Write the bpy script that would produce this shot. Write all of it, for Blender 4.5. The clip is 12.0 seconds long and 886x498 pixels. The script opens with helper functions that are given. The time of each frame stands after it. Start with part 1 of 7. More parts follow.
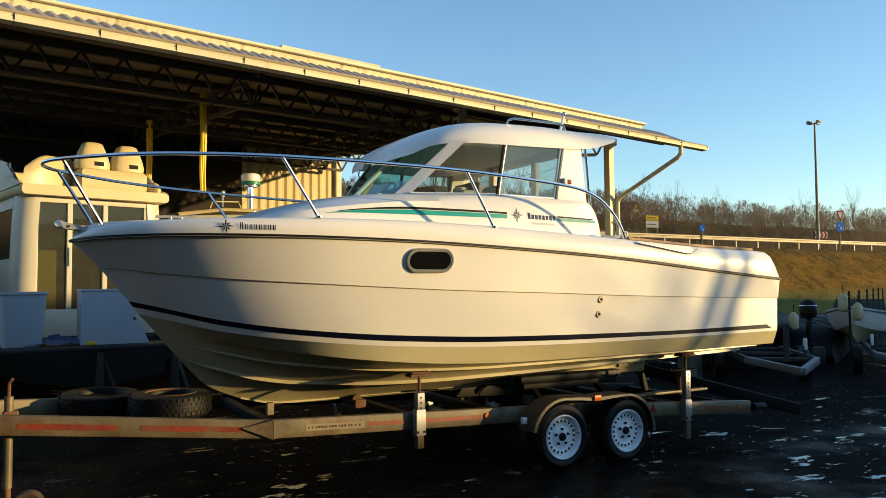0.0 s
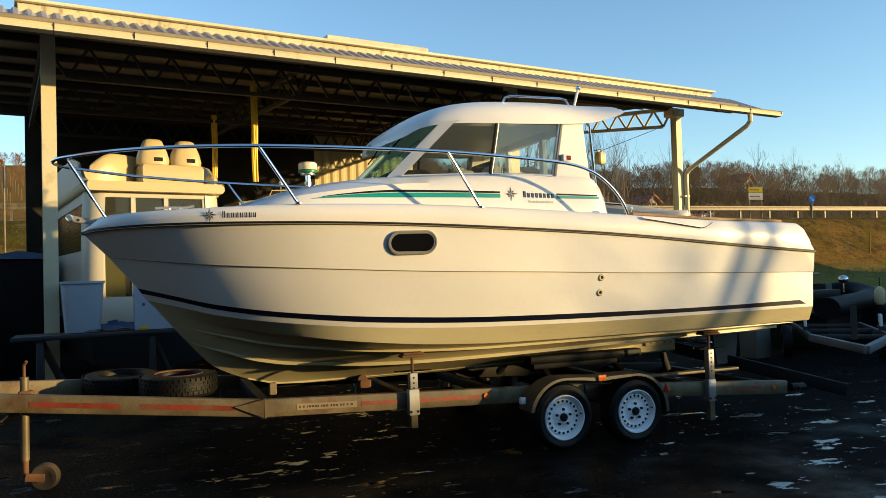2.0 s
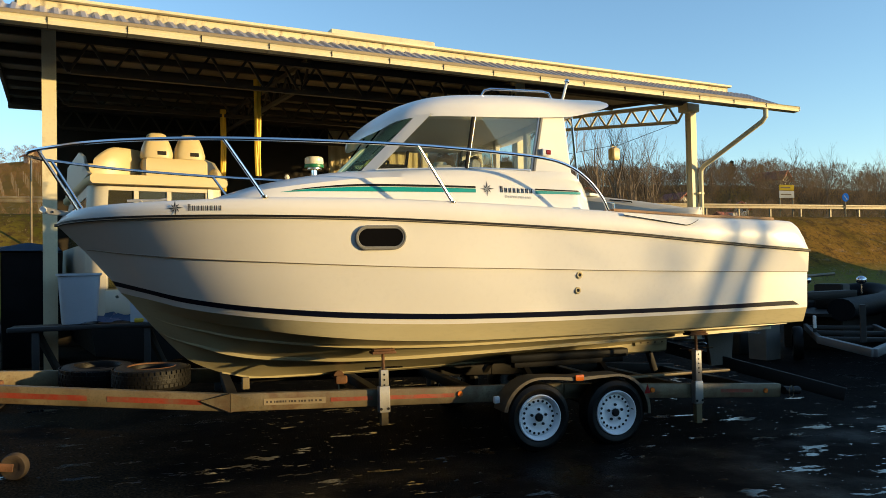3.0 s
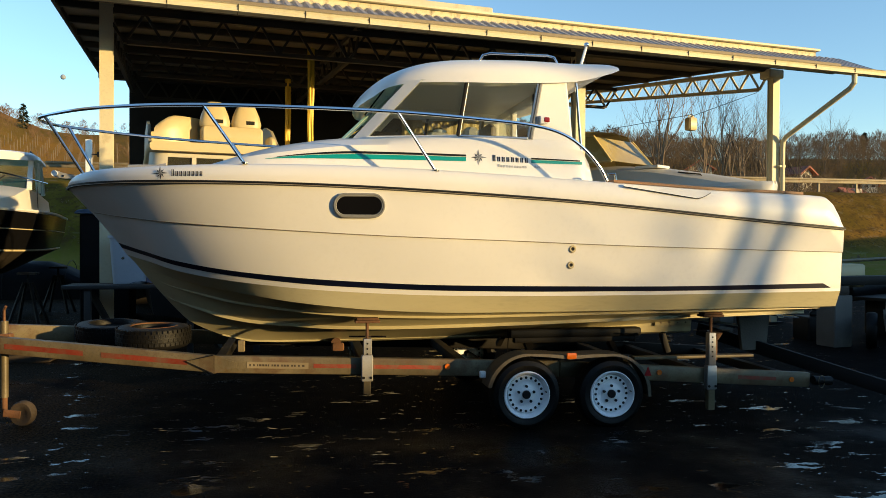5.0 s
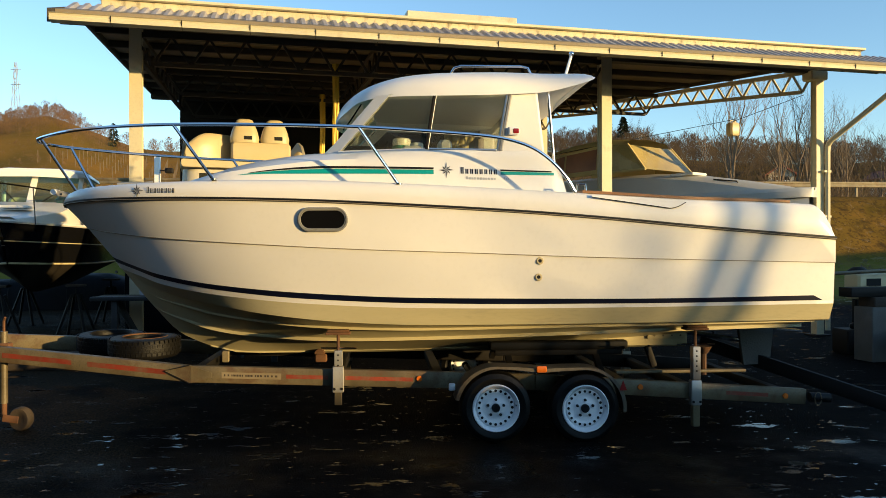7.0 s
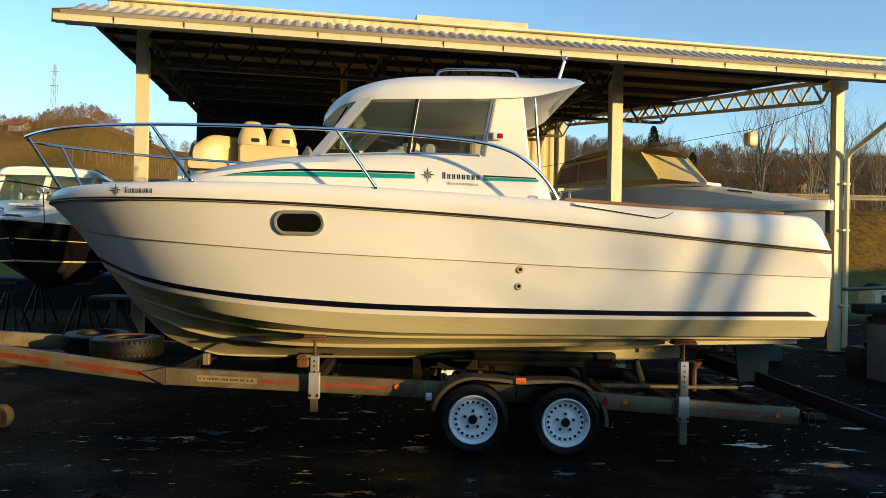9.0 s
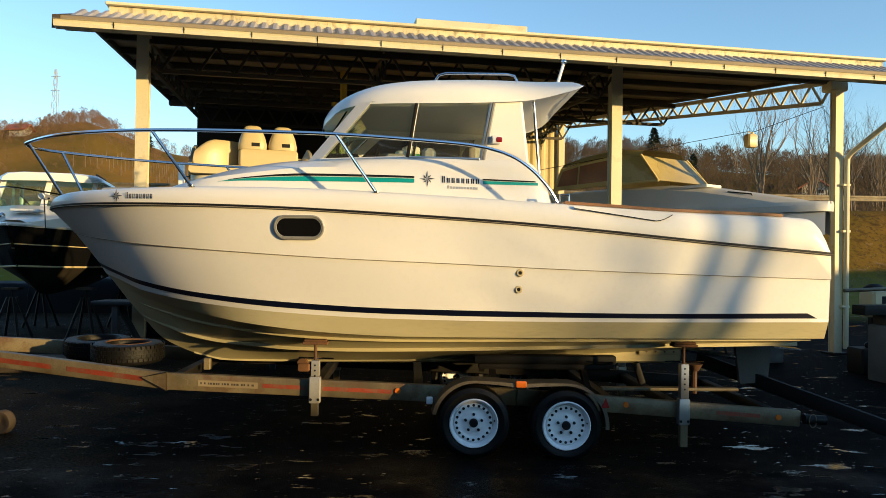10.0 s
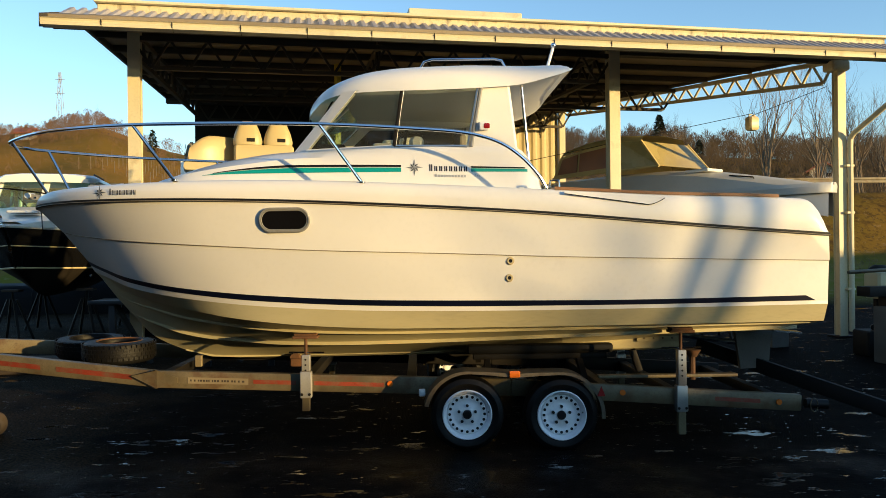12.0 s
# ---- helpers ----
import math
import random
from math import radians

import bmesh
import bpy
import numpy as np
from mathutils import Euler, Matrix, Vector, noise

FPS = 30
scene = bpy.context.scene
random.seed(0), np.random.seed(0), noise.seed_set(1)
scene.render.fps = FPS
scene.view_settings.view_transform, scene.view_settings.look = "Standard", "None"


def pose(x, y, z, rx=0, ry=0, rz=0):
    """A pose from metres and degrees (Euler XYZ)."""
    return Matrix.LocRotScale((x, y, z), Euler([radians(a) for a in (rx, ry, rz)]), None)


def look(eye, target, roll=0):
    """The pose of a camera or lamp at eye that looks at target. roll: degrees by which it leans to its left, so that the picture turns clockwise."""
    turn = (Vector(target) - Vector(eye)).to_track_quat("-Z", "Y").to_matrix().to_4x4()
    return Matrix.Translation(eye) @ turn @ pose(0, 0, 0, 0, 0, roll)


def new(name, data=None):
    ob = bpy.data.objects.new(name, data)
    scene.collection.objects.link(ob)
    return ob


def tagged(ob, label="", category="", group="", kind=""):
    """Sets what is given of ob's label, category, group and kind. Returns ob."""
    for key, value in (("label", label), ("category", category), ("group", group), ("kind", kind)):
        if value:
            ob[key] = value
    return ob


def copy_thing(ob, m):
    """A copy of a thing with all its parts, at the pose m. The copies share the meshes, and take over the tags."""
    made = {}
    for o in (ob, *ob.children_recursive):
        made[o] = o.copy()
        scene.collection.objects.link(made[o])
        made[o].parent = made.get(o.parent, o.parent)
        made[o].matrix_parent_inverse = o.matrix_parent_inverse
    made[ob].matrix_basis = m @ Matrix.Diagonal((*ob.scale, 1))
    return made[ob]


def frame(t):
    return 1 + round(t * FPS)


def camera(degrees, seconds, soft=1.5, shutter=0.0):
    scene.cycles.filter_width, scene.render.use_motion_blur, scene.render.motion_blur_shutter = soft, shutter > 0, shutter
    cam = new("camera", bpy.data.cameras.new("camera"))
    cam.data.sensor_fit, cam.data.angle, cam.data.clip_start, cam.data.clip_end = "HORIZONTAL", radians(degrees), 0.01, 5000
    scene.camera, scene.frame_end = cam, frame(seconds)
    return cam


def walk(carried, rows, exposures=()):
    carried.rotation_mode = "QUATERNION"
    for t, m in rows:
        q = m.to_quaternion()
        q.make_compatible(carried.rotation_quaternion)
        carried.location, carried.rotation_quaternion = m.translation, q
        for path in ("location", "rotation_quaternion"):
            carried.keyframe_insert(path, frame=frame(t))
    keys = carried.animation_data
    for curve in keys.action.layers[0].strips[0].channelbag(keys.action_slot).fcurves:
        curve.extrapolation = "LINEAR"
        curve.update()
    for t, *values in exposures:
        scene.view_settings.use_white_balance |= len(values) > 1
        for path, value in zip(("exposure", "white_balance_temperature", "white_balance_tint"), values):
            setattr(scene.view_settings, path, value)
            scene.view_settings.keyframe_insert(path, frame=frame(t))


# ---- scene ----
cam = camera(60.8, 12.0, 0.75)
EXPOSURE = 1.3
PATH = [
    (0, (-0.206, -0.04, 1.595), (0.781, 1.697, 1.693), -0.4),
    (0.5, (-0.003, -0.231, 1.588), (0.95, 1.526, 1.648), -0.4),
    (1, (0.226, -0.317, 1.558), (1.102, 1.479, 1.638), -1.3),
    (1.5, (0.459, -0.418, 1.579), (1.232, 1.425, 1.654), -0.8),
    (2, (0.664, -0.48, 1.576), (1.391, 1.382, 1.63), -1.7),
    (2.5, (0.914, -0.558, 1.565), (1.603, 1.318, 1.636), -0.8),
    (3, (1.158, -0.55, 1.561), (1.804, 1.342, 1.607), -1.1),
    (3.2, (1.27, -0.537, 1.549), (1.87, 1.371, 1.589), -0.7),
    (4.8, (2.055, -0.704, 1.538), (2.453, 1.256, 1.525), 0.2),
    (5, (2.156, -0.672, 1.546), (2.52, 1.294, 1.518), 0.3),
    (5.5, (2.4, -0.665, 1.567), (2.699, 1.313, 1.585), 0.8),
    (6, (2.611, -0.684, 1.574), (2.85, 1.301, 1.61), -0.3),
    (6.5, (2.867, -0.81, 1.569), (3.045, 1.182, 1.571), 1.0),
    (7, (3.024, -0.811, 1.568), (3.185, 1.182, 1.566), -0.1),
    (7.2, (3.099, -0.772, 1.565), (3.247, 1.222, 1.584), 0.8),
    (8.8, (3.408, -0.703, 1.579), (3.486, 1.295, 1.587), 1.2),
    (9, (3.421, -0.706, 1.573), (3.506, 1.292, 1.587), 1.1),
    (9.5, (3.424, -0.709, 1.582), (3.504, 1.289, 1.597), 0.9),
    (10, (3.43, -0.717, 1.582), (3.512, 1.281, 1.603), 0.8),
    (10.5, (3.425, -0.717, 1.576), (3.507, 1.281, 1.591), 0.6),
    (11, (3.441, -0.714, 1.583), (3.515, 1.284, 1.6), 0.7),
    (11.5, (3.433, -0.661, 1.563), (3.534, 1.337, 1.581), 0.1),
    (12, (3.58, -0.618, 1.554), (3.641, 1.381, 1.557), -0.6),
]
walk(cam, [(t, look(eye, target, roll)) for t, eye, target, roll in PATH], [(0, EXPOSURE), (12, EXPOSURE)])

# ---- light ----
SUN_TO = Vector((0.79, -0.61, 0.0)).normalized()
SUN_EL = radians(5.6)
sun_dir = Vector((SUN_TO.x * math.cos(SUN_EL), SUN_TO.y * math.cos(SUN_EL), math.sin(SUN_EL)))
sun = new("sun", bpy.data.lights.new("sun", "SUN"))
sun.data.energy, sun.data.angle, sun.data.color = 3.0, radians(0.55), (1.0, 0.70, 0.30)
sun.matrix_world = look((0, 0, 30), Vector((0, 0, 30)) - sun_dir)
world = bpy.data.worlds.new("world")
scene.world = world
world.use_nodes = True
wn = world.node_tree.nodes
sky = wn.new("ShaderNodeTexSky")
sky.sky_type, sky.sun_disc = "NISHITA", False
sky.sun_elevation, sky.sun_rotation = SUN_EL, math.atan2(SUN_TO.x, SUN_TO.y)
sky.air_density, sky.dust_density, sky.ozone_density = 0.95, 0.05, 2.4
world.node_tree.links.new(sky.outputs[0], wn["Background"].inputs[0])
wn["Background"].inputs[1].default_value = 0.162


# ---- materials ----
def mat(name, col, rough=0.5, metal=0.0, var=0.12, scale=6.0, fine=0.06, bump=0.0, bscale=60.0, coat=0.0,
        dirt=None, dirt_amt=0.0, dirt_scale=2.0, transmission=0.0, stretch=None, rvar=0.1, rand=0.0, spec=0.5):
    """A procedural surface: colour varied at two scales, optional dirt of its own shape, fine relief."""
    m = bpy.data.materials.new(name)
    m.use_nodes = True
    nt = m.node_tree
    n, l = nt.nodes, nt.links
    b = n["Principled BSDF"]
    tc = n.new("ShaderNodeTexCoord")
    vec = tc.outputs["Object"]
    if stretch:
        mp = n.new("ShaderNodeMapping")
        mp.inputs["Scale"].default_value = stretch
        l.new(vec, mp.inputs["Vector"])
        vec = mp.outputs[0]
    big = n.new("ShaderNodeTexNoise")
    big.inputs["Scale"].default_value, big.inputs["Detail"].default_value = scale * 0.25, 4
    small = n.new("ShaderNodeTexNoise")
    small.inputs["Scale"].default_value, small.inputs["Detail"].default_value = scale * 8, 3
    l.new(vec, big.inputs["Vector"])
    l.new(vec, small.inputs["Vector"])

    def mix(a, bcol, fac, mode="MIX"):
        x = n.new("ShaderNodeMix")
        x.data_type, x.blend_type = "RGBA", mode
        for sock, v in ((x.inputs[0], fac), (x.inputs[6], a), (x.inputs[7], bcol)):
            if isinstance(v, (tuple, list)):
                sock.default_value = (*v[:3], 1)
            elif isinstance(v, float):
                sock.default_value = v
            else:
                l.new(v, sock)
        return x.outputs[2]

    def ramp(v, lo, hi):
        r = n.new("ShaderNodeMapRange")
        r.inputs[1].default_value, r.inputs[2].default_value = lo, hi
        l.new(v, r.inputs[0])
        return r.outputs[0]

    dark = tuple(c * (1 - var * 2) for c in col)
    lite = tuple(min(1, c * (1 + var)) for c in col)
    c = mix(dark, lite, ramp(big.outputs[0], 0.3, 0.7))
    c = mix(c, tuple(x * (1 - fine * 4) for x in col), ramp(small.outputs[0], 0.5, 0.95))
    if dirt:
        dn = n.new("ShaderNodeTexNoise")
        dn.inputs["Scale"].default_value, dn.inputs["Detail"].default_value, dn.inputs["Roughness"].default_value = dirt_scale, 7, 0.65
        l.new(vec, dn.inputs["Vector"])
        c = mix(c, dirt, ramp(dn.outputs[0], 0.62 - dirt_amt * 0.4, 0.78 - dirt_amt * 0.2))
    if rand:
        oi = n.new("ShaderNodeObjectInfo")
        c = mix(c, tuple(x * 0.45 for x in col), ramp(oi.outputs["Random"], 1.0 - rand, 1.6))
    l.new(c, b.inputs["Base Color"])
    rr = n.new("ShaderNodeMapRange")
    rr.inputs[3].default_value, rr.inputs[4].default_value = max(0.02, rough - rvar), min(1, rough + rvar)
    l.new(big.outputs[0], rr.inputs[0])
    l.new(rr.outputs[0], b.inputs["Roughness"])
    b.inputs["Metallic"].default_value = metal
    b.inputs["Specular IOR Level"].default_value = spec
    b.inputs["Coat Weight"].default_value = coat
    b.inputs["Transmission Weight"].default_value = transmission
    if bump:
        bn = n.new("ShaderNodeTexNoise")
        bn.inputs["Scale"].default_value, bn.inputs["Detail"].default_value = bscale, 5
        l.new(vec, bn.inputs["Vector"])
        bp = n.new("ShaderNodeBump")
        bp.inputs["Strength"].default_value, bp.inputs["Distance"].default_value = bump, 0.01
        l.new(bn.outputs[0], bp.inputs["Height"])
        l.new(bp.outputs[0], b.inputs["Normal"])
    return m


def glass_mat(name, tint=(0.75, 0.85, 0.82), rough=0.01, veil=0.06, ior=1.5):
    """Thin glazing: clear through, with a mirror of the surroundings by Fresnel."""
    m = bpy.data.materials.new(name)
    m.use_nodes = True
    nt = m.node_tree
    n, l = nt.nodes, nt.links
    n.remove(n["Principled BSDF"])
    tr, gl, lw, mx = n.new("ShaderNodeBsdfTransparent"), n.new("ShaderNodeBsdfGlossy"), n.new("ShaderNodeLayerWeight"), n.new("ShaderNodeMixShader")
    tr.inputs[0].default_value = (*tint, 1)
    gl.inputs["Roughness"].default_value = rough
    f0 = ((ior - 1) / (ior + 1)) ** 2
    pw, ma = n.new("ShaderNodeMath"), n.new("ShaderNodeMath")
    pw.operation, ma.operation = "POWER", "MULTIPLY_ADD"
    pw.inputs[1].default_value = 4.0
    ma.inputs[1].default_value, ma.inputs[2].default_value = 1 - f0, f0
    l.new(lw.outputs["Facing"], pw.inputs[0])
    l.new(pw.outputs[0], ma.inputs[0])
    l.new(ma.outputs[0], mx.inputs[0])
    l.new(tr.outputs[0], mx.inputs[1])
    l.new(gl.outputs[0], mx.inputs[2])
    # a share of grey diffuse is mixed over the clear pane
    df, mx2 = n.new("ShaderNodeBsdfDiffuse"), n.new("ShaderNodeMixShader")
    df.inputs[0].default_value = (0.5, 0.5, 0.48, 1)
    mx2.inputs[0].default_value = veil
    l.new(mx.outputs[0], mx2.inputs[1])
    l.new(df.outputs[0], mx2.inputs[2])
    l.new(mx2.outputs[0], n["Material Output"].inputs[0])
    return m


SEAM = mat("seam_grey", (0.30, 0.25, 0.17), 0.6)
# moon tinted blue: the sky haze before it is put in the colour
MOON = mat("hazed_moon_rock", (0.27, 0.33, 0.40), 1.0, var=0.2)
GEL = mat("gelcoat_white", (0.82, 0.80, 0.75), 0.32, var=0.025, fine=0.012, coat=0.3, scale=3, rvar=0.06)
GELCREAM = mat("gelcoat_cream", (0.56, 0.46, 0.26), 0.4, var=0.04, fine=0.02, scale=3)
ANTIFOUL = mat("hull_bottom_paint", (0.49, 0.43, 0.25), 0.34, var=0.10, fine=0.04, scale=5, dirt=(0.33, 0.29, 0.2), dirt_amt=0.12, stretch=(0.35, 1, 1.5))
NAVY = mat("navy_stripe", (0.004, 0.006, 0.018), 0.35, var=0.1, spec=0.15)
TEAL = mat("teal_tape", (0.0, 0.30, 0.27), 0.35, var=0.05, fine=0.02)
BLACKR = mat("black_rubber", (0.010, 0.010, 0.010), 0.5, var=0.15, fine=0.05, spec=0.2)
GREYTXT = mat("grey_lettering", (0.42, 0.44, 0.45), 0.4)
STEEL = mat("polished_steel", (0.75, 0.75, 0.76), 0.14, metal=1.0, var=0.03, fine=0.01, rvar=0.05)
ALU = mat("aluminium", (0.62, 0.62, 0.62), 0.35, metal=1.0, var=0.05)
TEAK = mat("teak", (0.30, 0.13, 0.045), 0.5, var=0.2, fine=0.12, scale=4, stretch=(0.5, 8, 8), bump=0.2)
GLASS = glass_mat("window_glass", (0.88, 0.90, 0.86), veil=0.022)
GLASSD = glass_mat("tinted_glass", (0.30, 0.36, 0.32), veil=0.03)
DOORGLASS = glass_mat("door_glass", (0.55, 0.55, 0.30), 0.02, veil=0.05, ior=1.35)
CANOPYGLASS = mat("milky_olive_vinyl", (0.40, 0.32, 0.13), 0.25, var=0.18, fine=0.05, scale=4, coat=0.3)
SCREENGLASS = glass_mat("screen_glass", (0.66, 0.93, 0.86), veil=0.05)
GREENGLASS = glass_mat("green_glass", (0.84, 0.95, 0.90), veil=0.03)
DARKIN = mat("dark_lining", (0.016, 0.016, 0.016), 0.7, spec=0.2)
LINER = mat("cabin_liner", (0.55, 0.53, 0.48), 0.6, var=0.06)
FABRIC = mat("seat_fabric", (0.25, 0.22, 0.18), 0.85, var=0.15, bump=0.2)
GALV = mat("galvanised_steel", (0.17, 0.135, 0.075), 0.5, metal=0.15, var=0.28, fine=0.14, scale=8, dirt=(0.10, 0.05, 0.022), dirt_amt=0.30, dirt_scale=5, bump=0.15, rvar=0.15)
GALVN = mat("galvanised_bright", (0.40, 0.39, 0.36), 0.4, metal=0.5, var=0.1, fine=0.06, scale=10)
# mudguard steel darker than GALV: hull shade in the colour, plus dirt
GUARD = mat("shaded_mudguard_steel", (0.085, 0.068, 0.042), 0.55, metal=0.1, var=0.28, fine=0.14, scale=8, dirt=(0.04, 0.025, 0.014), dirt_amt=0.35, dirt_scale=6, bump=0.15)
REDP = mat("faded_red_paint", (0.23, 0.032, 0.012), 0.55, var=0.2, fine=0.1, scale=10, dirt=(0.15, 0.09, 0.05), dirt_amt=0.40, dirt_scale=9)
RUST = mat("rusty_steel", (0.15, 0.065, 0.026), 0.8, var=0.3, fine=0.15, scale=14, bump=0.4)
TYRE = mat("tyre_rubber", (0.003, 0.0027, 0.0024), 0.55, var=0.2, fine=0.1, bump=0.3, spec=0.25)
RIM = mat("white_rim_paint", (0.93, 0.93, 0.93), 0.35, var=0.03, fine=0.03, scale=12)
ORANGE = mat("orange_lens", (0.62, 0.14, 0.015), 0.25, var=0.06)
SIGNW = mat("sign_white", (0.22, 0.24, 0.27), 0.9, spec=0.03)
SIGNR = mat("sign_red", (0.14, 0.015, 0.015), 0.9, spec=0.03)
REDL = mat("red_lens", (0.28, 0.012, 0.012), 0.2)
WHITEP = mat("white_plastic", (0.78, 0.78, 0.76), 0.4, var=0.04)
CREAMP = mat("shed_cream_paint", (0.62, 0.55, 0.36), 0.5, var=0.07, fine=0.05, scale=4, dirt=(0.38, 0.31, 0.18), dirt_amt=0.12, dirt_scale=3)
ROOFSHEET = mat("grey_roof_sheet", (0.36, 0.34, 0.35), 0.5, var=0.12, fine=0.08, scale=4, dirt=(0.22, 0.21, 0.2), dirt_amt=0.2)
# trusses and roof underside darkened: shade below the roof put in colour
SOFFIT = mat("shaded_shed_steel", (0.055, 0.043, 0.027), 0.7, var=0.15, fine=0.06)
ROOFUNDER = mat("shaded_roof_underside", (0.22, 0.17, 0.10), 0.7, var=0.15, fine=0.06, scale=3)
DARKWALL = mat("shaded_dark_sheet", (0.03, 0.024, 0.017), 0.8, var=0.2, spec=0.2)
TRESTLE = mat("grey_trestle_paint", (0.022, 0.021, 0.02), 0.6, var=0.2)
PYLON = mat("pylon_steel", (0.27, 0.29, 0.32), 0.7)
WALLP = mat("shed_wall_sheet", (0.50, 0.41, 0.21), 0.55, var=0.1, fine=0.05, scale=3)
GREYTR = mat("grey_trailer_steel", (0.13, 0.14, 0.15), 0.5, metal=0.2, var=0.2, fine=0.08, scale=8)
# also used for galvanised trailer steel that lies in the hull's shade
DARKST = mat("dark_and_shaded_steel", (0.014, 0.012, 0.010), 0.6, var=0.2, spec=0.2)
CONC = mat("concrete", (0.12, 0.11, 0.095), 0.85, var=0.15, fine=0.1, scale=8, bump=0.4, dirt=(0.16, 0.15, 0.13), dirt_amt=0.2)
WOODB = mat("weathered_timber", (0.06, 0.042, 0.026), 0.8, var=0.25, fine=0.15, scale=5, stretch=(0.6, 6, 6), bump=0.4)
STICKER = mat("aged_sticker", (0.21, 0.165, 0.095), 0.6, var=0.1, dirt=(0.2, 0.15, 0.09), dirt_amt=0.3, dirt_scale=20)
# white lockers and bin: the bluish shade on them is in this colour
LOCKERP = mat("white_plastic_in_shade", (0.44, 0.48, 0.53), 0.45, var=0.05, fine=0.03)
# flybridge gelcoat: cream, darkened to stand in for dimmer shade
GELDIM = mat("dimmed_cream_gelcoat", (0.55, 0.51, 0.41), 0.4, var=0.05, fine=0.02, scale=3)
BANDP = mat("weathered_cream_band", (0.60, 0.52, 0.33), 0.6, var=0.1, fine=0.08, scale=5, dirt=(0.07, 0.055, 0.035), dirt_amt=0.22, dirt_scale=9, stretch=(1, 1, 0.5))
BLACKH = mat("black_gelcoat", (0.006, 0.006, 0.007), 0.22, var=0.1, spec=0.12)
FRAMEG = mat("grey_frame", (0.24, 0.24, 0.23), 0.35, var=0.06)
# canvas and amber vinyl brightened: sun through the cloth put in base colour
CANVAS = mat("olive_canvas", (0.62, 0.50, 0.22), 0.85, var=0.12, fine=0.06, bump=0.3)
VINYL = mat("amber_vinyl", (0.36, 0.14, 0.04), 0.3, var=0.25, fine=0.05, scale=5, coat=0.3)
TARPD = mat("dark_tarp", (0.006, 0.0065, 0.008), 0.6, var=0.3, bump=0.4, bscale=12, spec=0.1)
PALEDECK = mat("pale_grey_deck", (0.56, 0.55, 0.52), 0.45, var=0.07, fine=0.03, scale=3)
GREYDECK = mat("grey_deck_cover", (0.30, 0.30, 0.28), 0.6, var=0.1)
BLUEC = mat("blue_tarp", (0.05, 0.12, 0.24), 0.6, var=0.2, bump=0.5)
YELLOW = mat("yellow_strap", (0.75, 0.48, 0.03), 0.5, var=0.08)
SIGNB = mat("sign_blue", (0.01, 0.08, 0.38), 0.9, spec=0.03)
SIGNY = mat("sign_yellow", (0.22, 0.17, 0.02), 0.9, spec=0.03)
SIGNG = mat("sign_green", (0.02, 0.22, 0.12), 0.4)
BARK = mat("bark", (0.16, 0.115, 0.075), 0.9, var=0.25, fine=0.2, scale=6, bump=0.6)
TWIG = mat("twigs", (0.052, 0.034, 0.019), 0.9, var=0.25)
TWIGL = mat("pale_twigs", (0.16, 0.115, 0.07), 0.9, var=0.2)
SCRUB = mat("russet_scrub", (0.17, 0.095, 0.045), 0.9, var=0.25)
CONIF = mat("conifer_needles", (0.02, 0.035, 0.015), 0.8, var=0.3)
ASPH = mat("road_asphalt", (0.06, 0.06, 0.06), 0.8, var=0.15)
ROOFTILE = mat("red_roof_tiles", (0.28, 0.09, 0.05), 0.8, var=0.2)
PLASTER = mat("house_plaster", (0.48, 0.43, 0.34), 0.8, var=0.06)


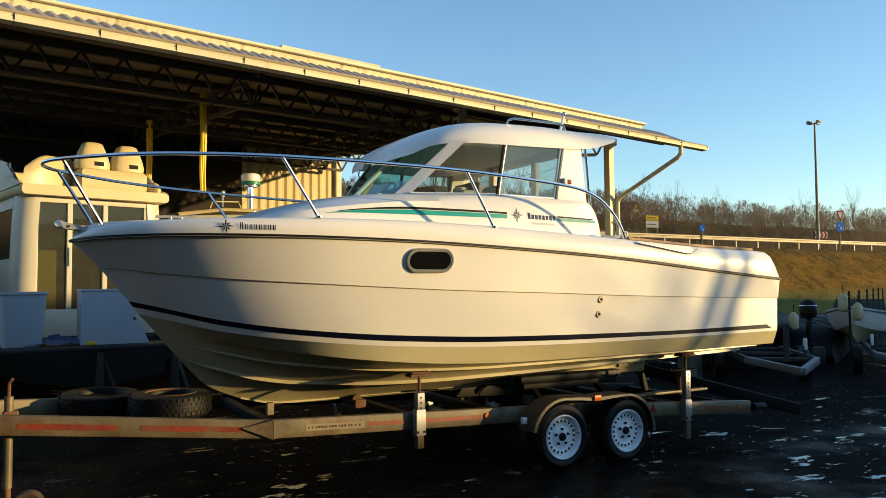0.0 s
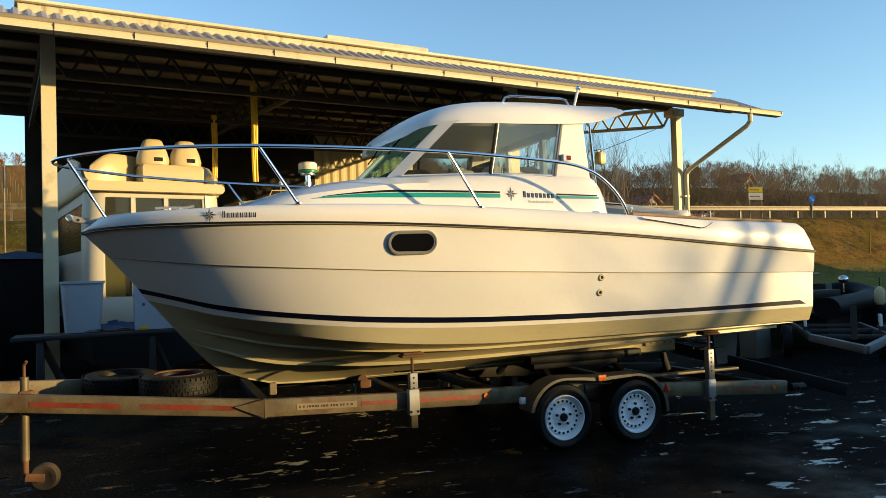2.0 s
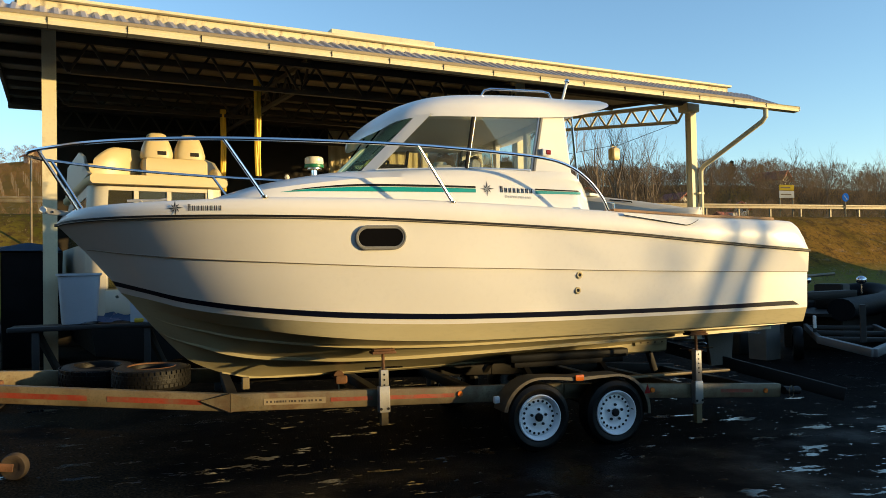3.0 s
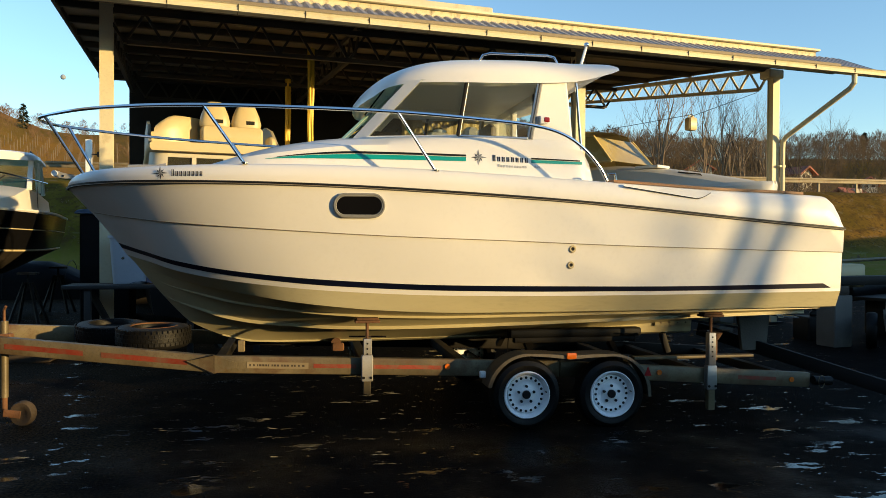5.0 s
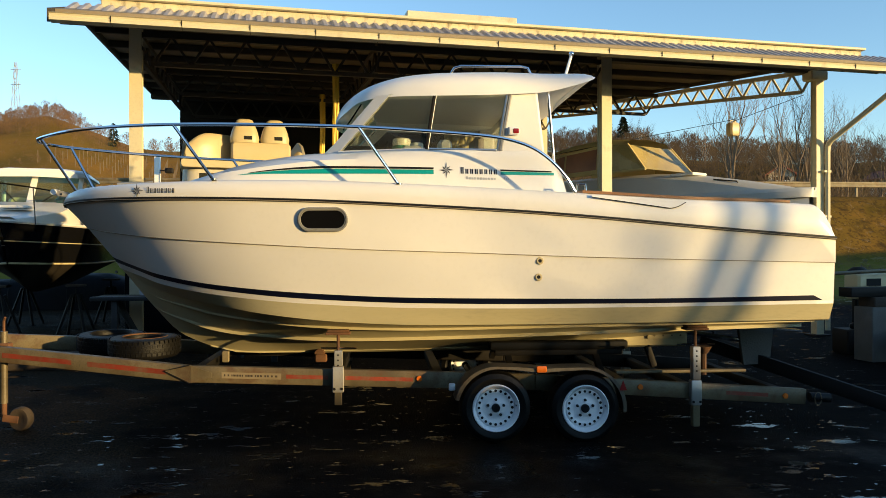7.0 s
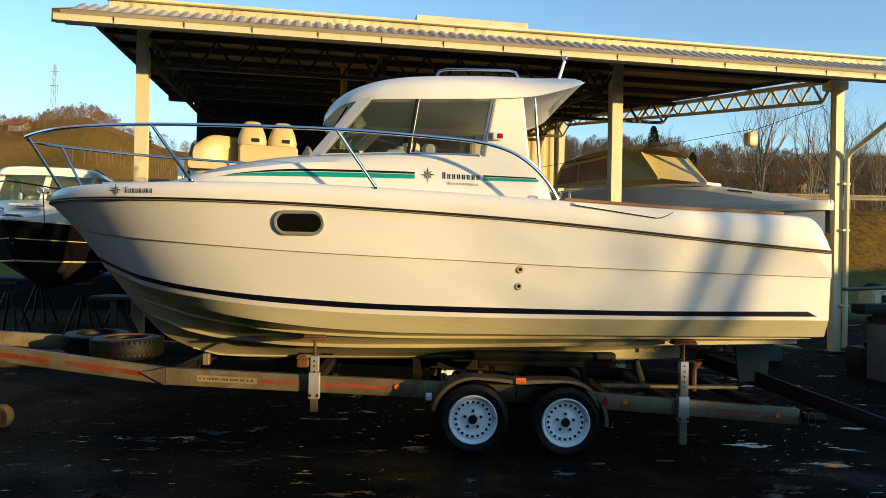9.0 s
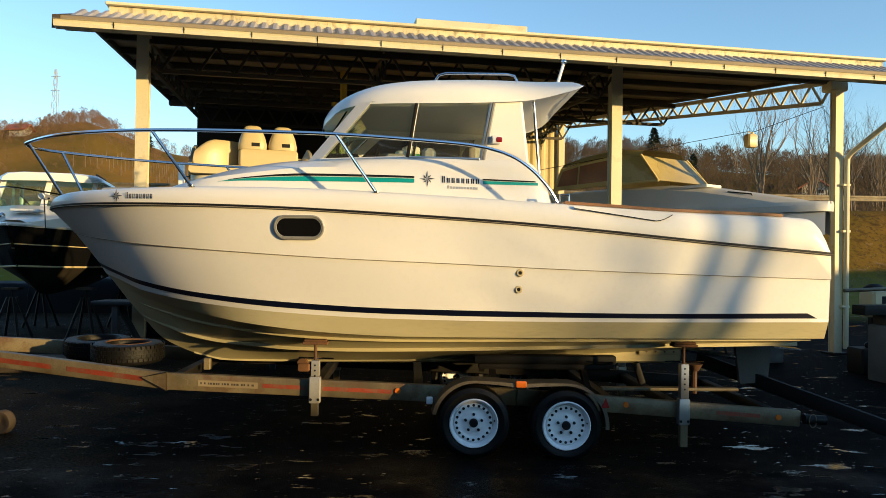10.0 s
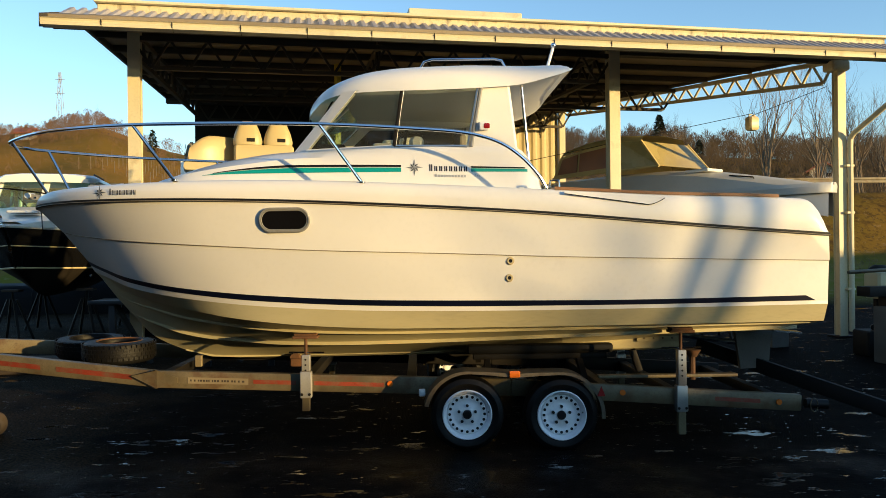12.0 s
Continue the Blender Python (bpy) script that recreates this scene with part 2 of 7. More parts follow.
# ---- mesh helpers ----
class M:
    """Gathers vertices and faces of one part."""

    def __init__(self):
        self.v, self.f = [], []

    def add(self, vs, fs):
        o = len(self.v)
        self.v += [tuple(p) for p in vs]
        self.f += [tuple(i + o for i in f) for f in fs]
        return self

    def box(self, a, b, bev=0.0, m=None):
        x0, y0, z0 = (min(p, q) for p, q in zip(a, b))
        x1, y1, z1 = (max(p, q) for p, q in zip(a, b))
        e = min(bev, 0.45 * min(x1 - x0, y1 - y0, z1 - z0))
        if e <= 0:
            vs = [(x, y, z) for z in (z0, z1) for x, y in ((x0, y0), (x1, y0), (x1, y1), (x0, y1))]
            fs = [(3, 2, 1, 0), (4, 5, 6, 7), (0, 1, 5, 4), (1, 2, 6, 5), (2, 3, 7, 6), (3, 0, 4, 7)]
        else:
            def ring(z, i):
                return [(x0 + i + (e if k else 0), y0 + i, z) if 0 else p for k, p in enumerate(
                    [(x0 + i + e, y0 + i, z), (x1 - i - e, y0 + i, z), (x1 - i, y0 + i + e, z), (x1 - i, y1 - i - e, z),
                     (x1 - i - e, y1 - i, z), (x0 + i + e, y1 - i, z), (x0 + i, y1 - i - e, z), (x0 + i, y0 + i + e, z)])]
            rings = [ring(z0, e * 0.7), ring(z0 + e, 0), ring(z1 - e, 0), ring(z1, e * 0.7)]
            vs = [p for r in rings for p in r]
            fs = [tuple(reversed(range(8))), tuple(range(24, 32))]
            for r in range(3):
                for k in range(8):
                    fs.append((r * 8 + k, r * 8 + (k + 1) % 8, r * 8 + 8 + (k + 1) % 8, r * 8 + 8 + k))
        if m is not None:
            vs = [m @ Vector(p) for p in vs]
        return self.add(vs, fs)

    def bar(self, p, q, w, h, bev=0.0, up=(0, 0, 1)):
        """A square bar from p to q, w wide and h high."""
        p, q = Vector(p), Vector(q)
        d = (q - p)
        n = d.length
        d.normalize()
        s = d.cross(Vector(up))
        if s.length < 1e-4:
            s = d.cross(Vector((1, 0, 0)))
        s.normalize()
        u = s.cross(d)
        m = Matrix((( *d, ), (*s,), (*u,))).transposed().to_4x4()
        m.translation = p
        return self.box((0, -w / 2, -h / 2), (n, w / 2, h / 2), bev, m)

    def tube(self, pts, r, seg=8, cap=True, r_end=None):
        """A round tube along points."""
        pts = [Vector(p) for p in pts]
        n = len(pts)
        ref = None
        rings = []
        for i, p in enumerate(pts):
            t = (pts[min(i + 1, n - 1)] - pts[max(i - 1, 0)]).normalized()
            if ref is None:
                ref = t.orthogonal().normalized()
            ref = (ref - t * ref.dot(t))
            ref.normalize()
            b = t.cross(ref)
            rad = r if r_end is None else r + (r_end - r) * i / max(1, n - 1)
            rings.append([p + (ref * math.cos(k * math.tau / seg) + b * math.sin(k * math.tau / seg)) * rad for k in range(seg)])
        return self.loft(rings, True, cap)

    def loft(self, rings, closed=True, cap=False):
        k = len(rings[0])
        vs = [p for r in rings for p in r]
        fs = []
        for i in range(len(rings) - 1):
            for j in range(k if closed else k - 1):
                a, b = i * k + j, i * k + (j + 1) % k
                fs.append((a, b, b + k, a + k))
        if cap:
            fs.append(tuple(reversed(range(k))))
            fs.append(tuple(range((len(rings) - 1) * k, len(rings) * k)))
        return self.add(vs, fs)

    def lathe(self, prof, seg, m):
        """Turns a profile of (radius, height) round the local z axis."""
        rings = [[m @ Vector((r * math.cos(k * math.tau / seg), r * math.sin(k * math.tau / seg), h)) for k in range(seg)] for r, h in prof]
        return self.loft(rings, True, False)

    def disc(self, c, n, r, seg=16, depth=0.01):
        c, n = Vector(c), Vector(n).normalized()
        return self.tube([c, c + n * depth], r, seg)

    def slab(self, pts, thick):
        """A flat polygon given thickness along a vector."""
        t = Vector(thick)
        k = len(pts)
        a = [Vector(p) for p in pts]
        vs = a + [p + t for p in a]
        fs = [tuple(reversed(range(k))), tuple(range(k, 2 * k))]
        fs += [(i, (i + 1) % k, k + (i + 1) % k, k + i) for i in range(k)]
        return self.add(vs, fs)

    def ball(self, c, r, seg=10, rings=6, scale=(1, 1, 1)):
        c = Vector(c)
        rr = []
        for i in range(rings + 1):
            a = -math.pi / 2 + math.pi * i / rings
            rr.append([c + Vector((math.cos(a) * math.cos(k * math.tau / seg) * scale[0], math.cos(a) * math.sin(k * math.tau / seg) * scale[1], math.sin(a) * scale[2])) * r for k in range(seg)])
        return self.loft(rr, True, False)


def mesh_of(name, m, material, smooth=35, weld=False):
    me = bpy.data.meshes.new(name)
    me.from_pydata(m.v, [], m.f)
    bm = bmesh.new()
    bm.from_mesh(me)
    if weld:
        bmesh.ops.remove_doubles(bm, verts=bm.verts, dist=0.0005)
    bmesh.ops.recalc_face_normals(bm, faces=bm.faces)
    bm.to_mesh(me)
    bm.free()
    me.materials.append(material)
    if smooth:
        me.polygons.foreach_set("use_smooth", [True] * len(me.polygons))
        me.set_sharp_from_angle(angle=radians(smooth))
    return me


def thing(name, m, label, category, group="", kind=""):
    """An Empty at the base of a thing; its parts hang under it."""
    ob = new(name)
    ob.empty_display_size = 0.1
    ob.matrix_basis = m
    return tagged(ob, label, category, group, kind)


def root_matrix(ob):
    while ob.parent:
        ob = ob.parent
    return ob.matrix_basis


def part(name, m, material, parent, label="", local=False, smooth=35, weld=False):
    """One mesh under a thing or a part. Vertices are in the world, or with local in the thing's own axes."""
    if not local:
        inv = root_matrix(parent).inverted()
        m.v = [tuple(inv @ Vector(p)) for p in m.v]
    ob = new(name, mesh_of(name, m, material, smooth, weld))
    ob.parent = parent
    if label:
        tagged(ob, label)
    return ob


def solo(name, m, material, label="", category="", group="", kind="", smooth=35):
    ob = new(name, mesh_of(name, m, material, smooth))
    return tagged(ob, label, category, group, kind)


def interp(xs, ys):
    """A smooth monotone curve through the given values."""
    xs, ys = [float(a) for a in xs], [float(a) for a in ys]
    n = len(xs)
    h = [xs[i + 1] - xs[i] for i in range(n - 1)]
    d = [(ys[i + 1] - ys[i]) / h[i] for i in range(n - 1)]
    s = [d[0]] + [0.0] * (n - 2) + [d[-1]]
    for i in range(1, n - 1):
        if d[i - 1] * d[i] > 0:
            w1, w2 = 2 * h[i] + h[i - 1], h[i] + 2 * h[i - 1]
            s[i] = (w1 + w2) / (w1 / d[i - 1] + w2 / d[i])

    def f(x):
        x = min(max(x, xs[0]), xs[-1])
        i = max(0, min(n - 2, int(np.searchsorted(xs, x)) - 1))
        t = (x - xs[i]) / h[i]
        return ((1 + 2 * t) * (1 - t) ** 2 * ys[i] + t * (1 - t) ** 2 * h[i] * s[i] + t * t * (3 - 2 * t) * ys[i + 1] + t * t * (t - 1) * h[i] * s[i + 1])
    return f


def table(rows):
    """x -> (half breadth, height) through rows of (x, half breadth, height)."""
    a, b = interp([r[0] for r in rows], [r[1] for r in rows]), interp([r[0] for r in rows], [r[2] for r in rows])
    return rows[0][0], rows[-1][0], a, b


# ---- ground, road, hills ----
def smooth01(t):
    t = min(1.0, max(0.0, t))
    return t * t * (3 - 2 * t)


CREST = interp([-75, -45, -27, -23, -19, -15, -9, 10, 18, 28, 40, 48, 60, 90], [0.11, 0.125, 0.138, 0.158, 0.130, 0.120, 0.134, 0.124, 0.117, 0.099, 0.092, 0.080, 0.068, 0.056])


def ground_z(x, y):
    """Height of the land: a level yard, a bank up to a road, hills behind."""
    edge = 14.0 if x > 14 else (14.0 + (14 - x) * 3.0 if x > 10 else 26.0)
    if x < -4:
        edge = 26.0 - 4.0 * smooth01((-4 - x) / 8)
    low = 0.9 * smooth01((y - edge) / max(0.5, 27.0 - edge)) if y > edge else 0.0
    z = low + (3.80 - low) * smooth01((y - 25.6) / 5.2)
    if y > 38:
        az = math.degrees(math.atan2(x - 3, y))
        r = math.hypot(x - 3, y)
        rise = smooth01((y - 40) / max(32, 85 * math.cos(radians(az))))
        top = CREST(az) * min(r, 145) + 1.57 - 3.80
        top += 1.6 * noise.noise((x * 0.02, y * 0.02, 0.3)) + 0.8 * noise.noise((x * 0.06, y * 0.06, 5))
        z += rise * max(0.0, top)
    if y > 190:
        z -= 12 * smooth01((y - 190) / 300)
    return z


def ground_mesh():
    xs = sorted(set([-2500, -1200, -600, -350] + list(range(-240, 320, 8)) + list(range(-40, 61, 2)) + [330, 600, 1200, 2500]))
    ys = sorted(set([-2500, -1000, -400, -150, -60, -30, -15] + list(range(-10, 12, 4)) + [12 + i * 0.75 for i in range(38)] + list(range(42, 120, 4)) + list(range(120, 340, 12)) + [400, 600, 1200, 2500]))
    m = M()
    vs = [(x, y, ground_z(x, y)) for y in ys for x in xs]
    k = len(xs)
    fs = [(j * k + i, j * k + i + 1, (j + 1) * k + i + 1, (j + 1) * k + i) for j in range(len(ys) - 1) for i in range(k - 1)]
    return m.add(vs, fs)


def ground_material():
    """Wet asphalt in the yard with gravel and puddles; dry winter grass on the slopes."""
    m = bpy.data.materials.new("wet_yard_and_grass")
    m.use_nodes = True
    nt = m.node_tree
    n, l = nt.nodes, nt.links
    b = n["Principled BSDF"]
    geo = n.new("ShaderNodeNewGeometry")
    pos = geo.outputs["Position"]

    def nz(scale, detail=4, rough=0.55, sx=None):
        t = n.new("ShaderNodeTexNoise")
        t.inputs["Scale"].default_value, t.inputs["Detail"].default_value, t.inputs["Roughness"].default_value = scale, detail, rough
        if sx:
            mp = n.new("ShaderNodeMapping")
            mp.inputs["Scale"].default_value = sx
            l.new(pos, mp.inputs["Vector"])
            l.new(mp.outputs[0], t.inputs["Vector"])
        else:
            l.new(pos, t.inputs["Vector"])
        return t.outputs[0]

    def mr(v, a, c, lo=0.0, hi=1.0):
        r = n.new("ShaderNodeMapRange")
        r.inputs[1].default_value, r.inputs[2].default_value, r.inputs[3].default_value, r.inputs[4].default_value = a, c, lo, hi
        l.new(v, r.inputs[0])
        return r.outputs[0]

    def mix(fac, a, c):
        x = n.new("ShaderNodeMix")
        x.data_type = "RGBA"
        l.new(fac, x.inputs[0])
        for sock, v in ((x.inputs[6], a), (x.inputs[7], c)):
            if isinstance(v, tuple):
                sock.default_value = (*v, 1)
            else:
                l.new(v, sock)
        return x.outputs[2]

    def mixf(fac, a, c):
        x = n.new("ShaderNodeMix")
        l.new(fac, x.inputs[0])
        for sock, v in ((x.inputs[2], a), (x.inputs[3], c)):
            if isinstance(v, float):
                sock.default_value = v
            else:
                l.new(v, sock)
        return x.outputs[0]

    sep0 = n.new("ShaderNodeSeparateXYZ")
    l.new(pos, sep0.inputs[0])

    def add(a, c):
        x = n.new("ShaderNodeMath")
        l.new(a, x.inputs[0])
        l.new(c, x.inputs[1])
        return x.outputs[0]

    def mul(a, c):
        x = n.new("ShaderNodeMath")
        x.operation = "MULTIPLY"
        l.new(a, x.inputs[0])
        l.new(c, x.inputs[1])
        return x.outputs[0]
    east = mul(mr(sep0.outputs[1], 5.0, 6.2, 0.026, 0.0), mr(sep0.outputs[0], 4.2, 5.4))
    west = mul(mr(sep0.outputs[1], 5.2, 6.2, 0.03, 0.0), mr(sep0.outputs[0], 2.0, 3.4, 1.0, 0.0))
    damp = add(add(east, west), mr(sep0.outputs[0], 6.4, 8.4, 0.0, 0.006))
    puddle = mr(add(nz(2.3, 6, 0.66, (0.7, 1.5, 1.0)), damp), 0.615, 0.629)
    glint = mr(nz(11.0, 4, 0.6, (0.8, 1.6, 1.0)), 0.655, 0.675)
    mx = n.new("ShaderNodeMath")
    mx.operation = "MAXIMUM"
    l.new(puddle, mx.inputs[0])
    l.new(glint, mx.inputs[1])
    puddle = mx.outputs[0]
    # asphalt set darker than its wet tone, to carry the yard's shade
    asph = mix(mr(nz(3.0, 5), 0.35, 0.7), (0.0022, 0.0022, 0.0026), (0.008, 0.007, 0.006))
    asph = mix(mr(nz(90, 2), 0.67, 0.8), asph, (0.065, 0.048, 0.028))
    # brown grit on the left: gravel, with the sun's lit patch painted in
    lit_grit = n.new("ShaderNodeMath")
    lit_grit.operation = "MULTIPLY"
    l.new(mr(add(nz(1.1, 5), mr(sep0.outputs[0], 0.2, 2.6, 0.12, -0.2)), 0.42, 0.62), lit_grit.inputs[0])
    l.new(mr(nz(45, 4, 0.7), 0.42, 0.62), lit_grit.inputs[1])
    asph = mix(lit_grit.outputs[0], asph, (0.055, 0.038, 0.02))
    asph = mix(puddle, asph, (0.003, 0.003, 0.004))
    grass = mix(mr(nz(0.5, 6), 0.4, 0.6), (0.10, 0.066, 0.013), (0.18, 0.10, 0.021))
    green = mix(mr(nz(0.6, 6), 0.4, 0.6), (0.075, 0.065, 0.010), (0.13, 0.095, 0.018))
    grass = mix(mr(sep0.outputs[0], 15.0, 23.0), green, grass)
    grass = mix(mr(nz(1.6, 6, 0.65), 0.5, 0.66), grass, (0.055, 0.034, 0.014))
    grass = mix(mr(nz(7, 5), 0.5, 0.7), grass, (0.06, 0.04, 0.016))
    sep = n.new("ShaderNodeSeparateXYZ")
    l.new(pos, sep.inputs[0])
    lawn = mix(mr(nz(1.2, 5), 0.4, 0.65), (0.13, 0.13, 0.022), (0.17, 0.13, 0.04))
    grass = mix(mr(sep.outputs[2], 0.8, 1.4), lawn, grass)
    is_grass = mr(sep.outputs[2], 0.12, 0.3)
    scrub = mix(mr(nz(0.05, 6), 0.4, 0.6), (0.25, 0.13, 0.026), (0.15, 0.095, 0.02))
    grass = mix(mr(sep.outputs[2], 4.8, 6.5), grass, scrub)
    l.new(mix(is_grass, asph, grass), b.inputs["Base Color"])
    film = mul(mr(nz(0.9, 5), 0.42, 0.62), mr(sep0.outputs[1], 4.6, 5.6, 1.0, 0.0))
    l.new(mixf(puddle, mixf(film, 0.02, 0.045), 0.5), b.inputs["Specular IOR Level"])
    l.new(mixf(is_grass, mixf(puddle, mixf(film, 0.75, 0.22), 0.015), 0.95), b.inputs["Roughness"])
    bp = n.new("ShaderNodeBump")
    bp.inputs["Distance"].default_value = 0.02
    l.new(nz(55, 4), bp.inputs["Height"])
    inv = mixf(puddle, 0.5, 0.035)
    l.new(inv, bp.inputs["Strength"])
    l.new(bp.outputs[0], b.inputs["Normal"])
    return m


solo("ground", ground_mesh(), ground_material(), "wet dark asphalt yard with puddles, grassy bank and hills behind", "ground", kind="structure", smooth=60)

# ---- shed ----
SHED = pose(-0.627, 10.303, 0, 0, 0, 8.67)
shed = thing("shed", SHED, "open-fronted cream steel boat shed with lattice trusses", "shed", kind="structure")


def under(v):
    return 4.36 + (v + 1.57) * 0.325 if v < 0 else 4.87 + 0.047 * v


def right_end(v):
    """The roof is cut askew at its right end."""
    return 11.62 - 0.333 * max(0.0, v)


def roof_sheet(u0, u1, v0, z0, v1, z1, pitch, amp, step=0.05):
    """A corrugated sheet from (v0, z0) up to (v1, z1)."""
    m = M()
    k = int((u1 - u0) / step)
    rows = []
    for v, z in ((v0, z0), (v1, z1), (v1, z1 - 0.03), (v0, z0 - 0.03)):
        rows.append([(u0 + i * step, v, z + amp * max(-0.35, min(0.35, math.sin(i * step / pitch * math.tau))) ) for i in range(k + 1)])
    m.loft(rows + [rows[0]], False)
    return m


U0, U1 = -0.571, 12.50
part("apron_roof", roof_sheet(U0, U1, -1.57, 4.375, -0.50, 4.875, 0.15, 0.05, 0.0125), ROOFSHEET, shed, "grey corrugated sheet", True, smooth=15)
main = M()
BACK = 7.30
main.slab([(U0, -1.40, under(-1.40) + 0.04), (11.62, -1.40, under(-1.40) + 0.04), (11.62, 0, under(0) + 0.04), (U0, 0, under(0) + 0.04)], (0, 0, 0.07))
main.slab([(U0, 0, under(0) + 0.04), (11.62, 0, under(0) + 0.04), (right_end(BACK), BACK, under(BACK) + 0.04), (U0, BACK, under(BACK) + 0.04)], (0, 0, 0.07))
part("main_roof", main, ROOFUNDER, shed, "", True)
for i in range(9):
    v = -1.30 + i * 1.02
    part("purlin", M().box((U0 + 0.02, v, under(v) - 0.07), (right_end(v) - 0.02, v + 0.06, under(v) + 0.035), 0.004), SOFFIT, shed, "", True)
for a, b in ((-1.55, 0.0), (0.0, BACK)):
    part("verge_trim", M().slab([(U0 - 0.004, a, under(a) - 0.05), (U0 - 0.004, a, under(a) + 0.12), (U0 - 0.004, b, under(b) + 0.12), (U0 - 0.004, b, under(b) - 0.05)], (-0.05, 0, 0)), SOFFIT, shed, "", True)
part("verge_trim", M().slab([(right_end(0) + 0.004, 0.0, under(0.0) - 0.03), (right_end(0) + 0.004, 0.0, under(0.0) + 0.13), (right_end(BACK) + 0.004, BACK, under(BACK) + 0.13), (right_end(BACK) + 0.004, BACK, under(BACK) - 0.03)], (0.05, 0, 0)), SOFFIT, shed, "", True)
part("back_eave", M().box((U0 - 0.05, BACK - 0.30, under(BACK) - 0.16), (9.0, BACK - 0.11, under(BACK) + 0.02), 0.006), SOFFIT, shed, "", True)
joints = [U0] + [0.12 + 0.82 * k for k in range(15)] + [U1]
for a, b in zip(joints, joints[1:]):
    prof = [(-1.57, 4.30), (-1.69, 4.31), (-1.70, 4.35), (-1.685, 4.357), (-1.70, 4.385), (-1.72, 4.393), (-1.70, 4.40), (-1.57, 4.375)]
    g = M().loft([[(u, v, z) for v, z in prof] for u in (a + 0.004, b - 0.004)], True, True)
    gut = part("gutter_segment", g, CREAMP, shed, "", True)
    part("gutter_clip", M().box((b - 0.006, -1.704, 4.325), (b + 0.006, -1.56, 4.394)), DARKST if b < U1 else CREAMP, gut, "", True)
part("ridge_band", M().box((U0 + 0.36, -0.54, 4.83), (U1 - 0.56, -0.30, 4.945), 0.006), BANDP, shed, "cream weathered upstand", True)
part("ridge_cap", M().box((U0 + 0.33, -0.62, 4.949), (U1 - 0.53, -0.24, 4.987), 0.008), CREAMP, shed, "", True)
part("roof_box", M().box((4.21, 0.62, 5.0), (6.10, 1.12, 5.465), 0.01), CREAMP, shed, "", True)


def post(u, w, top, cap):
    m = M()
    m.box((u, 0.0, 0), (u + w, 0.016, top))
    m.box((u, w - 0.016, 0), (u + w, w, top))
    m.box((u + w * 0.1, 0.016, 0), (u + w * 0.9, w - 0.016, top))
    p = part("post", m, CREAMP, shed, "", True)
    part("base_plate", M().box((u - 0.08, -0.08, 0), (u + w + 0.08, w + 0.08, 0.025), 0.004), DARKST, p, "", True)
    if cap:
        part("head_plate", M().box((u - 0.14, -0.06, top - 0.16), (u + w + 0.05, w + 0.06, top), 0.02), CREAMP, p, "", True)


post(0.05, 0.17, 4.80, False)
post(7.36, 0.18, 4.80, False)
post(11.485, 0.15, 4.71, True)

def truss(name, p0, p1, drop, n, material, drop1=None):
    """A lattice girder: p0, p1 are the ends of the top chord, drop its depth; n bays."""
    p0, p1 = Vector(p0), Vector(p1)
    drop1 = drop if drop1 is None else drop1

    def low(t):
        return p0.lerp(p1, t) + Vector((0, 0, -(drop + (drop1 - drop) * t)))
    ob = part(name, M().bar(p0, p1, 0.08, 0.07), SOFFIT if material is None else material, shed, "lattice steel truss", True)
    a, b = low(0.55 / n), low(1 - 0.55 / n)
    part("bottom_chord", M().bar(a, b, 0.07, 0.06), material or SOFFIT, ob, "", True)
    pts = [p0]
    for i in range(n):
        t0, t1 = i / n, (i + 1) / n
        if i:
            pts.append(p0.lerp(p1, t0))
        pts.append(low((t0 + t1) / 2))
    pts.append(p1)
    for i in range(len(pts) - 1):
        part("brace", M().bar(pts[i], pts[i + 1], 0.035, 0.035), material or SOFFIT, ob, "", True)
    return ob


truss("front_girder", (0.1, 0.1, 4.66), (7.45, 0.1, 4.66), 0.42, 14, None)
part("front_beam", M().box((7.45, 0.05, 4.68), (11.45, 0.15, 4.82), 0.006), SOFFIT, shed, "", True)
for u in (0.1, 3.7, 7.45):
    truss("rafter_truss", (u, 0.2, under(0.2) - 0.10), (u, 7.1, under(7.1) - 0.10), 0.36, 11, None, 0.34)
# the sunlit truss keeps the cream paint; shaded ones use SOFFIT
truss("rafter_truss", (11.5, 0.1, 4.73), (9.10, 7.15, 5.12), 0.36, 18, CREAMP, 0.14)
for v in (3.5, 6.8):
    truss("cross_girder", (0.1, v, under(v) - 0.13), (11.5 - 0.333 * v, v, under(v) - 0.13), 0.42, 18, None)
wall = M()
for (u0, u1) in ((6.4, 9.0),):
    k = int((u1 - u0) / 0.06)
    rows = []
    for z in (0.0, under(7.2)):
        rows.append([(u0 + i * 0.06, 7.2 + (0.03 if (i // 2) % 2 else 0), z) for i in range(k + 1)])
    rows += [[(u, v + 0.05, z) for u, v, z in r] for r in reversed(rows)]
    wall.loft(rows + [rows[0]], False)
part("back_wall", wall, WALLP, shed, "corrugated cream wall sheet", True, smooth=0)
# left part of the back wall: its shade is given as dark colour
part("inner_partition", M().box((0.0, 7.2, 0), (6.39, 7.28, under(7.2))), DARKWALL, shed, "inner wall sheet, darkened for the shade inside the shed", True)
part("wall_end_post", M().box((9.0, 7.12, 0), (9.16, 7.28, under(7.2)), 0.005), CREAMP, shed, "", True)
pipe = [(11.66, -1.63, 4.30), (11.66, -1.63, 4.17), (11.66, -1.55, 4.09), (11.67, -0.14, 3.46), (11.67, -0.06, 3.38), (11.67, -0.05, 3.24), (11.67, -0.05, 0.1)]
part("downpipe", M().tube(pipe, 0.045, 10), CREAMP, shed, "", True)
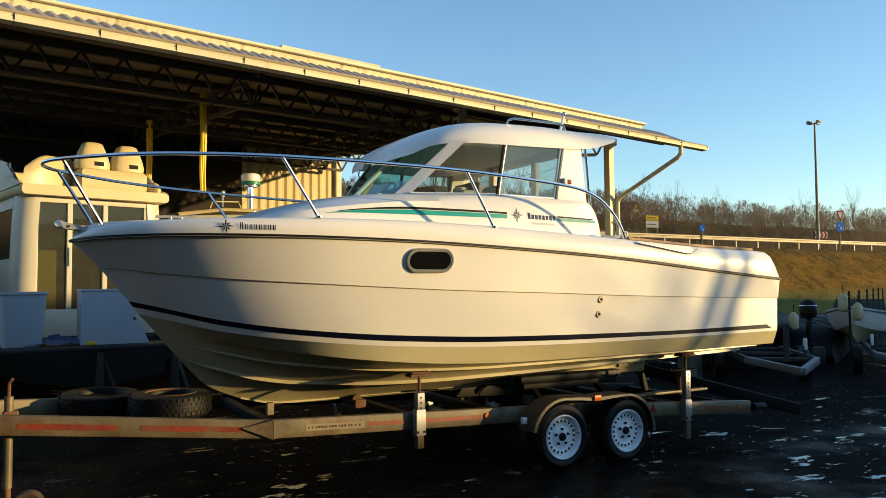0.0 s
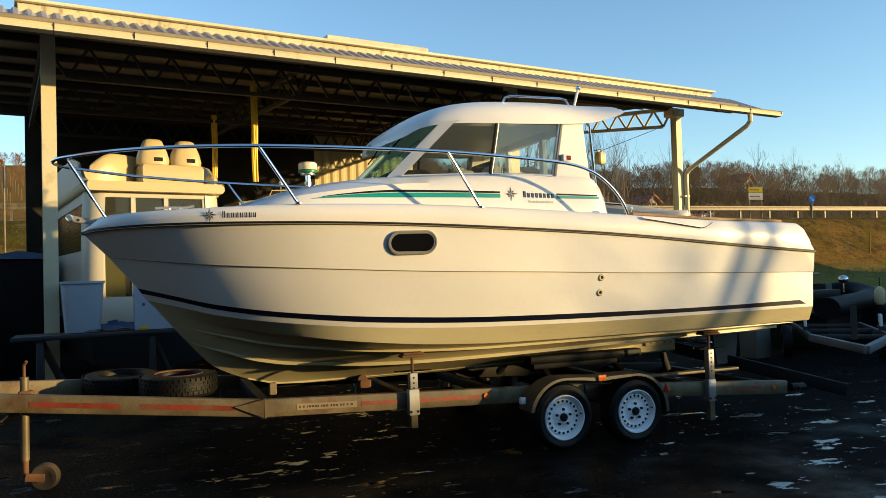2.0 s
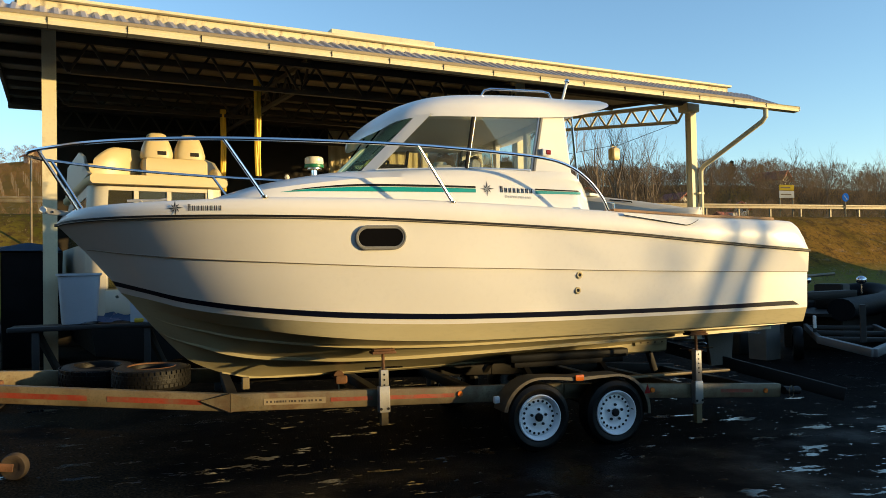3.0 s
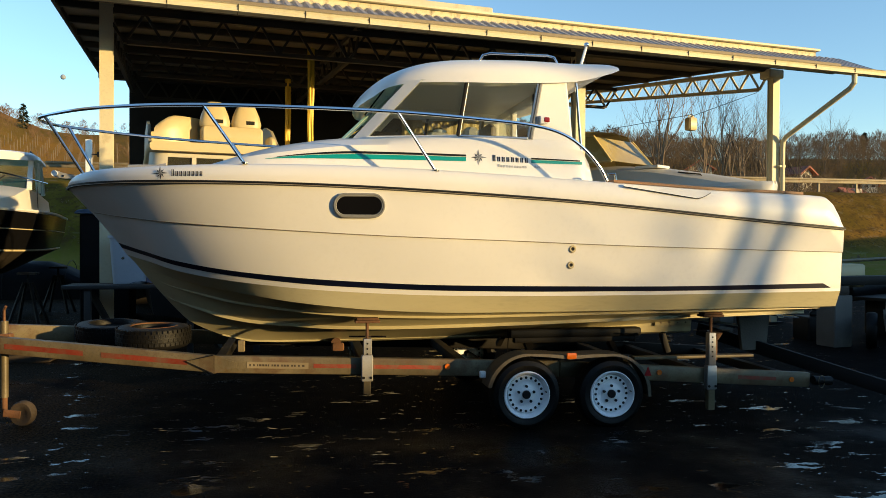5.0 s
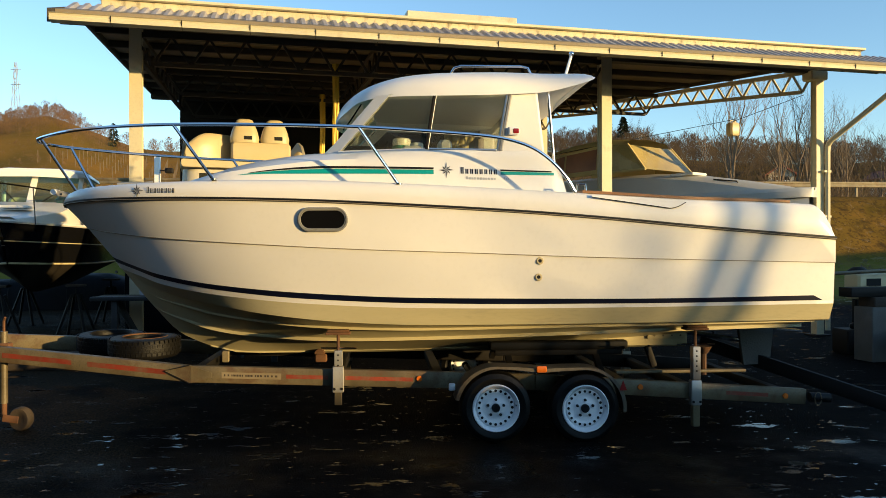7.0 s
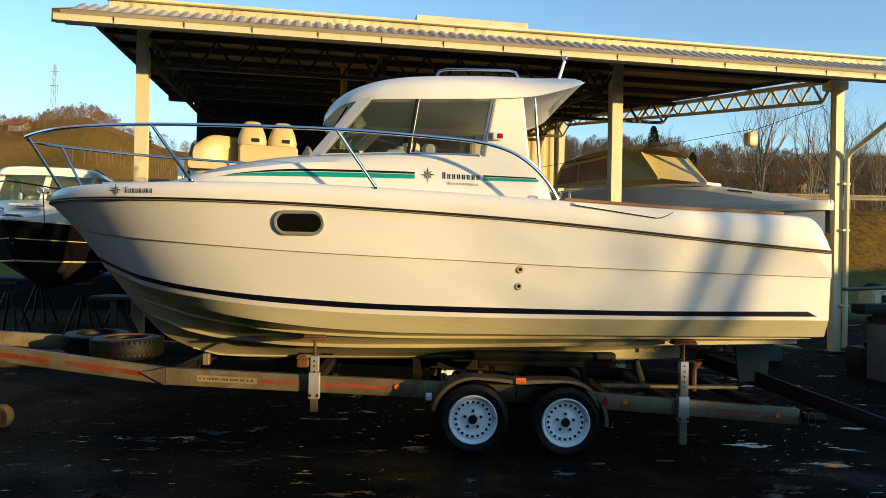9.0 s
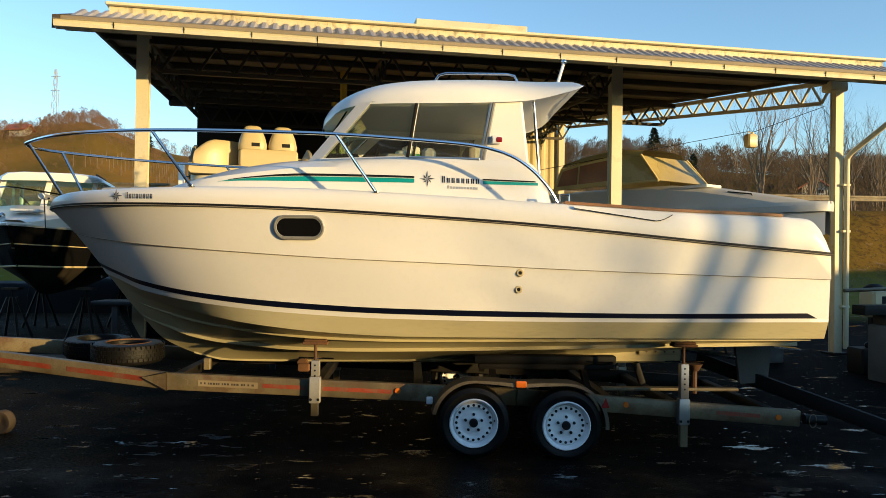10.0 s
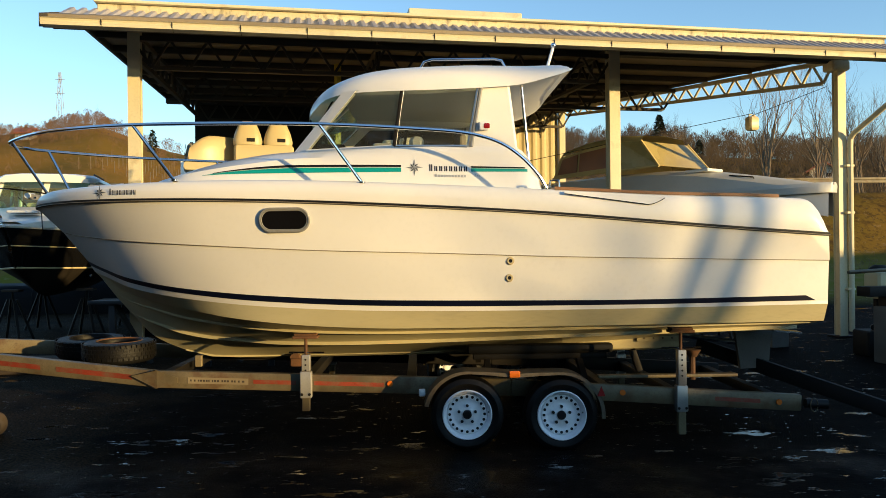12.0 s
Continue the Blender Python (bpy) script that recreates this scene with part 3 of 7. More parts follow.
for z in (0.8, 2.1, 2.9):
    part("pipe_bracket", M().box((11.58, -0.08, z), (11.73, 0.02, z + 0.04), 0.005), CREAMP, shed, "", True)

# ---- hull of the motor boat ----
YC = 6.30
RUB = table([(0.168, 0.0, 1.954), (0.230, 0.2, 1.958), (0.392, 0.45, 1.964), (0.727, 0.74, 1.969), (1.256, 1.02, 1.963), (1.851, 1.18, 1.952), (2.52, 1.27, 1.932), (3.3, 1.31, 1.896), (4.16, 1.32, 1.848), (4.81, 1.313, 1.8), (5.47, 1.3, 1.742), (6.05, 1.276, 1.695), (6.7, 1.25, 1.646)])
KNU = table([(0.36, 0.0, 1.754), (0.470, 0.2, 1.742), (0.647, 0.4, 1.715), (1.213, 0.8, 1.657), (1.974, 1.074, 1.607), (2.87, 1.22, 1.561), (3.74, 1.27, 1.532), (4.6, 1.276, 1.5), (5.48, 1.25, 1.476), (6.73, 1.19, 1.447)])
STT = table([(0.575, 0.0, 1.494), (0.666, 0.12, 1.472), (0.83, 0.29, 1.43), (1.156, 0.57, 1.35), (1.711, 0.87, 1.271), (2.425, 1.06, 1.214), (3.311, 1.178, 1.179), (4.18, 1.212, 1.169), (5.06, 1.219, 1.163), (6.72, 1.19, 1.18)])
STB = table([(0.605, 0.0, 1.449), (0.696, 0.11, 1.428), (0.851, 0.27, 1.39), (1.159, 0.545, 1.311), (1.712, 0.85, 1.23), (2.425, 1.045, 1.168), (3.311, 1.165, 1.135), (4.18, 1.205, 1.125), (5.06, 1.215, 1.125), (6.72, 1.188, 1.139)])
WAT = table([(0.64, 0.0, 1.394), (0.737, 0.1, 1.368), (0.872, 0.24, 1.337), (1.163, 0.515, 1.264), (1.713, 0.82, 1.186), (2.426, 1.03, 1.128), (3.312, 1.15, 1.096), (4.18, 1.195, 1.09), (5.06, 1.208, 1.094), (6.72, 1.185, 1.109)])
CHI = table([(0.70, 0.0, 1.335), (0.80, 0.09, 1.29), (1.0, 0.24, 1.225), (1.25, 0.42, 1.165), (1.6, 0.64, 1.10), (1.8, 0.77, 1.076), (2.0, 0.88, 1.048), (2.3, 0.99, 1.016), (2.7, 1.06, 0.982), (3.05, 1.09, 0.965), (3.4, 1.105, 0.955), (4.2, 1.125, 0.957), (5.08, 1.14, 0.962), (5.97, 1.145, 0.968), (6.712, 1.14, 0.975)])
KEEL = interp([0.70, 0.78, 0.90, 1.0, 1.09, 1.15, 1.33, 1.55, 1.8, 2.3, 3.25, 4.5, 5.6, 6.71], [1.335, 1.24, 1.09, 0.975, 0.877, 0.818, 0.722, 0.646, 0.606, 0.602, 0.612, 0.655, 0.715, 0.795])
RAIL = table([(0.70, 0.0, 1.335), (0.90, 0.02, 1.10), (1.0, 0.05, 1.02), (1.1, 0.11, 0.985), (1.3, 0.20, 0.935), (1.5, 0.26, 0.878), (1.8, 0.33, 0.832), (2.1, 0.43, 0.817), (2.4, 0.53, 0.803), (2.8, 0.61, 0.802), (3.4, 0.66, 0.812), (4.5, 0.70, 0.842), (6.72, 0.72, 0.90)])
NST = 64


def along(c, side, i, off=0.0):
    x0, x1, h, z = c
    u = (i / (NST - 1)) ** 1.7
    x = x0 + (x1 - x0) * u
    return Vector((x, YC + side * (h(x) + off), z(x)))


def strip(curves, side):
    return [[along(c, side, i, o) for c, o in curves] for i in range(NST)]


boat = thing("motor_boat", pose(3.4, YC, 0.63), "white fibreglass pilothouse motor boat with teal stripes, on a trailer", "boat")
topside = M()
for s in (-1, 1):
    topside.loft(strip([(RUB, 0), (KNU, 0.012)], s), False)
    topside.loft(strip([(KNU, 0.012), (KNU, 0.0)], s), False)
    topside.loft(strip([(KNU, 0.0), (STT, 0)], s), False)
    topside.loft(strip([(STT, 0), (STB, 0)], s), False)
    topside.loft(strip([(STB, 0), (WAT, 0)], s), False)
tr = [along(c, -1, NST - 1) for c in (RUB, KNU, STT, WAT)]
tr2 = [Vector((p.x, 2 * YC - p.y, p.z)) for p in reversed(tr)]
topside.add(tr + tr2, [tuple(range(8))])
hull = part("hull", topside, GEL, boat, smooth=40, weld=True)


seam = M()
for s in (-1, 1):
    rings = []
    for i in range(3, NST):
        p = along(KNU, s, i, 0.002)
        rings.append([p + Vector((0, s * 0.0115, 0.0010)), p + Vector((0, s * 0.0125, -0.002)), p + Vector((0, 0, -0.005))])
    seam.loft(rings, False)
part("moulding_seam", seam, SEAM, hull, "thin dark moulding seam")
st = M()
for s in (-1, 1):
    rows = []
    for i in range(NST - 1):
        a, b = along(STT, s, i, 0.003), along(STB, s, i, 0.003)
        if a.x > 6.5:
            break
        rows.append([a, b])
    ends = [Vector((x, YC + s * (c[2](x) + 0.003), c[3](x))) for c, x in ((STT, 6.545), (STB, 6.625))]
    rows.append(ends)
    st.loft(rows, False)
part("waterline_stripe", st, NAVY, hull, "navy blue stripe")
bot = M()
for s in (-1, 1):
    bot.loft(strip([(WAT, 0.0), (CHI, 0.0)], s), False)
    rows = []
    for i in range(NST):
        c = along(CHI, s, i)
        g = smooth01((c.x - 0.85) / 0.6)
        k = Vector((c.x, YC, KEEL(c.x)))
        low = Vector((c.x, YC + s * RAIL[2](c.x), RAIL[3](c.x)))
        flat = c + Vector((0, -s * 0.05 * g, 0.004 * g))
        mid = flat.lerp(low, 0.42) + Vector((0, 0, 0.012 * g))
        row = [c, flat]
        for p, lip in ((mid, 0.020 * g), (low, 0.028 * g)):
            row += [p, p + Vector((0, s * 0.003 * g, -lip)), p + Vector((0, -s * 0.035 * g, -lip * 0.35))]
        row += [row[-1].lerp(k, 0.6) + Vector((0, 0, 0.012 * g)), k]
        rows.append(row)
    bot.loft(rows, False)
c = along(CHI, -1, NST - 1)
w = along(WAT, -1, NST - 1)
bot.add([w, c, Vector((c.x, YC, KEEL(c.x))), Vector((c.x, 2 * YC - c.y, c.z)), Vector((w.x, 2 * YC - w.y, w.z))], [(0, 1, 2, 3, 4)])
part("hull_bottom", bot, ANTIFOUL, boat, "cream-grey painted bottom", smooth=28, weld=True)

# ---- deck moulding, cabin and fittings of the motor boat ----
BAND = interp([0.168, 0.32, 0.5, 1.0, 1.7, 3.0, 4.17, 4.6, 5.4, 6.3, 6.5, 6.8], [0.02, 0.085, 0.108, 0.122, 0.145, 0.168, 0.176, 0.185, 0.212, 0.258, 0.262, 0.262])


def deck_z(x):
    return RUB[3](x) + BAND(x)


deck = M()
rows = []
stations = [0.168 + (6.5 - 0.168) * (i / (NST - 1)) ** 1.7 for i in range(NST)]
stations += [6.5 + 0.20 * math.sin(math.pi / 2 * i / 14) for i in range(1, 15)]
for x in stations:
    t = max(0.0, (x - 6.5) / 0.20)
    h, z, b = RUB[2](x), RUB[3](x), BAND(x) * max(0.03, 1 - t ** 2.2) ** 0.53
    r = min(1.0, h / 0.2)
    q = 0.05 * t ** 3
    near = [(h, z + 0.012), (h + 0.006 * r - q * 0.2, z + b * 0.35), (h - 0.004 * r - q * 0.5, z + b * 0.7), (h - 0.022 * r - q, z + b * 0.9), (h - 0.055 * r - q, z + b), (h - 0.11 * r - q, z + b + 0.004)]
    if x < 4.62:
        inner = [(max(0, h - 0.2) * r, z + b - 0.012), (max(0, h - 0.2) * 0.5, z + b + 0.03 * r), (0, z + b + 0.045 * r)]
    elif x < 6.45:
        inner = [(h - 0.26, z + b), (h - 0.28, 1.35), (0, 1.34)]
    else:
        inner = [(h - 0.26, z + b), (h * 0.5, z + b), (0, z + b)]
    sec = [(x, YC - a, c) for a, c in near + inner] + [(x, YC + a, c) for a, c in reversed(near + inner[:-1])]
    rows.append(sec)
deck.loft(rows, False)
deck_ob = part("deck_moulding", deck, GEL, boat, smooth=50, weld=True)
rub = M()
for s in (-1, 1):
    rings = []
    for i in range(NST):
        p = along(RUB, s, i)
        d = Vector((0, s, 0)) if i > 1 else Vector((-1, 0, 0))
        rings.append([p + d * 0.002 + Vector((0, 0, 0.014)), p + d * 0.020 + Vector((0, 0, 0.010)), p + d * 0.020 + Vector((0, 0, -0.010)), p + d * 0.002 + Vector((0, 0, -0.014))])
    rub.loft(rings, True, True)
part("rubbing_strake", rub, BLACKR, boat, "black rubber strake with pale inlay")
inlay = M()
for s in (-1, 1):
    rings = []
    for i in range(2, NST):
        p = along(RUB, s, i, 0.0205)
        rings.append([p + Vector((0, 0, -0.0045)), p + Vector((0, s * 0.002, -0.007)), p + Vector((0, 0, -0.0095))])
    inlay.loft(rings, False)
part("strake_inlay", inlay, SEAM, boat)
# teak cap along the cockpit sides, with the recessed side pocket below
for s in (-1, 1):
    cap = M()
    rings = []
    for k in range(30):
        x = 4.60 + (6.33 - 4.60) * k / 29
        h, z = RUB[2](x), deck_z(x)
        rings.append([(x, YC + s * (h - 0.045), z + 0.001), (x, YC + s * (h - 0.045), z + 0.022), (x, YC + s * (h - 0.22), z + 0.024), (x, YC + s * (h - 0.22), z + 0.001)])
    cap.loft(rings, True, True)
    part("gunwale_cap", cap, TEAK, boat, "varnished teak capping")
    pocket, lip = [], []
    for k in range(25):
        x = 4.66 + (5.42 - 4.66) * k / 24
        z = deck_z(x) - 0.012
        dz = (0.018 + 0.062 * (k / 24)) if k < 21 else (0.07 - 0.055 * ((k - 20) / 4) ** 1.6)
        pocket.append([(x, YC + s * (RUB[2](x) + 0.004), z), (x, YC + s * (RUB[2](x) + 0.009), z - dz * 0.5), (x, YC + s * (RUB[2](x) + 0.013), z - dz)])
        lip.append((x, YC + s * (RUB[2](x) + 0.010), z - dz - 0.003))
    part("side_pocket", M().loft(pocket, False), GEL, boat)
    part("pocket_shadow_gap", M().tube(lip, 0.004, 6), DARKIN, boat)
skeg = M()
sk = []
for k in range(20):
    x = 1.45 + (5.95 - 1.45) * k / 19
    g = smooth01((x - 1.45) / 1.2)
    zb = KEEL(x) - 0.004 + (0.590 + 0.028 * k / 19 - KEEL(x) + 0.004) * g
    w_ = 0.012 + 0.048 * g
    sk.append([(x, YC - w_, KEEL(x) + 0.07 * g + 0.01), (x, YC - w_ * 0.75, zb + 0.02 * g), (x, YC, zb), (x, YC + w_ * 0.75, zb + 0.02 * g), (x, YC + w_, KEEL(x) + 0.07 * g + 0.01)])
skeg.loft(sk, True, True)
part("keel", skeg, ANTIFOUL, boat)
part("keel_plate", M().box((5.55, YC - 0.075, 0.70), (5.93, YC - 0.055, 0.80), 0.004), ANTIFOUL, boat)
for i in range(4):
    part("bolt", M().disc((5.62 + i * 0.085, YC - 0.075, 0.73), (0, -1, 0), 0.009, 8, 0.006), GALV, boat)
part("rudder", M().slab([(6.46, YC - 0.03, 0.92), (6.84, YC - 0.03, 0.92), (6.79, YC - 0.03, 0.44), (6.53, YC - 0.03, 0.43)], (0, 0.05, 0)), CONC, boat, "dull grey rudder blade")
part("rudder_stock", M().tube([(6.60, YC - 0.005, 0.91), (6.60, YC - 0.005, 1.02)], 0.03), GALV, boat)
part("propeller_shaft", M().tube([(5.9, YC, 0.76), (6.5, YC, 0.67)], 0.022), STEEL, boat)
part("trim_tab", M().slab([(6.72, YC - 0.30, 0.80), (6.98, YC - 0.28, 0.775), (7.0, YC - 0.14, 0.775), (6.72, YC - 0.10, 0.80)], (0, 0, 0.014)), STEEL, boat, "polished trim tab")
part("swim_platform", M().box((6.70, YC - 0.95, 1.02), (6.80, YC + 0.95, 1.10), 0.02), GEL, boat)
part("exhaust_outlet", M().tube([(6.705, YC + 0.5, 1.06), (6.78, YC + 0.5, 1.05)], 0.045, 12), STEEL, boat)

# portlights
for s in (-1, 1):
    n = 40

    def oval(a, b, off):
        pts = []
        for k in range(n):
            t = math.tau * (k + 0.5) / n
            cx, sz = math.cos(t), math.sin(t)
            px = 2.57 + math.copysign(a - b, cx) + b * cx
            pz = 1.79 + b * sz
            f = (pz - KNU[3](px)) / (RUB[3](px) - KNU[3](px))
            h = KNU[2](px) + 0.012 * (1 - f) + (RUB[2](px) - KNU[2](px) - 0.0) * f
            pts.append((px, YC + s * (h + off), pz))
        return pts
    a = oval(0.195, 0.094, 0.001)
    fr = M().loft([a, oval(0.195, 0.094, 0.020), oval(0.190, 0.089, 0.024), oval(0.182, 0.081, 0.024), oval(0.180, 0.079, 0.019), oval(0.172, 0.071, 0.020), oval(0.166, 0.065, 0.012)], True)
    pl = part("portlight", fr, FRAMEG, boat, "oval portlight in a grey frame")
    part("pane", M().add(oval(0.168, 0.067, 0.015), [tuple(range(n))]), BLACKH, pl)
    for z, x in ((1.468, 4.258), (1.340, 4.252)):
        h = KNU[2](x) + (STT[2](x) - KNU[2](x)) * (KNU[3](x) - z) / (KNU[3](x) - STT[3](x))
        mm = Matrix.Translation((x, YC + s * (h - 0.002), z)) @ Euler((radians(90 * -s), 0, 0)).to_matrix().to_4x4()
        dr = part("skin_fitting", M().lathe([(0.030, 0), (0.030, 0.006), (0.024, 0.012), (0.015, 0.012), (0.013, 0.0)], 18, mm), GELCREAM, boat)
        part("bore", M().disc((x, YC + s * (h + 0.001), z), (0, s, 0), 0.013, 12, 0.004), DARKIN, dr)

# coachroof and cabin base
BASE = interp([1.30, 1.45, 1.84, 2.5, 3.5, 4.40, 4.52, 4.56], [0.42, 0.70, 0.90, 0.985, 1.045, 1.03, 1.0, 0.97])
SHO = interp([1.30, 1.45, 1.84, 2.2, 2.65, 4.0, 4.36, 4.44, 4.52, 4.56], [2.115, 2.14, 2.20, 2.245, 2.285, 2.30, 2.285, 2.25, 2.12, 2.0])
SIL = interp([1.30, 1.84, 2.2, 2.65, 3.05, 3.4, 3.95, 4.36, 4.56], [0.32, 0.62, 0.68, 0.735, 0.89, 0.965, 1.0, 1.0, 0.94])
SIZ = interp([1.30, 1.75, 2.08, 2.47, 2.65, 3.4, 4.0, 4.34, 4.42, 4.52, 4.56], [2.12, 2.25, 2.315, 2.362, 2.368, 2.375, 2.37, 2.36, 2.30, 2.14, 2.01])
trunk = M()
rows = []
for k in range(60):
    x = 1.30 + (4.56 - 1.30) * k / 59
    zd = deck_z(x) - 0.03
    half = [(BASE(x), zd), (BASE(x) - 0.012, zd + (SHO(x) - zd) * 0.6), (BASE(x) - 0.03, SHO(x)), (BASE(x) * 0.4 + SIL(x) * 0.6, SHO(x) * 0.35 + SIZ(x) * 0.65), (SIL(x), SIZ(x)), (SIL(x) * 0.6, SIZ(x) + 0.025), (0, SIZ(x) + 0.035)]
    rows.append([(x, YC - a, z) for a, z in half] + [(x, YC + a, z) for a, z in reversed(half[:-1])])
trunk.loft(rows, False)
trunk.add(rows[-1], [tuple(range(len(rows[-1])))])
coach = part("coachroof", trunk, GEL, boat, smooth=50, weld=True)


def side_y(x, z, s, off=0.0):
    """On the coachroof side at height z."""
    zd = deck_z(x) - 0.03
    f = min(1, max(0, (z - zd) / (SHO(x) - zd)))
    return YC + s * (BASE(x) - 0.012 * min(1, f / 0.6) - 0.018 * max(0, (f - 0.6) / 0.4) + off)


STRT = interp([1.862, 2.0, 2.16, 2.4, 2.56, 3.0, 4.43], [2.166, 2.188, 2.207, 2.226, 2.232, 2.228, 2.198])
STRB = interp([1.862, 2.1, 4.43], [2.163, 2.170, 2.163])
for s in (-1, 1):
    for name, m_, lo, hi, xs in (("teal_stripe", TEAL, 0.0, 0.62, (1.862, 3.44)), ("black_stripe", BLACKR, 0.70, 1.0, (1.95, 3.44)), ("teal_stripe", TEAL, 0.0, 0.62, (3.985, 4.43)), ("black_stripe", BLACKR, 0.70, 1.0, (3.985, 4.41))):
        rr = []
        for k in range(40):
            x = xs[0] + (xs[1] - xs[0]) * k / 39
            b, t = STRB(x), STRT(x)
            z0, z1 = b + (t - b) * lo, b + (t - b) * hi
            rr.append([(x, side_y(x, z0, s, 0.004), z0), (x, side_y(x, z1, s, 0.004), z1)])
        part(name, M().loft(rr, False), m_, coach)


def star_mark(cx, cz, r, yf, parent, s):
    dark, pale = M(), M()
    for k in range(8):
        a = math.tau * k / 8
        rr = r if k % 2 == 0 else r * 0.66
        for half, side in ((dark, 1), (pale, -1)):
            pts = []
            for ang, rad in ((a, 0.0), (a + side * 0.39, r * 0.36), (a, rr)):
                px, pz = cx + rad * math.cos(ang), cz + rad * math.sin(ang)
                pts.append((px, yf(px, pz), pz))
            half.add(pts, [(0, 1, 2)])
    em = part("emblem", dark, NAVY, parent, "dark compass star emblem", smooth=0)
    part("emblem_rays", pale, GREYTXT, em, smooth=0)


def plain_bars(x0, x1, z0, z1, n, yf, parent, material, slope=0.0, seed=1):
    """Plain strokes where the maker's name stands."""
    m = M()
    w = (x1 - x0) / n
    for k in range(n):
        tall = 1.0 if k == 0 else 0.74
        for f in (0.12, 0.50):
            p = x0 + (k + f) * w
            q = p + w * 0.22
            za, zb = z0 + slope * (p - x0), z0 + (z1 - z0) * tall + slope * (p - x0)
            m.add([(p, yf(p, za), za), (q, yf(q, za), za), (q, yf(q, zb), zb), (p, yf(p, zb), zb)], [(0, 1, 2, 3)])
    part("lettering", m, material, parent, "dark plain lettering strokes", smooth=0)


for s in (-1, 1):
    yf = lambda x, z, s=s: side_y(x, z, s, 0.004)
    star_mark(3.543, 2.20, 0.066, yf, coach, s)
    plain_bars(3.655, 3.965, 2.172, 2.225, 8, yf, coach, NAVY, -0.02, 3)
    plain_bars(3.70, 3.95, 2.125, 2.15, 11, yf, coach, GREYTXT, -0.02, 5)
    plain_bars(4.01, 4.06, 2.125, 2.145, 3, yf, coach, GREYTXT, -0.02, 6)

    def band_y(x, z, s=s):
        return YC + s * (RUB[2](x) + 0.008)
    zc = RUB[3](1.02) + 0.062
    star_mark(1.09, zc, 0.060, band_y, deck_ob, s)
    plain_bars(1.175, 1.42, zc - 0.022, zc + 0.028, 8, band_y, deck_ob, NAVY, -0.015, 9)

# cabin: pillars, frames and panes


def cab(x, half, z, s):
    return Vector((x, YC + s * half, z))


def pane(corners, depth, n=10):
    """A slightly curved sheet of glazing between four corners."""
    a, b, c, d = corners
    rows = []
    for i in range(n + 1):
        f = i / n
        line = [(a.lerp(b, f)).lerp(d.lerp(c, f), j / n) for j in range(n + 1)]
        rows.append(line + [p + Vector(depth) for p in reversed(line)])
    return M().loft(rows, True, True)


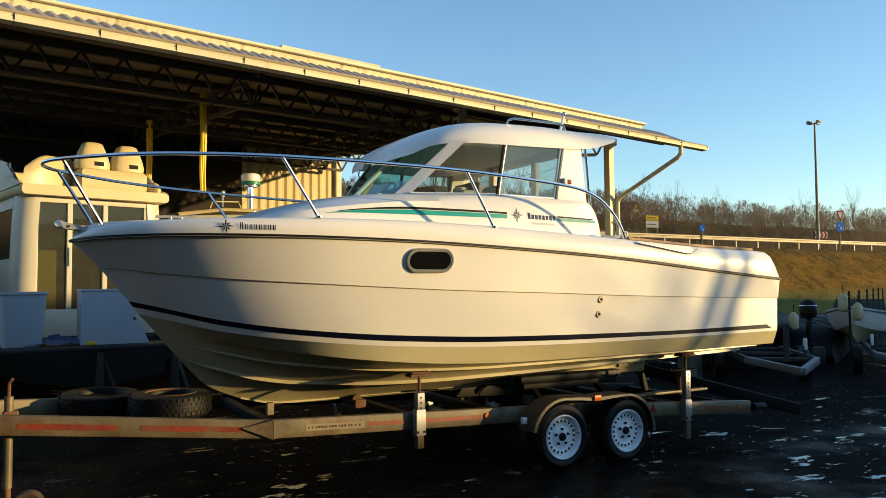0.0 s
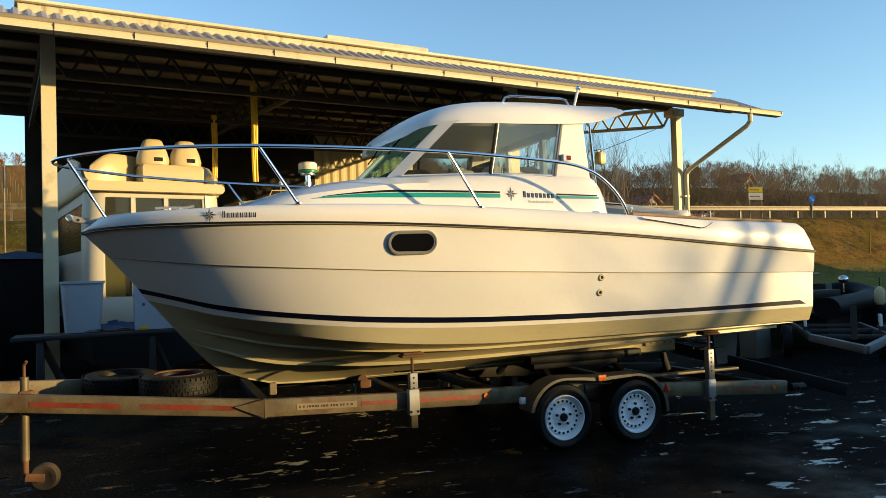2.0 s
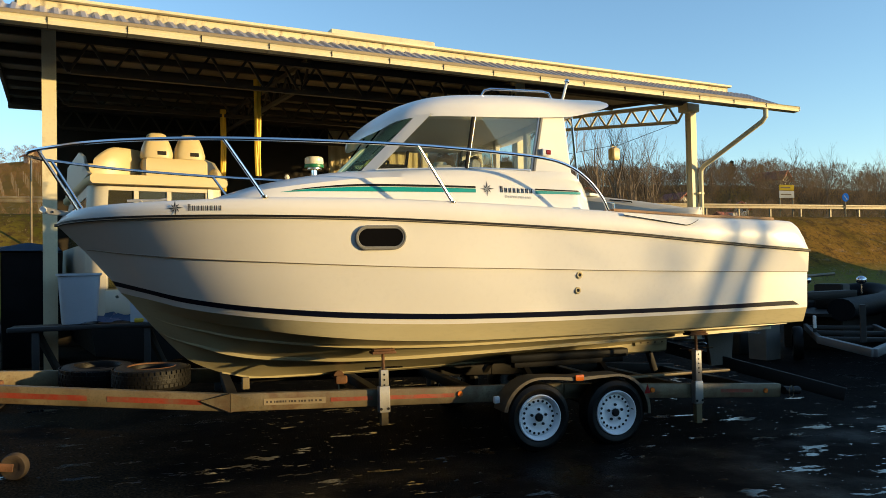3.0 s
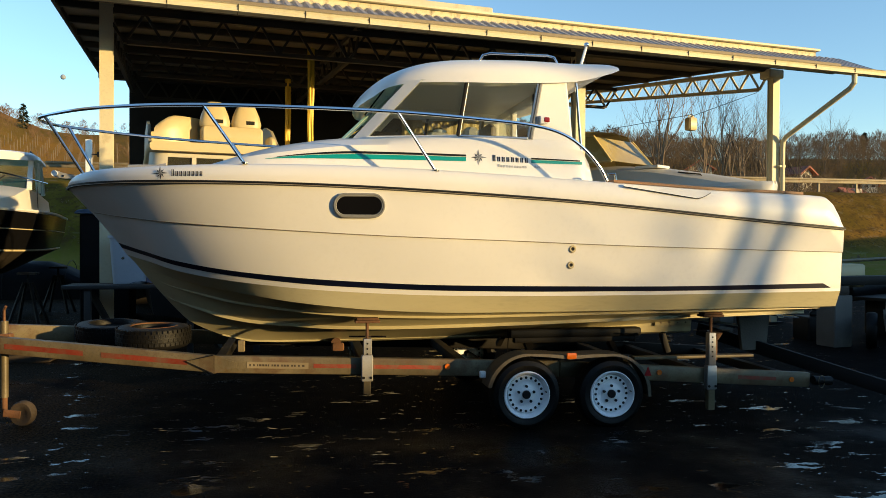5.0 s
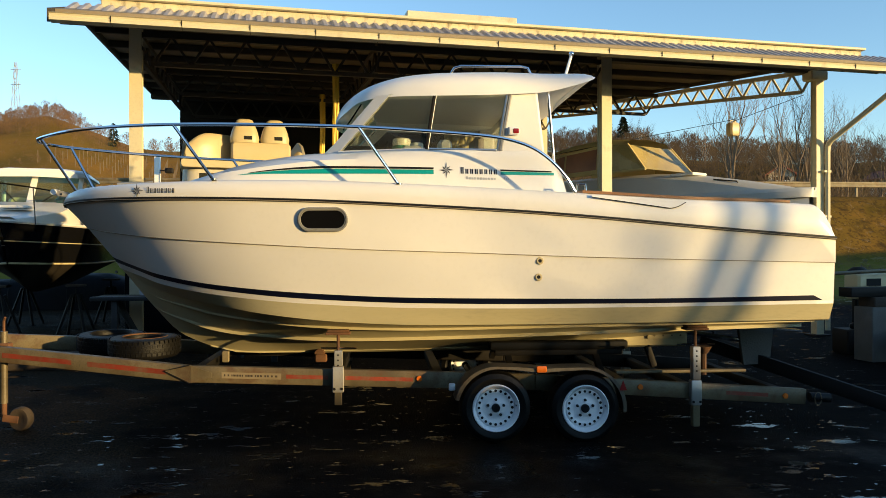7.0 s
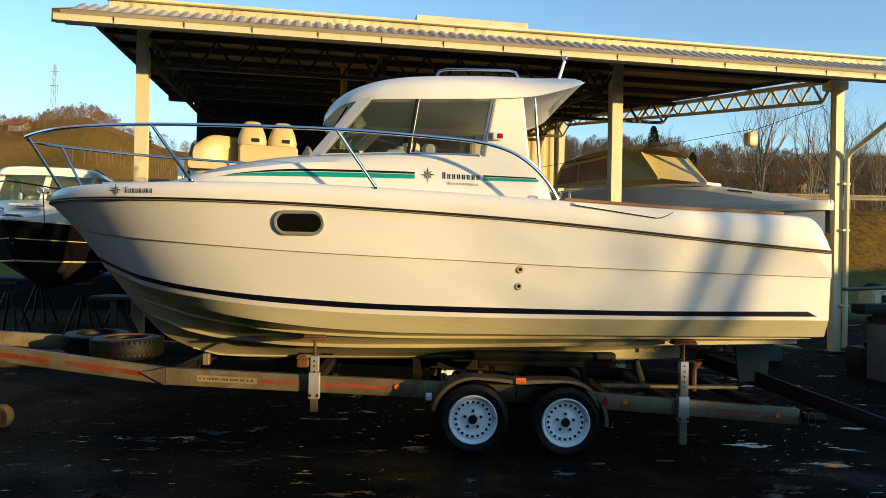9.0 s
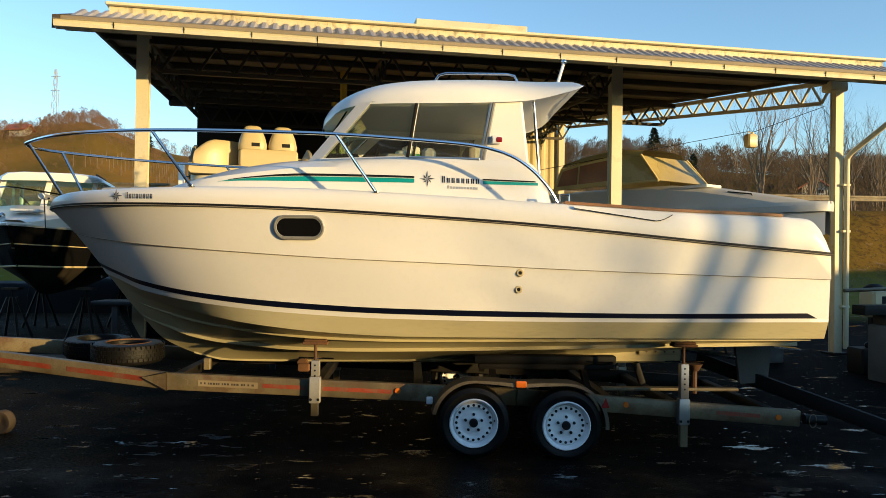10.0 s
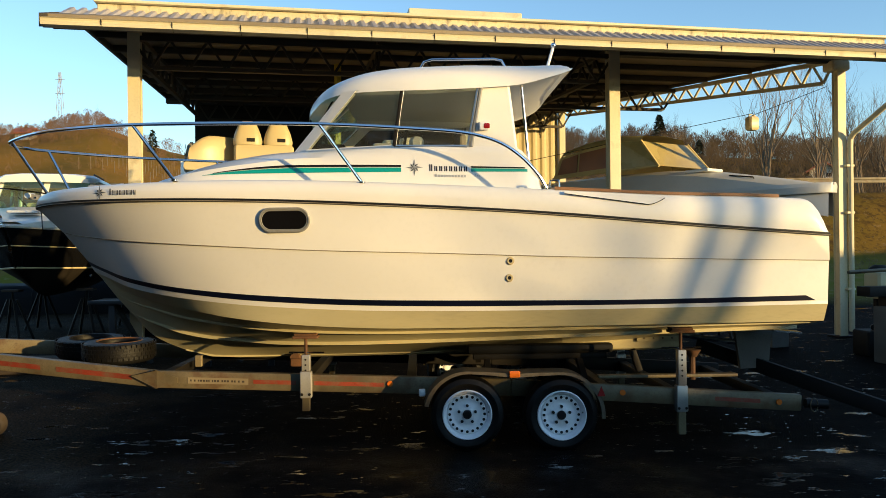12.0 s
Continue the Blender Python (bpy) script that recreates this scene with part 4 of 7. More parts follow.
for s in (-1, 1):
    fb, ft = (2.66, 0.735, 2.372), (3.085, 0.945, 2.825)
    mb, mt = (3.385, 0.962, 2.376), (3.455, 0.985, 2.828)
    rb_, rt = (3.96, 1.0, 2.366), (4.05, 1.0, 2.835)
    part("side_window", pane([cab(*fb, s), cab(*mb, s), cab(*mt, s), cab(*ft, s)], (0, -s * 0.006, 0)), GLASS, boat, "tinted fixed side pane", smooth=40)
    part("side_window", pane([cab(mb[0] + 0.015, mb[1], mb[2], s), cab(*rb_, s), cab(*rt, s), cab(mt[0] + 0.015, mt[1], mt[2], s)], (0, -s * 0.006, 0)), GLASS, boat, "tinted sliding side pane", smooth=40)
    a0, a1 = (2.575, 0.70, 2.36), (3.03, 0.925, 2.85)
    pil = M().slab([cab(a0[0] - 0.03, a0[1] - 0.03, a0[2], s), cab(fb[0] + 0.005, fb[1] + 0.006, fb[2] - 0.005, s), cab(ft[0] + 0.005, ft[1] + 0.006, ft[2] - 0.004, s), cab(a1[0] - 0.05, a1[1] - 0.03, a1[2] - 0.03, s)], (0.01, -s * 0.05, 0))
    part("front_pillar", pil, GEL, boat)
    part("window_sill", M().bar(cab(fb[0], fb[1] + 0.004, fb[2], s), cab(mb[0], mb[1] + 0.004, mb[2], s), 0.02, 0.022, 0.004), GEL, boat)
    part("window_sill", M().bar(cab(mb[0], mb[1] + 0.004, mb[2], s), cab(rb_[0], rb_[1] + 0.004, rb_[2], s), 0.02, 0.022, 0.004), ALU, boat)
    part("window_bar", M().bar(cab(mb[0], mb[1] + 0.006, mb[2], s), cab(mt[0], mt[1] + 0.006, mt[2], s), 0.022, 0.03, 0.004, (1, 0, 0)), DARKST, boat)
    part("window_bar", M().bar(cab(mb[0] + 0.012, mb[1] + 0.012, mb[2], s), cab(mt[0] + 0.012, mt[1] + 0.012, mt[2], s), 0.008, 0.008, 0.001, (1, 0, 0)), ALU, boat)
    rear_in = [cab(3.965 + 0.085 * (k / 8) ** 1.5 + (0.012 * math.sin(math.pi * k / 8)), 1.003, 2.362 + (2.838 - 2.362) * k / 8, s) for k in range(9)]
    part("rear_frame", M().tube(rear_in, 0.011, 6), ALU, boat)
    seal = [p + Vector((0.026, s * 0.004, 0)) for p in rear_in]
    part("window_seal", M().tube(seal, 0.014, 6), GREYDECK, boat)
    edge_a = [(p.x + 0.03, p.z) for p in rear_in]
    edge_b = [(4.36 - 0.062 * (k / 8), 2.33 + (2.86 - 2.33) * k / 8) for k in range(9)]
    rws = []
    for (xa, za), (xb, zb) in zip(edge_a, edge_b):
        rws.append([(xa, YC + s * 1.003, za), (xb - 0.02, YC + s * 1.003, zb), (xb, YC + s * 0.985, zb), (xb - 0.01, YC + s * 0.94, zb), (xa, YC + s * 0.95, za)])
    part("rear_pillar", M().loft(rws, True, True), GEL, boat)
    ws = [cab(2.45, 0.03, 2.375, s), cab(2.575, 0.66, 2.375, s), cab(3.005, 0.89, 2.86, s), cab(2.95, 0.03, 2.87, s)]
    part("windscreen", pane(ws, (0.004, 0, 0.004)), SCREENGLASS, boat, "green-tinted front screen", smooth=40)
    part("support_pole", M().tube([(4.40, YC + s * 0.93, 2.86), (4.475, YC + s * 0.93, 2.0)], 0.012), STEEL, boat)
nav = part("side_light", M().box((4.05, YC - 1.05, 2.49), (4.13, YC - 1.0, 2.55), 0.008), WHITEP, boat, "small red navigation light")
part("lens", M().box((4.085, YC - 1.055, 2.500), (4.134, YC - 1.005, 2.540), 0.006), REDL, nav)
part("housing_cap", M().box((4.045, YC - 1.045, 2.488), (4.095, YC - 1.0, 2.552), 0.006), GREYTXT, nav)
part("windscreen_mullion", M().bar((2.42, YC, 2.36), (2.95, YC, 2.88), 0.05, 0.03, 0.006), GEL, boat)
part("screen_base", M().bar((2.46, YC - 0.6, 2.362), (2.46, YC + 0.6, 2.362), 0.04, 0.03, 0.006), GEL, boat)
for s in (-1, 1):
    part("wiper", M().tube([(2.86, YC + s * 0.45, 2.855), (2.74, YC + s * 0.32, 2.70), (2.68, YC + s * 0.34, 2.62)], 0.007, 6), BLACKR, boat)

# wheelhouse roof
RW = interp([2.60, 2.66, 2.78, 2.95, 3.2, 3.6, 4.2, 4.6, 4.78, 4.84], [0.10, 0.48, 0.74, 0.88, 0.97, 1.02, 1.03, 1.0, 0.93, 0.80])
RL = interp([2.6, 2.72, 2.83, 3.05, 3.5, 4.05, 4.33, 4.6, 4.8, 4.84], [2.69, 2.72, 2.776, 2.803, 2.805, 2.82, 2.84, 2.905, 2.985, 3.021])
RT = interp([2.6, 2.66, 2.78, 2.97, 3.21, 3.45, 3.9, 4.23, 4.72, 4.8, 4.84], [2.755, 2.815, 2.9, 2.99, 3.055, 3.083, 3.1, 3.105, 3.11, 3.085, 3.035])
roof = M()
rows = []
for k in range(50):
    x = 2.60 + (4.84 - 2.60) * k / 49
    w, lo, hi = RW(x), RL(x), RT(x)
    sec = []
    for a in np.linspace(0, math.pi, 23):
        cx, sz = math.cos(a), math.sin(a)
        aft = smooth01((x - 3.9) / 0.9)
        sec.append((x, YC - w * math.copysign(abs(cx) ** (0.55 + 0.1 * aft), cx), lo + (hi - lo) * abs(sz) ** (0.75 + 0.35 * aft)))
    sec += [(x, YC + w * f, lo + (0.012 if abs(f) > 0.9 else 0.045) + 0.02 * (1 - f * f)) for f in (0.965, 0.93, 0.5, 0, -0.5, -0.93, -0.965)]
    rows.append(sec)
roof.loft(rows, True, True)
part("wheelhouse_roof", roof, GEL, boat, smooth=50, weld=True)
part("roof_rail", M().tube([(3.60, YC - 0.80, 3.030), (3.63, YC - 0.80, 3.080), (3.69, YC - 0.80, 3.098), (4.20, YC - 0.78, 3.108), (4.26, YC - 0.78, 3.095), (4.29, YC - 0.78, 3.040)], 0.010), STEEL, boat)
part("roof_rail", M().tube([(3.60, YC + 0.80, 3.030), (3.63, YC + 0.80, 3.080), (3.69, YC + 0.80, 3.098), (4.20, YC + 0.78, 3.108), (4.26, YC + 0.78, 3.095), (4.29, YC + 0.78, 3.040)], 0.010), STEEL, boat)
ant = part("light_mast", M().tube([(4.72, YC - 0.12, 3.10), (4.80, YC - 0.12, 3.37)], 0.014), WHITEP, boat)
part("mast_light", M().ball((4.805, YC - 0.12, 3.395), 0.026), STEEL, ant)
part("mast_foot", M().disc((4.72, YC - 0.12, 3.09), (0.2, 0, 1), 0.04, 12, 0.03), WHITEP, ant)

# inside the wheelhouse
part("dashboard", M().box((2.62, YC - 0.66, 2.37), (2.98, YC + 0.66, 2.44), 0.03), DARKIN, boat)
part("headliner", M().slab([(2.95, YC - 0.85, 2.845), (4.3, YC - 0.93, 2.855), (4.3, YC + 0.93, 2.855), (2.95, YC + 0.85, 2.845)], (0, 0, 0.01)), LINER, boat)
helm = part("helm_seat", M().box((3.62, YC + 0.25, 2.36), (3.95, YC + 0.75, 2.50), 0.04), FABRIC, boat)
part("seat_back", M().box((3.93, YC + 0.25, 2.42), (4.03, YC + 0.75, 2.68), 0.04), FABRIC, helm)
part("co_seat", M().box((3.50, YC - 0.74, 2.36), (3.62, YC - 0.52, 2.49), 0.03), LINER, boat, "folded cream seat back")
part("steering_wheel", M().tube([(3.03 + 0.05 * math.sin(a), YC + 0.48 + 0.16 * math.cos(a), 2.48 + 0.15 * math.sin(a)) for a in np.linspace(0, math.tau, 22)], 0.012, 6), BLACKR, boat)
for y in (YC - 0.38, YC + 0.36):
    part("door_post", M().box((4.20, y - 0.035, 2.3), (4.25, y + 0.035, 2.86), 0.006), GEL, boat)
part("door_head", M().box((4.20, YC - 0.95, 2.79), (4.25, YC + 0.95, 2.86), 0.006), GEL, boat)
part("rear_window", M().box((4.222, YC - 0.93, 2.38), (4.226, YC - 0.42, 2.79)), GLASS, boat)
part("rear_window", M().box((4.222, YC + 0.40, 2.38), (4.226, YC + 0.93, 2.79)), GLASS, boat)
part("chart_locker", M().box((3.2, YC - 0.7, 2.37), (3.36, YC - 0.3, 2.44), 0.015), LINER, boat)
part("cabin_lamp", M().lathe([(0.0, 0), (0.06, 0), (0.06, 0.035), (0.05, 0.045), (0.0, 0.045)], 16, Matrix.Translation((3.33, YC - 0.45, 2.45))), WHITEP, boat)

# pulpit rail
def curve(pts, n=6):
    """Catmull-Rom through points."""
    p = [Vector(q) for q in pts]
    p = [p[0] * 2 - p[1]] + p + [p[-1] * 2 - p[-2]]
    out = []
    for i in range(1, len(p) - 2):
        for k in range(n):
            t = k / n
            out.append(0.5 * ((2 * p[i]) + (p[i + 1] - p[i - 1]) * t + (2 * p[i - 1] - 5 * p[i] + 4 * p[i + 1] - p[i + 2]) * t * t + (3 * p[i] - p[i - 1] - 3 * p[i + 1] + p[i + 2]) * t ** 3))
    return out + [p[-2]]


half_rail = [(-0.035, 0.0, 2.525), (-0.020, 0.13, 2.527), (0.088, 0.33, 2.528), (0.478, 0.72, 2.529), (0.907, 0.98, 2.527), (1.431, 1.17, 2.521), (2.1, 1.29, 2.508), (2.85, 1.345, 2.49), (3.5, 1.355, 2.455), (3.92, 1.35, 2.42), (4.16, 1.345, 2.355), (4.33, 1.33, 2.25), (4.46, 1.31, 2.12), (4.535, 1.285, 2.01)]
rail_pts = [(x, YC - h, z) for x, h, z in reversed(half_rail)] + [(x, YC + h, z) for x, h, z in half_rail[1:]]
rail = part("pulpit_rail", M().tube(curve(rail_pts, 5), 0.0135, 8), STEEL, boat, "polished stainless guard rail")
for s in (-1, 1):
    for (tx, th, tz), (bx, bh, bz) in (((0.084, 0.325, 2.525), (0.36, 0.24, 2.055)), ((1.43, 1.17, 2.518), (1.72, 1.12, 2.10)), ((2.85, 1.345, 2.488), (3.154, 1.265, 2.06))):
        sp = part("stanchion", M().tube([(tx, YC + s * th, tz), (bx, YC + s * bh, bz)], 0.0125, 8), STEEL, rail)
        part("foot", M().disc((bx, YC + s * bh, bz + 0.0), (0.1, 0, 1), 0.028, 12, 0.012), STEEL, sp)
# bow fittings
bowr = part("bow_roller", M().bar((0.380, YC, 2.053), (0.120, YC, 2.066), 0.075, 0.012, 0.003), GALVN, boat, "steel bow roller with white roller")
for y in (YC - 0.045, YC + 0.039):
    part("cheek", M().slab([(0.055, y, 2.062), (0.110, y, 2.045), (0.340, y, 2.025), (0.340, y, 2.060), (0.180, y, 2.080), (0.080, y, 2.105), (0.055, y, 2.095)], (0, 0.006, 0)), GALVN, bowr)
part("roller", M().tube([(0.075, YC - 0.058, 2.082), (0.075, YC + 0.058, 2.082)], 0.026, 14), WHITEP, bowr)
part("roller_pin", M().tube([(0.145, YC - 0.055, 2.062), (0.145, YC + 0.055, 2.062)], 0.009, 8), STEEL, bowr)
cl = part("cleat", M().tube([(0.72, YC - 0.30, 2.135), (0.80, YC - 0.30, 2.14), (0.95, YC - 0.30, 2.14), (1.02, YC - 0.30, 2.155)], 0.011, 8), GALVN, boat)
part("horn", M().tube([(0.83, YC - 0.30, 2.08), (0.83, YC - 0.30, 2.14)], 0.011, 8), GALVN, cl)
part("horn", M().tube([(0.91, YC - 0.30, 2.08), (0.91, YC - 0.30, 2.14)], 0.011, 8), GALVN, cl)
part("stern_cleat", M().tube([(4.57, YC - 1.2, 2.02), (4.575, YC - 1.2, 2.075), (4.64, YC - 1.2, 2.075), (4.645, YC - 1.2, 2.02)], 0.009, 8), STEEL, boat)
part("bow_eye", M().disc((0.62, YC - 0.02, 1.36), (-0.5, -1, 0), 0.012, 8, 0.012), STEEL, boat)

# ---- trailer ----
trl = thing("boat_trailer", pose(4.3, YC, 0.0), "galvanised twin-axle boat trailer with faded red stripes", "trailer")


def beam_z(x):
    return 0.548 - 0.0375 * (x - 1.47) if x < 4.3 else 0.442 - 0.067 * (x - 4.3)


for s in (-1, 1):
    p0, p1 = (1.47, YC + s * 0.80, beam_z(1.47)), (6.66, YC + s * 0.855, beam_z(6.66))
    pm = (4.3, YC + s * 0.83, beam_z(4.3))
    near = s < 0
    # far-side beams get near-black steel: the shade under the boat as colour
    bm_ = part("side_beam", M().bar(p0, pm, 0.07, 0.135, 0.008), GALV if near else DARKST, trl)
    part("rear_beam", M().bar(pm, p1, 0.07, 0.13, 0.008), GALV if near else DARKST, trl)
    pf = (-1.35, YC + s * 0.155, 0.765)
    lap = Vector(p0) + (Vector(p0) - Vector(pf)).normalized() * 0.035
    part("drawbar", M().bar(lap, pf, 0.07, 0.131, 0.008), GALV, trl)
    jg = part("joint_gusset", M().slab([(1.26, YC + s * 0.792, 0.578), (1.47, YC + s * 0.840, 0.622), (1.47, YC + s * 0.840, 0.477), (1.26, YC + s * 0.792, 0.562)], (0, s * 0.005, 0)), GALV, bm_)
    part("gusset_fold", M().slab([(1.474, YC + s * 0.840, 0.622), (1.64, YC + s * 0.840, 0.560), (1.64, YC + s * 0.840, 0.520), (1.474, YC + s * 0.840, 0.477)], (0, s * 0.005, 0)), GALV, jg)
    part("weld_seam", M().tube([(1.465, YC + s * 0.845, 0.622), (1.25, YC + s * 0.795, 0.572), (1.465, YC + s * 0.845, 0.477)], 0.005, 6), DARKST, jg)

    def on_beam(x, dz, out=0.037):
        t = (x - p0[0]) / (p1[0] - p0[0])
        return Vector((x, p0[1] + (p1[1] - p0[1]) * t + s * out, beam_z(x) - 0.0 + dz))
    d0, d1 = Vector(p0), Vector(pf)

    def on_bar(t, dz, out=0.037):
        nrm = Vector((d1.y - d0.y, d0.x - d1.x, 0)).normalized()
        if nrm.y * s < 0:
            nrm = -nrm
        return d0.lerp(d1, t) + nrm * out + Vector((0, 0, dz))
    for x0, x1 in ((2.24, 2.58), (2.72, 3.28), (5.95, 6.32)):
        part("red_stripe", M().add([on_beam(x0, -0.016), on_beam(x1, -0.016), on_beam(x1, 0.016), on_beam(x0, 0.016)], [(0, 1, 2, 3)]), REDP, bm_)
    for t0, t1 in ((0.07, 0.31), (0.36, 0.58), (0.66, 0.9)):
        part("red_stripe", M().add([on_bar(t0, -0.022), on_bar(t1, -0.022), on_bar(t1, 0.018), on_bar(t0, 0.018)], [(0, 1, 2, 3)]), REDP, bm_)
    part("maker_sticker", M().add([on_beam(1.72, -0.026, 0.0375), on_beam(2.2, -0.026, 0.0375), on_beam(2.2, 0.024, 0.0375), on_beam(1.72, 0.024, 0.0375)], [(0, 1, 2, 3)]), STICKER, bm_)
    tx = M()
    rnd = random.Random(4)
    x = 1.74
    while x < 2.17:
        wd = rnd.uniform(0.008, 0.02)
        tx.add([on_beam(x, -0.009, 0.0385), on_beam(x + wd, -0.009, 0.0385), on_beam(x + wd, 0.007, 0.0385), on_beam(x, 0.007, 0.0385)], [(0, 1, 2, 3)])
        x += wd + (0.006 if rnd.random() > 0.2 else 0.018)
    part("sticker_lettering", tx, WOODB, bm_, "", smooth=0)
    # adjustable hull supports
    for x, zt, zb in ((2.665, 0.90, 0.29), (5.665, 0.91, 0.06)):
        y = on_beam(x, 0)[1] + s * 0.03
        hy = YC + s * 0.72
        sup = part("support_clamp", M().box((x - 0.046, y - 0.035, beam_z(x) - 0.11), (x + 0.046, y + 0.03, beam_z(x) + 0.10), 0.006), GALVN, trl)
        part("support_tube", M().box((x - 0.03, y - 0.028, zb), (x + 0.03, y + 0.028, 0.73), 0.004), GALV, sup)
        part("upper_tube", M().box((x - 0.032, y - 0.032, beam_z(x) + 0.105), (x + 0.036, y + 0.03, 0.735), 0.004), GALVN, sup)
        for k in range(5):
            part("pin_hole", M().disc((x, y + s * 0.0325, 0.53 + k * 0.042), (0, s, 0), 0.008, 8, 0.002), DARKIN, sup)
        part("bolt_head", M().disc((x - 0.03, y + s * 0.03, beam_z(x) - 0.08), (0, s, 0), 0.012, 6, 0.01), DARKST, sup)
        part("bolt_head", M().disc((x + 0.03, y + s * 0.03, beam_z(x) - 0.08), (0, s, 0), 0.012, 6, 0.01), DARKST, sup)
        part("threaded_rod", M().tube([(x, y, 0.73), (x, y, zt - 0.03)], 0.013, 8), RUST, sup)
        part("turn_bar", M().tube([(x - 0.14, y + 0.05, 0.748), (x + 0.15, y - 0.05, 0.756)], 0.007, 6), STEEL, sup)
        part("pad_plate", M().box((x - 0.10, y - 0.05, zt - 0.035), (x + 0.10, y + 0.06, zt - 0.015), 0.004), RUST, sup)
        part("rubber_pad", M().box((x - 0.09, y - 0.045, zt - 0.013), (x + 0.09, y + 0.055, zt + 0.004), 0.005), RUST, sup)
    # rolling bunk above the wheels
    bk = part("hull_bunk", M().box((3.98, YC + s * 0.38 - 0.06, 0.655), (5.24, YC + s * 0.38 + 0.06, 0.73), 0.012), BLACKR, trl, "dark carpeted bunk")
    # bunk rail and legs darkened too, shade below the hull put in colour
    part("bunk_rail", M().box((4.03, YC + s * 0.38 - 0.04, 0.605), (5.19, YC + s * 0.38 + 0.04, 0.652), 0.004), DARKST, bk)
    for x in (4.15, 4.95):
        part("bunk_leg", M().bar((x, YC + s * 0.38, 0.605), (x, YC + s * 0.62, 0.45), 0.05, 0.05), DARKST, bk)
    part("side_reflector", M().disc(on_beam(3.33, 0.01, 0.036), (0, s, 0), 0.023, 16, 0.012), ORANGE, trl)
    part("side_reflector", M().disc(on_beam(5.20, 0.01, 0.036), (0, s, 0), 0.023, 16, 0.012), ORANGE, trl)
    part("side_reflector", M().disc(on_beam(6.47, 0.0, 0.036), (0, s, 0), 0.023, 16, 0.012), ORANGE, trl)
    part("white_lamp", M().box((3.56, YC + s * 1.04 - 0.02, 0.42), (3.61, YC + s * 1.04 + 0.02, 0.475), 0.006, None), WHITEP, trl)
    # mudguard over both wheels
    pa, pb, R = (3.930, 0.289), (4.659, 0.272), 0.335
    path = [(pa[0] + R * math.cos(a), pa[1] + R * math.sin(a)) for a in np.linspace(math.pi * 0.93, math.pi * 0.5, 12)]
    path += [(4.1, 0.617), (4.29, 0.60), (4.48, 0.607)]
    path += [(pb[0] + R * math.cos(a), pb[1] + R * math.sin(a)) for a in np.linspace(math.pi * 0.5, -0.08, 14)]
    y0, y1 = YC + s * 0.93, YC + s * 1.155
    rws = []
    for (x, z) in path:
        dx, dz = x - 4.3, z - 0.3
        L_ = math.hypot(dx, dz)
        ix, iz = x - dx / L_ * 0.008, z - dz / L_ * 0.008
        rws.append([(x, y0, z), (x, y1, z), (x - dx / L_ * 0.03, y1 + s * 0.004, z - dz / L_ * 0.03), (x - dx / L_ * 0.03, y1 - s * 0.004, z - dz / L_ * 0.03), (ix, y1 - s * 0.008, iz), (ix, y0, iz)])
    mg = part("mudguard", M().loft(rws, True, True), GUARD, trl, "curved galvanised mudguard")
    part("marker_lamp", M().box((4.25, y1 - 0.005, 0.575), (4.335, y1 + s * 0.02, 0.625), 0.006), ORANGE, mg)
    part("red_reflector", M().slab([(4.93, y1 + s * 0.004, 0.42), (4.99, y1 + s * 0.004, 0.42), (4.96, y1 + s * 0.004, 0.50)], (0, s * 0.006, 0)), REDL, mg)
    # wheels
    for (x, z) in (pa, pb):
        yo = YC + s * 1.14
        mm = Matrix.Translation((x, yo, z)) @ Euler((radians(90 * -s), 0, 0)).to_matrix().to_4x4()
        w_ = part("wheel", M().lathe([(0.190, -0.17), (0.235, -0.19), (0.275, -0.175), (0.286, -0.14), (0.288, -0.09), (0.286, -0.05), (0.275, -0.012), (0.24, 0.008), (0.205, 0.004), (0.190, -0.008)], 48, mm), TYRE, trl, "black tyre on a white steel rim")
        prof = [(0.192, -0.006), (0.190, 0.006), (0.184, 0.010), (0.179, 0.002), (0.168, -0.014), (0.161, -0.024), (0.157, -0.050), (0.154, -0.050), (0.151, -0.034), (0.146, -0.030), (0.124, -0.030), (0.116, -0.036), (0.105, -0.038), (0.085, -0.040), (0.060, -0.028), (0.040, -0.022), (0.034, -0.024)]
        rim = part("rim", M().lathe(prof, 48, mm), RIM, w_)
        part("hub_cap", M().lathe([(0.034, -0.028), (0.034, -0.008), (0.026, 0.0), (0.0, 0.0)], 20, mm), BLACKR, rim)
        for k in range(5):
            a = math.tau * k / 5 + 0.3
            part("wheel_nut", M().lathe([(0.0115, -0.03), (0.0115, -0.012), (0.006, -0.008), (0.0, -0.008)], 6, mm @ Matrix.Translation((0.067 * math.cos(a), 0.067 * math.sin(a), 0))), DARKIN, rim)
        for k in range(20):
            a = math.tau * k / 20
            part("vent_hole", M().disc(mm @ Vector((0.135 * math.cos(a), 0.135 * math.sin(a), -0.0335)), mm.to_3x3() @ Vector((0, 0, 1)), 0.0112, 10, 0.005), DARKIN, rim)
        part("valve", M().tube([mm @ Vector((0.165, 0.02, -0.03)), mm @ Vector((0.160, 0.02, 0.008))], 0.005, 6), BLACKR, rim)
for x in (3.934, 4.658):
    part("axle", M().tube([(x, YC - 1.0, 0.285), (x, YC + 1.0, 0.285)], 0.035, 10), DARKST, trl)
# cross members dark as if shaded, though the trailer is galvanised throughout
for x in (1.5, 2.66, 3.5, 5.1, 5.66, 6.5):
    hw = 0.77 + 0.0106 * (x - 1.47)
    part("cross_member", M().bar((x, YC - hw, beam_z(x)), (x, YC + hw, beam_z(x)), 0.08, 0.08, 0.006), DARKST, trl)
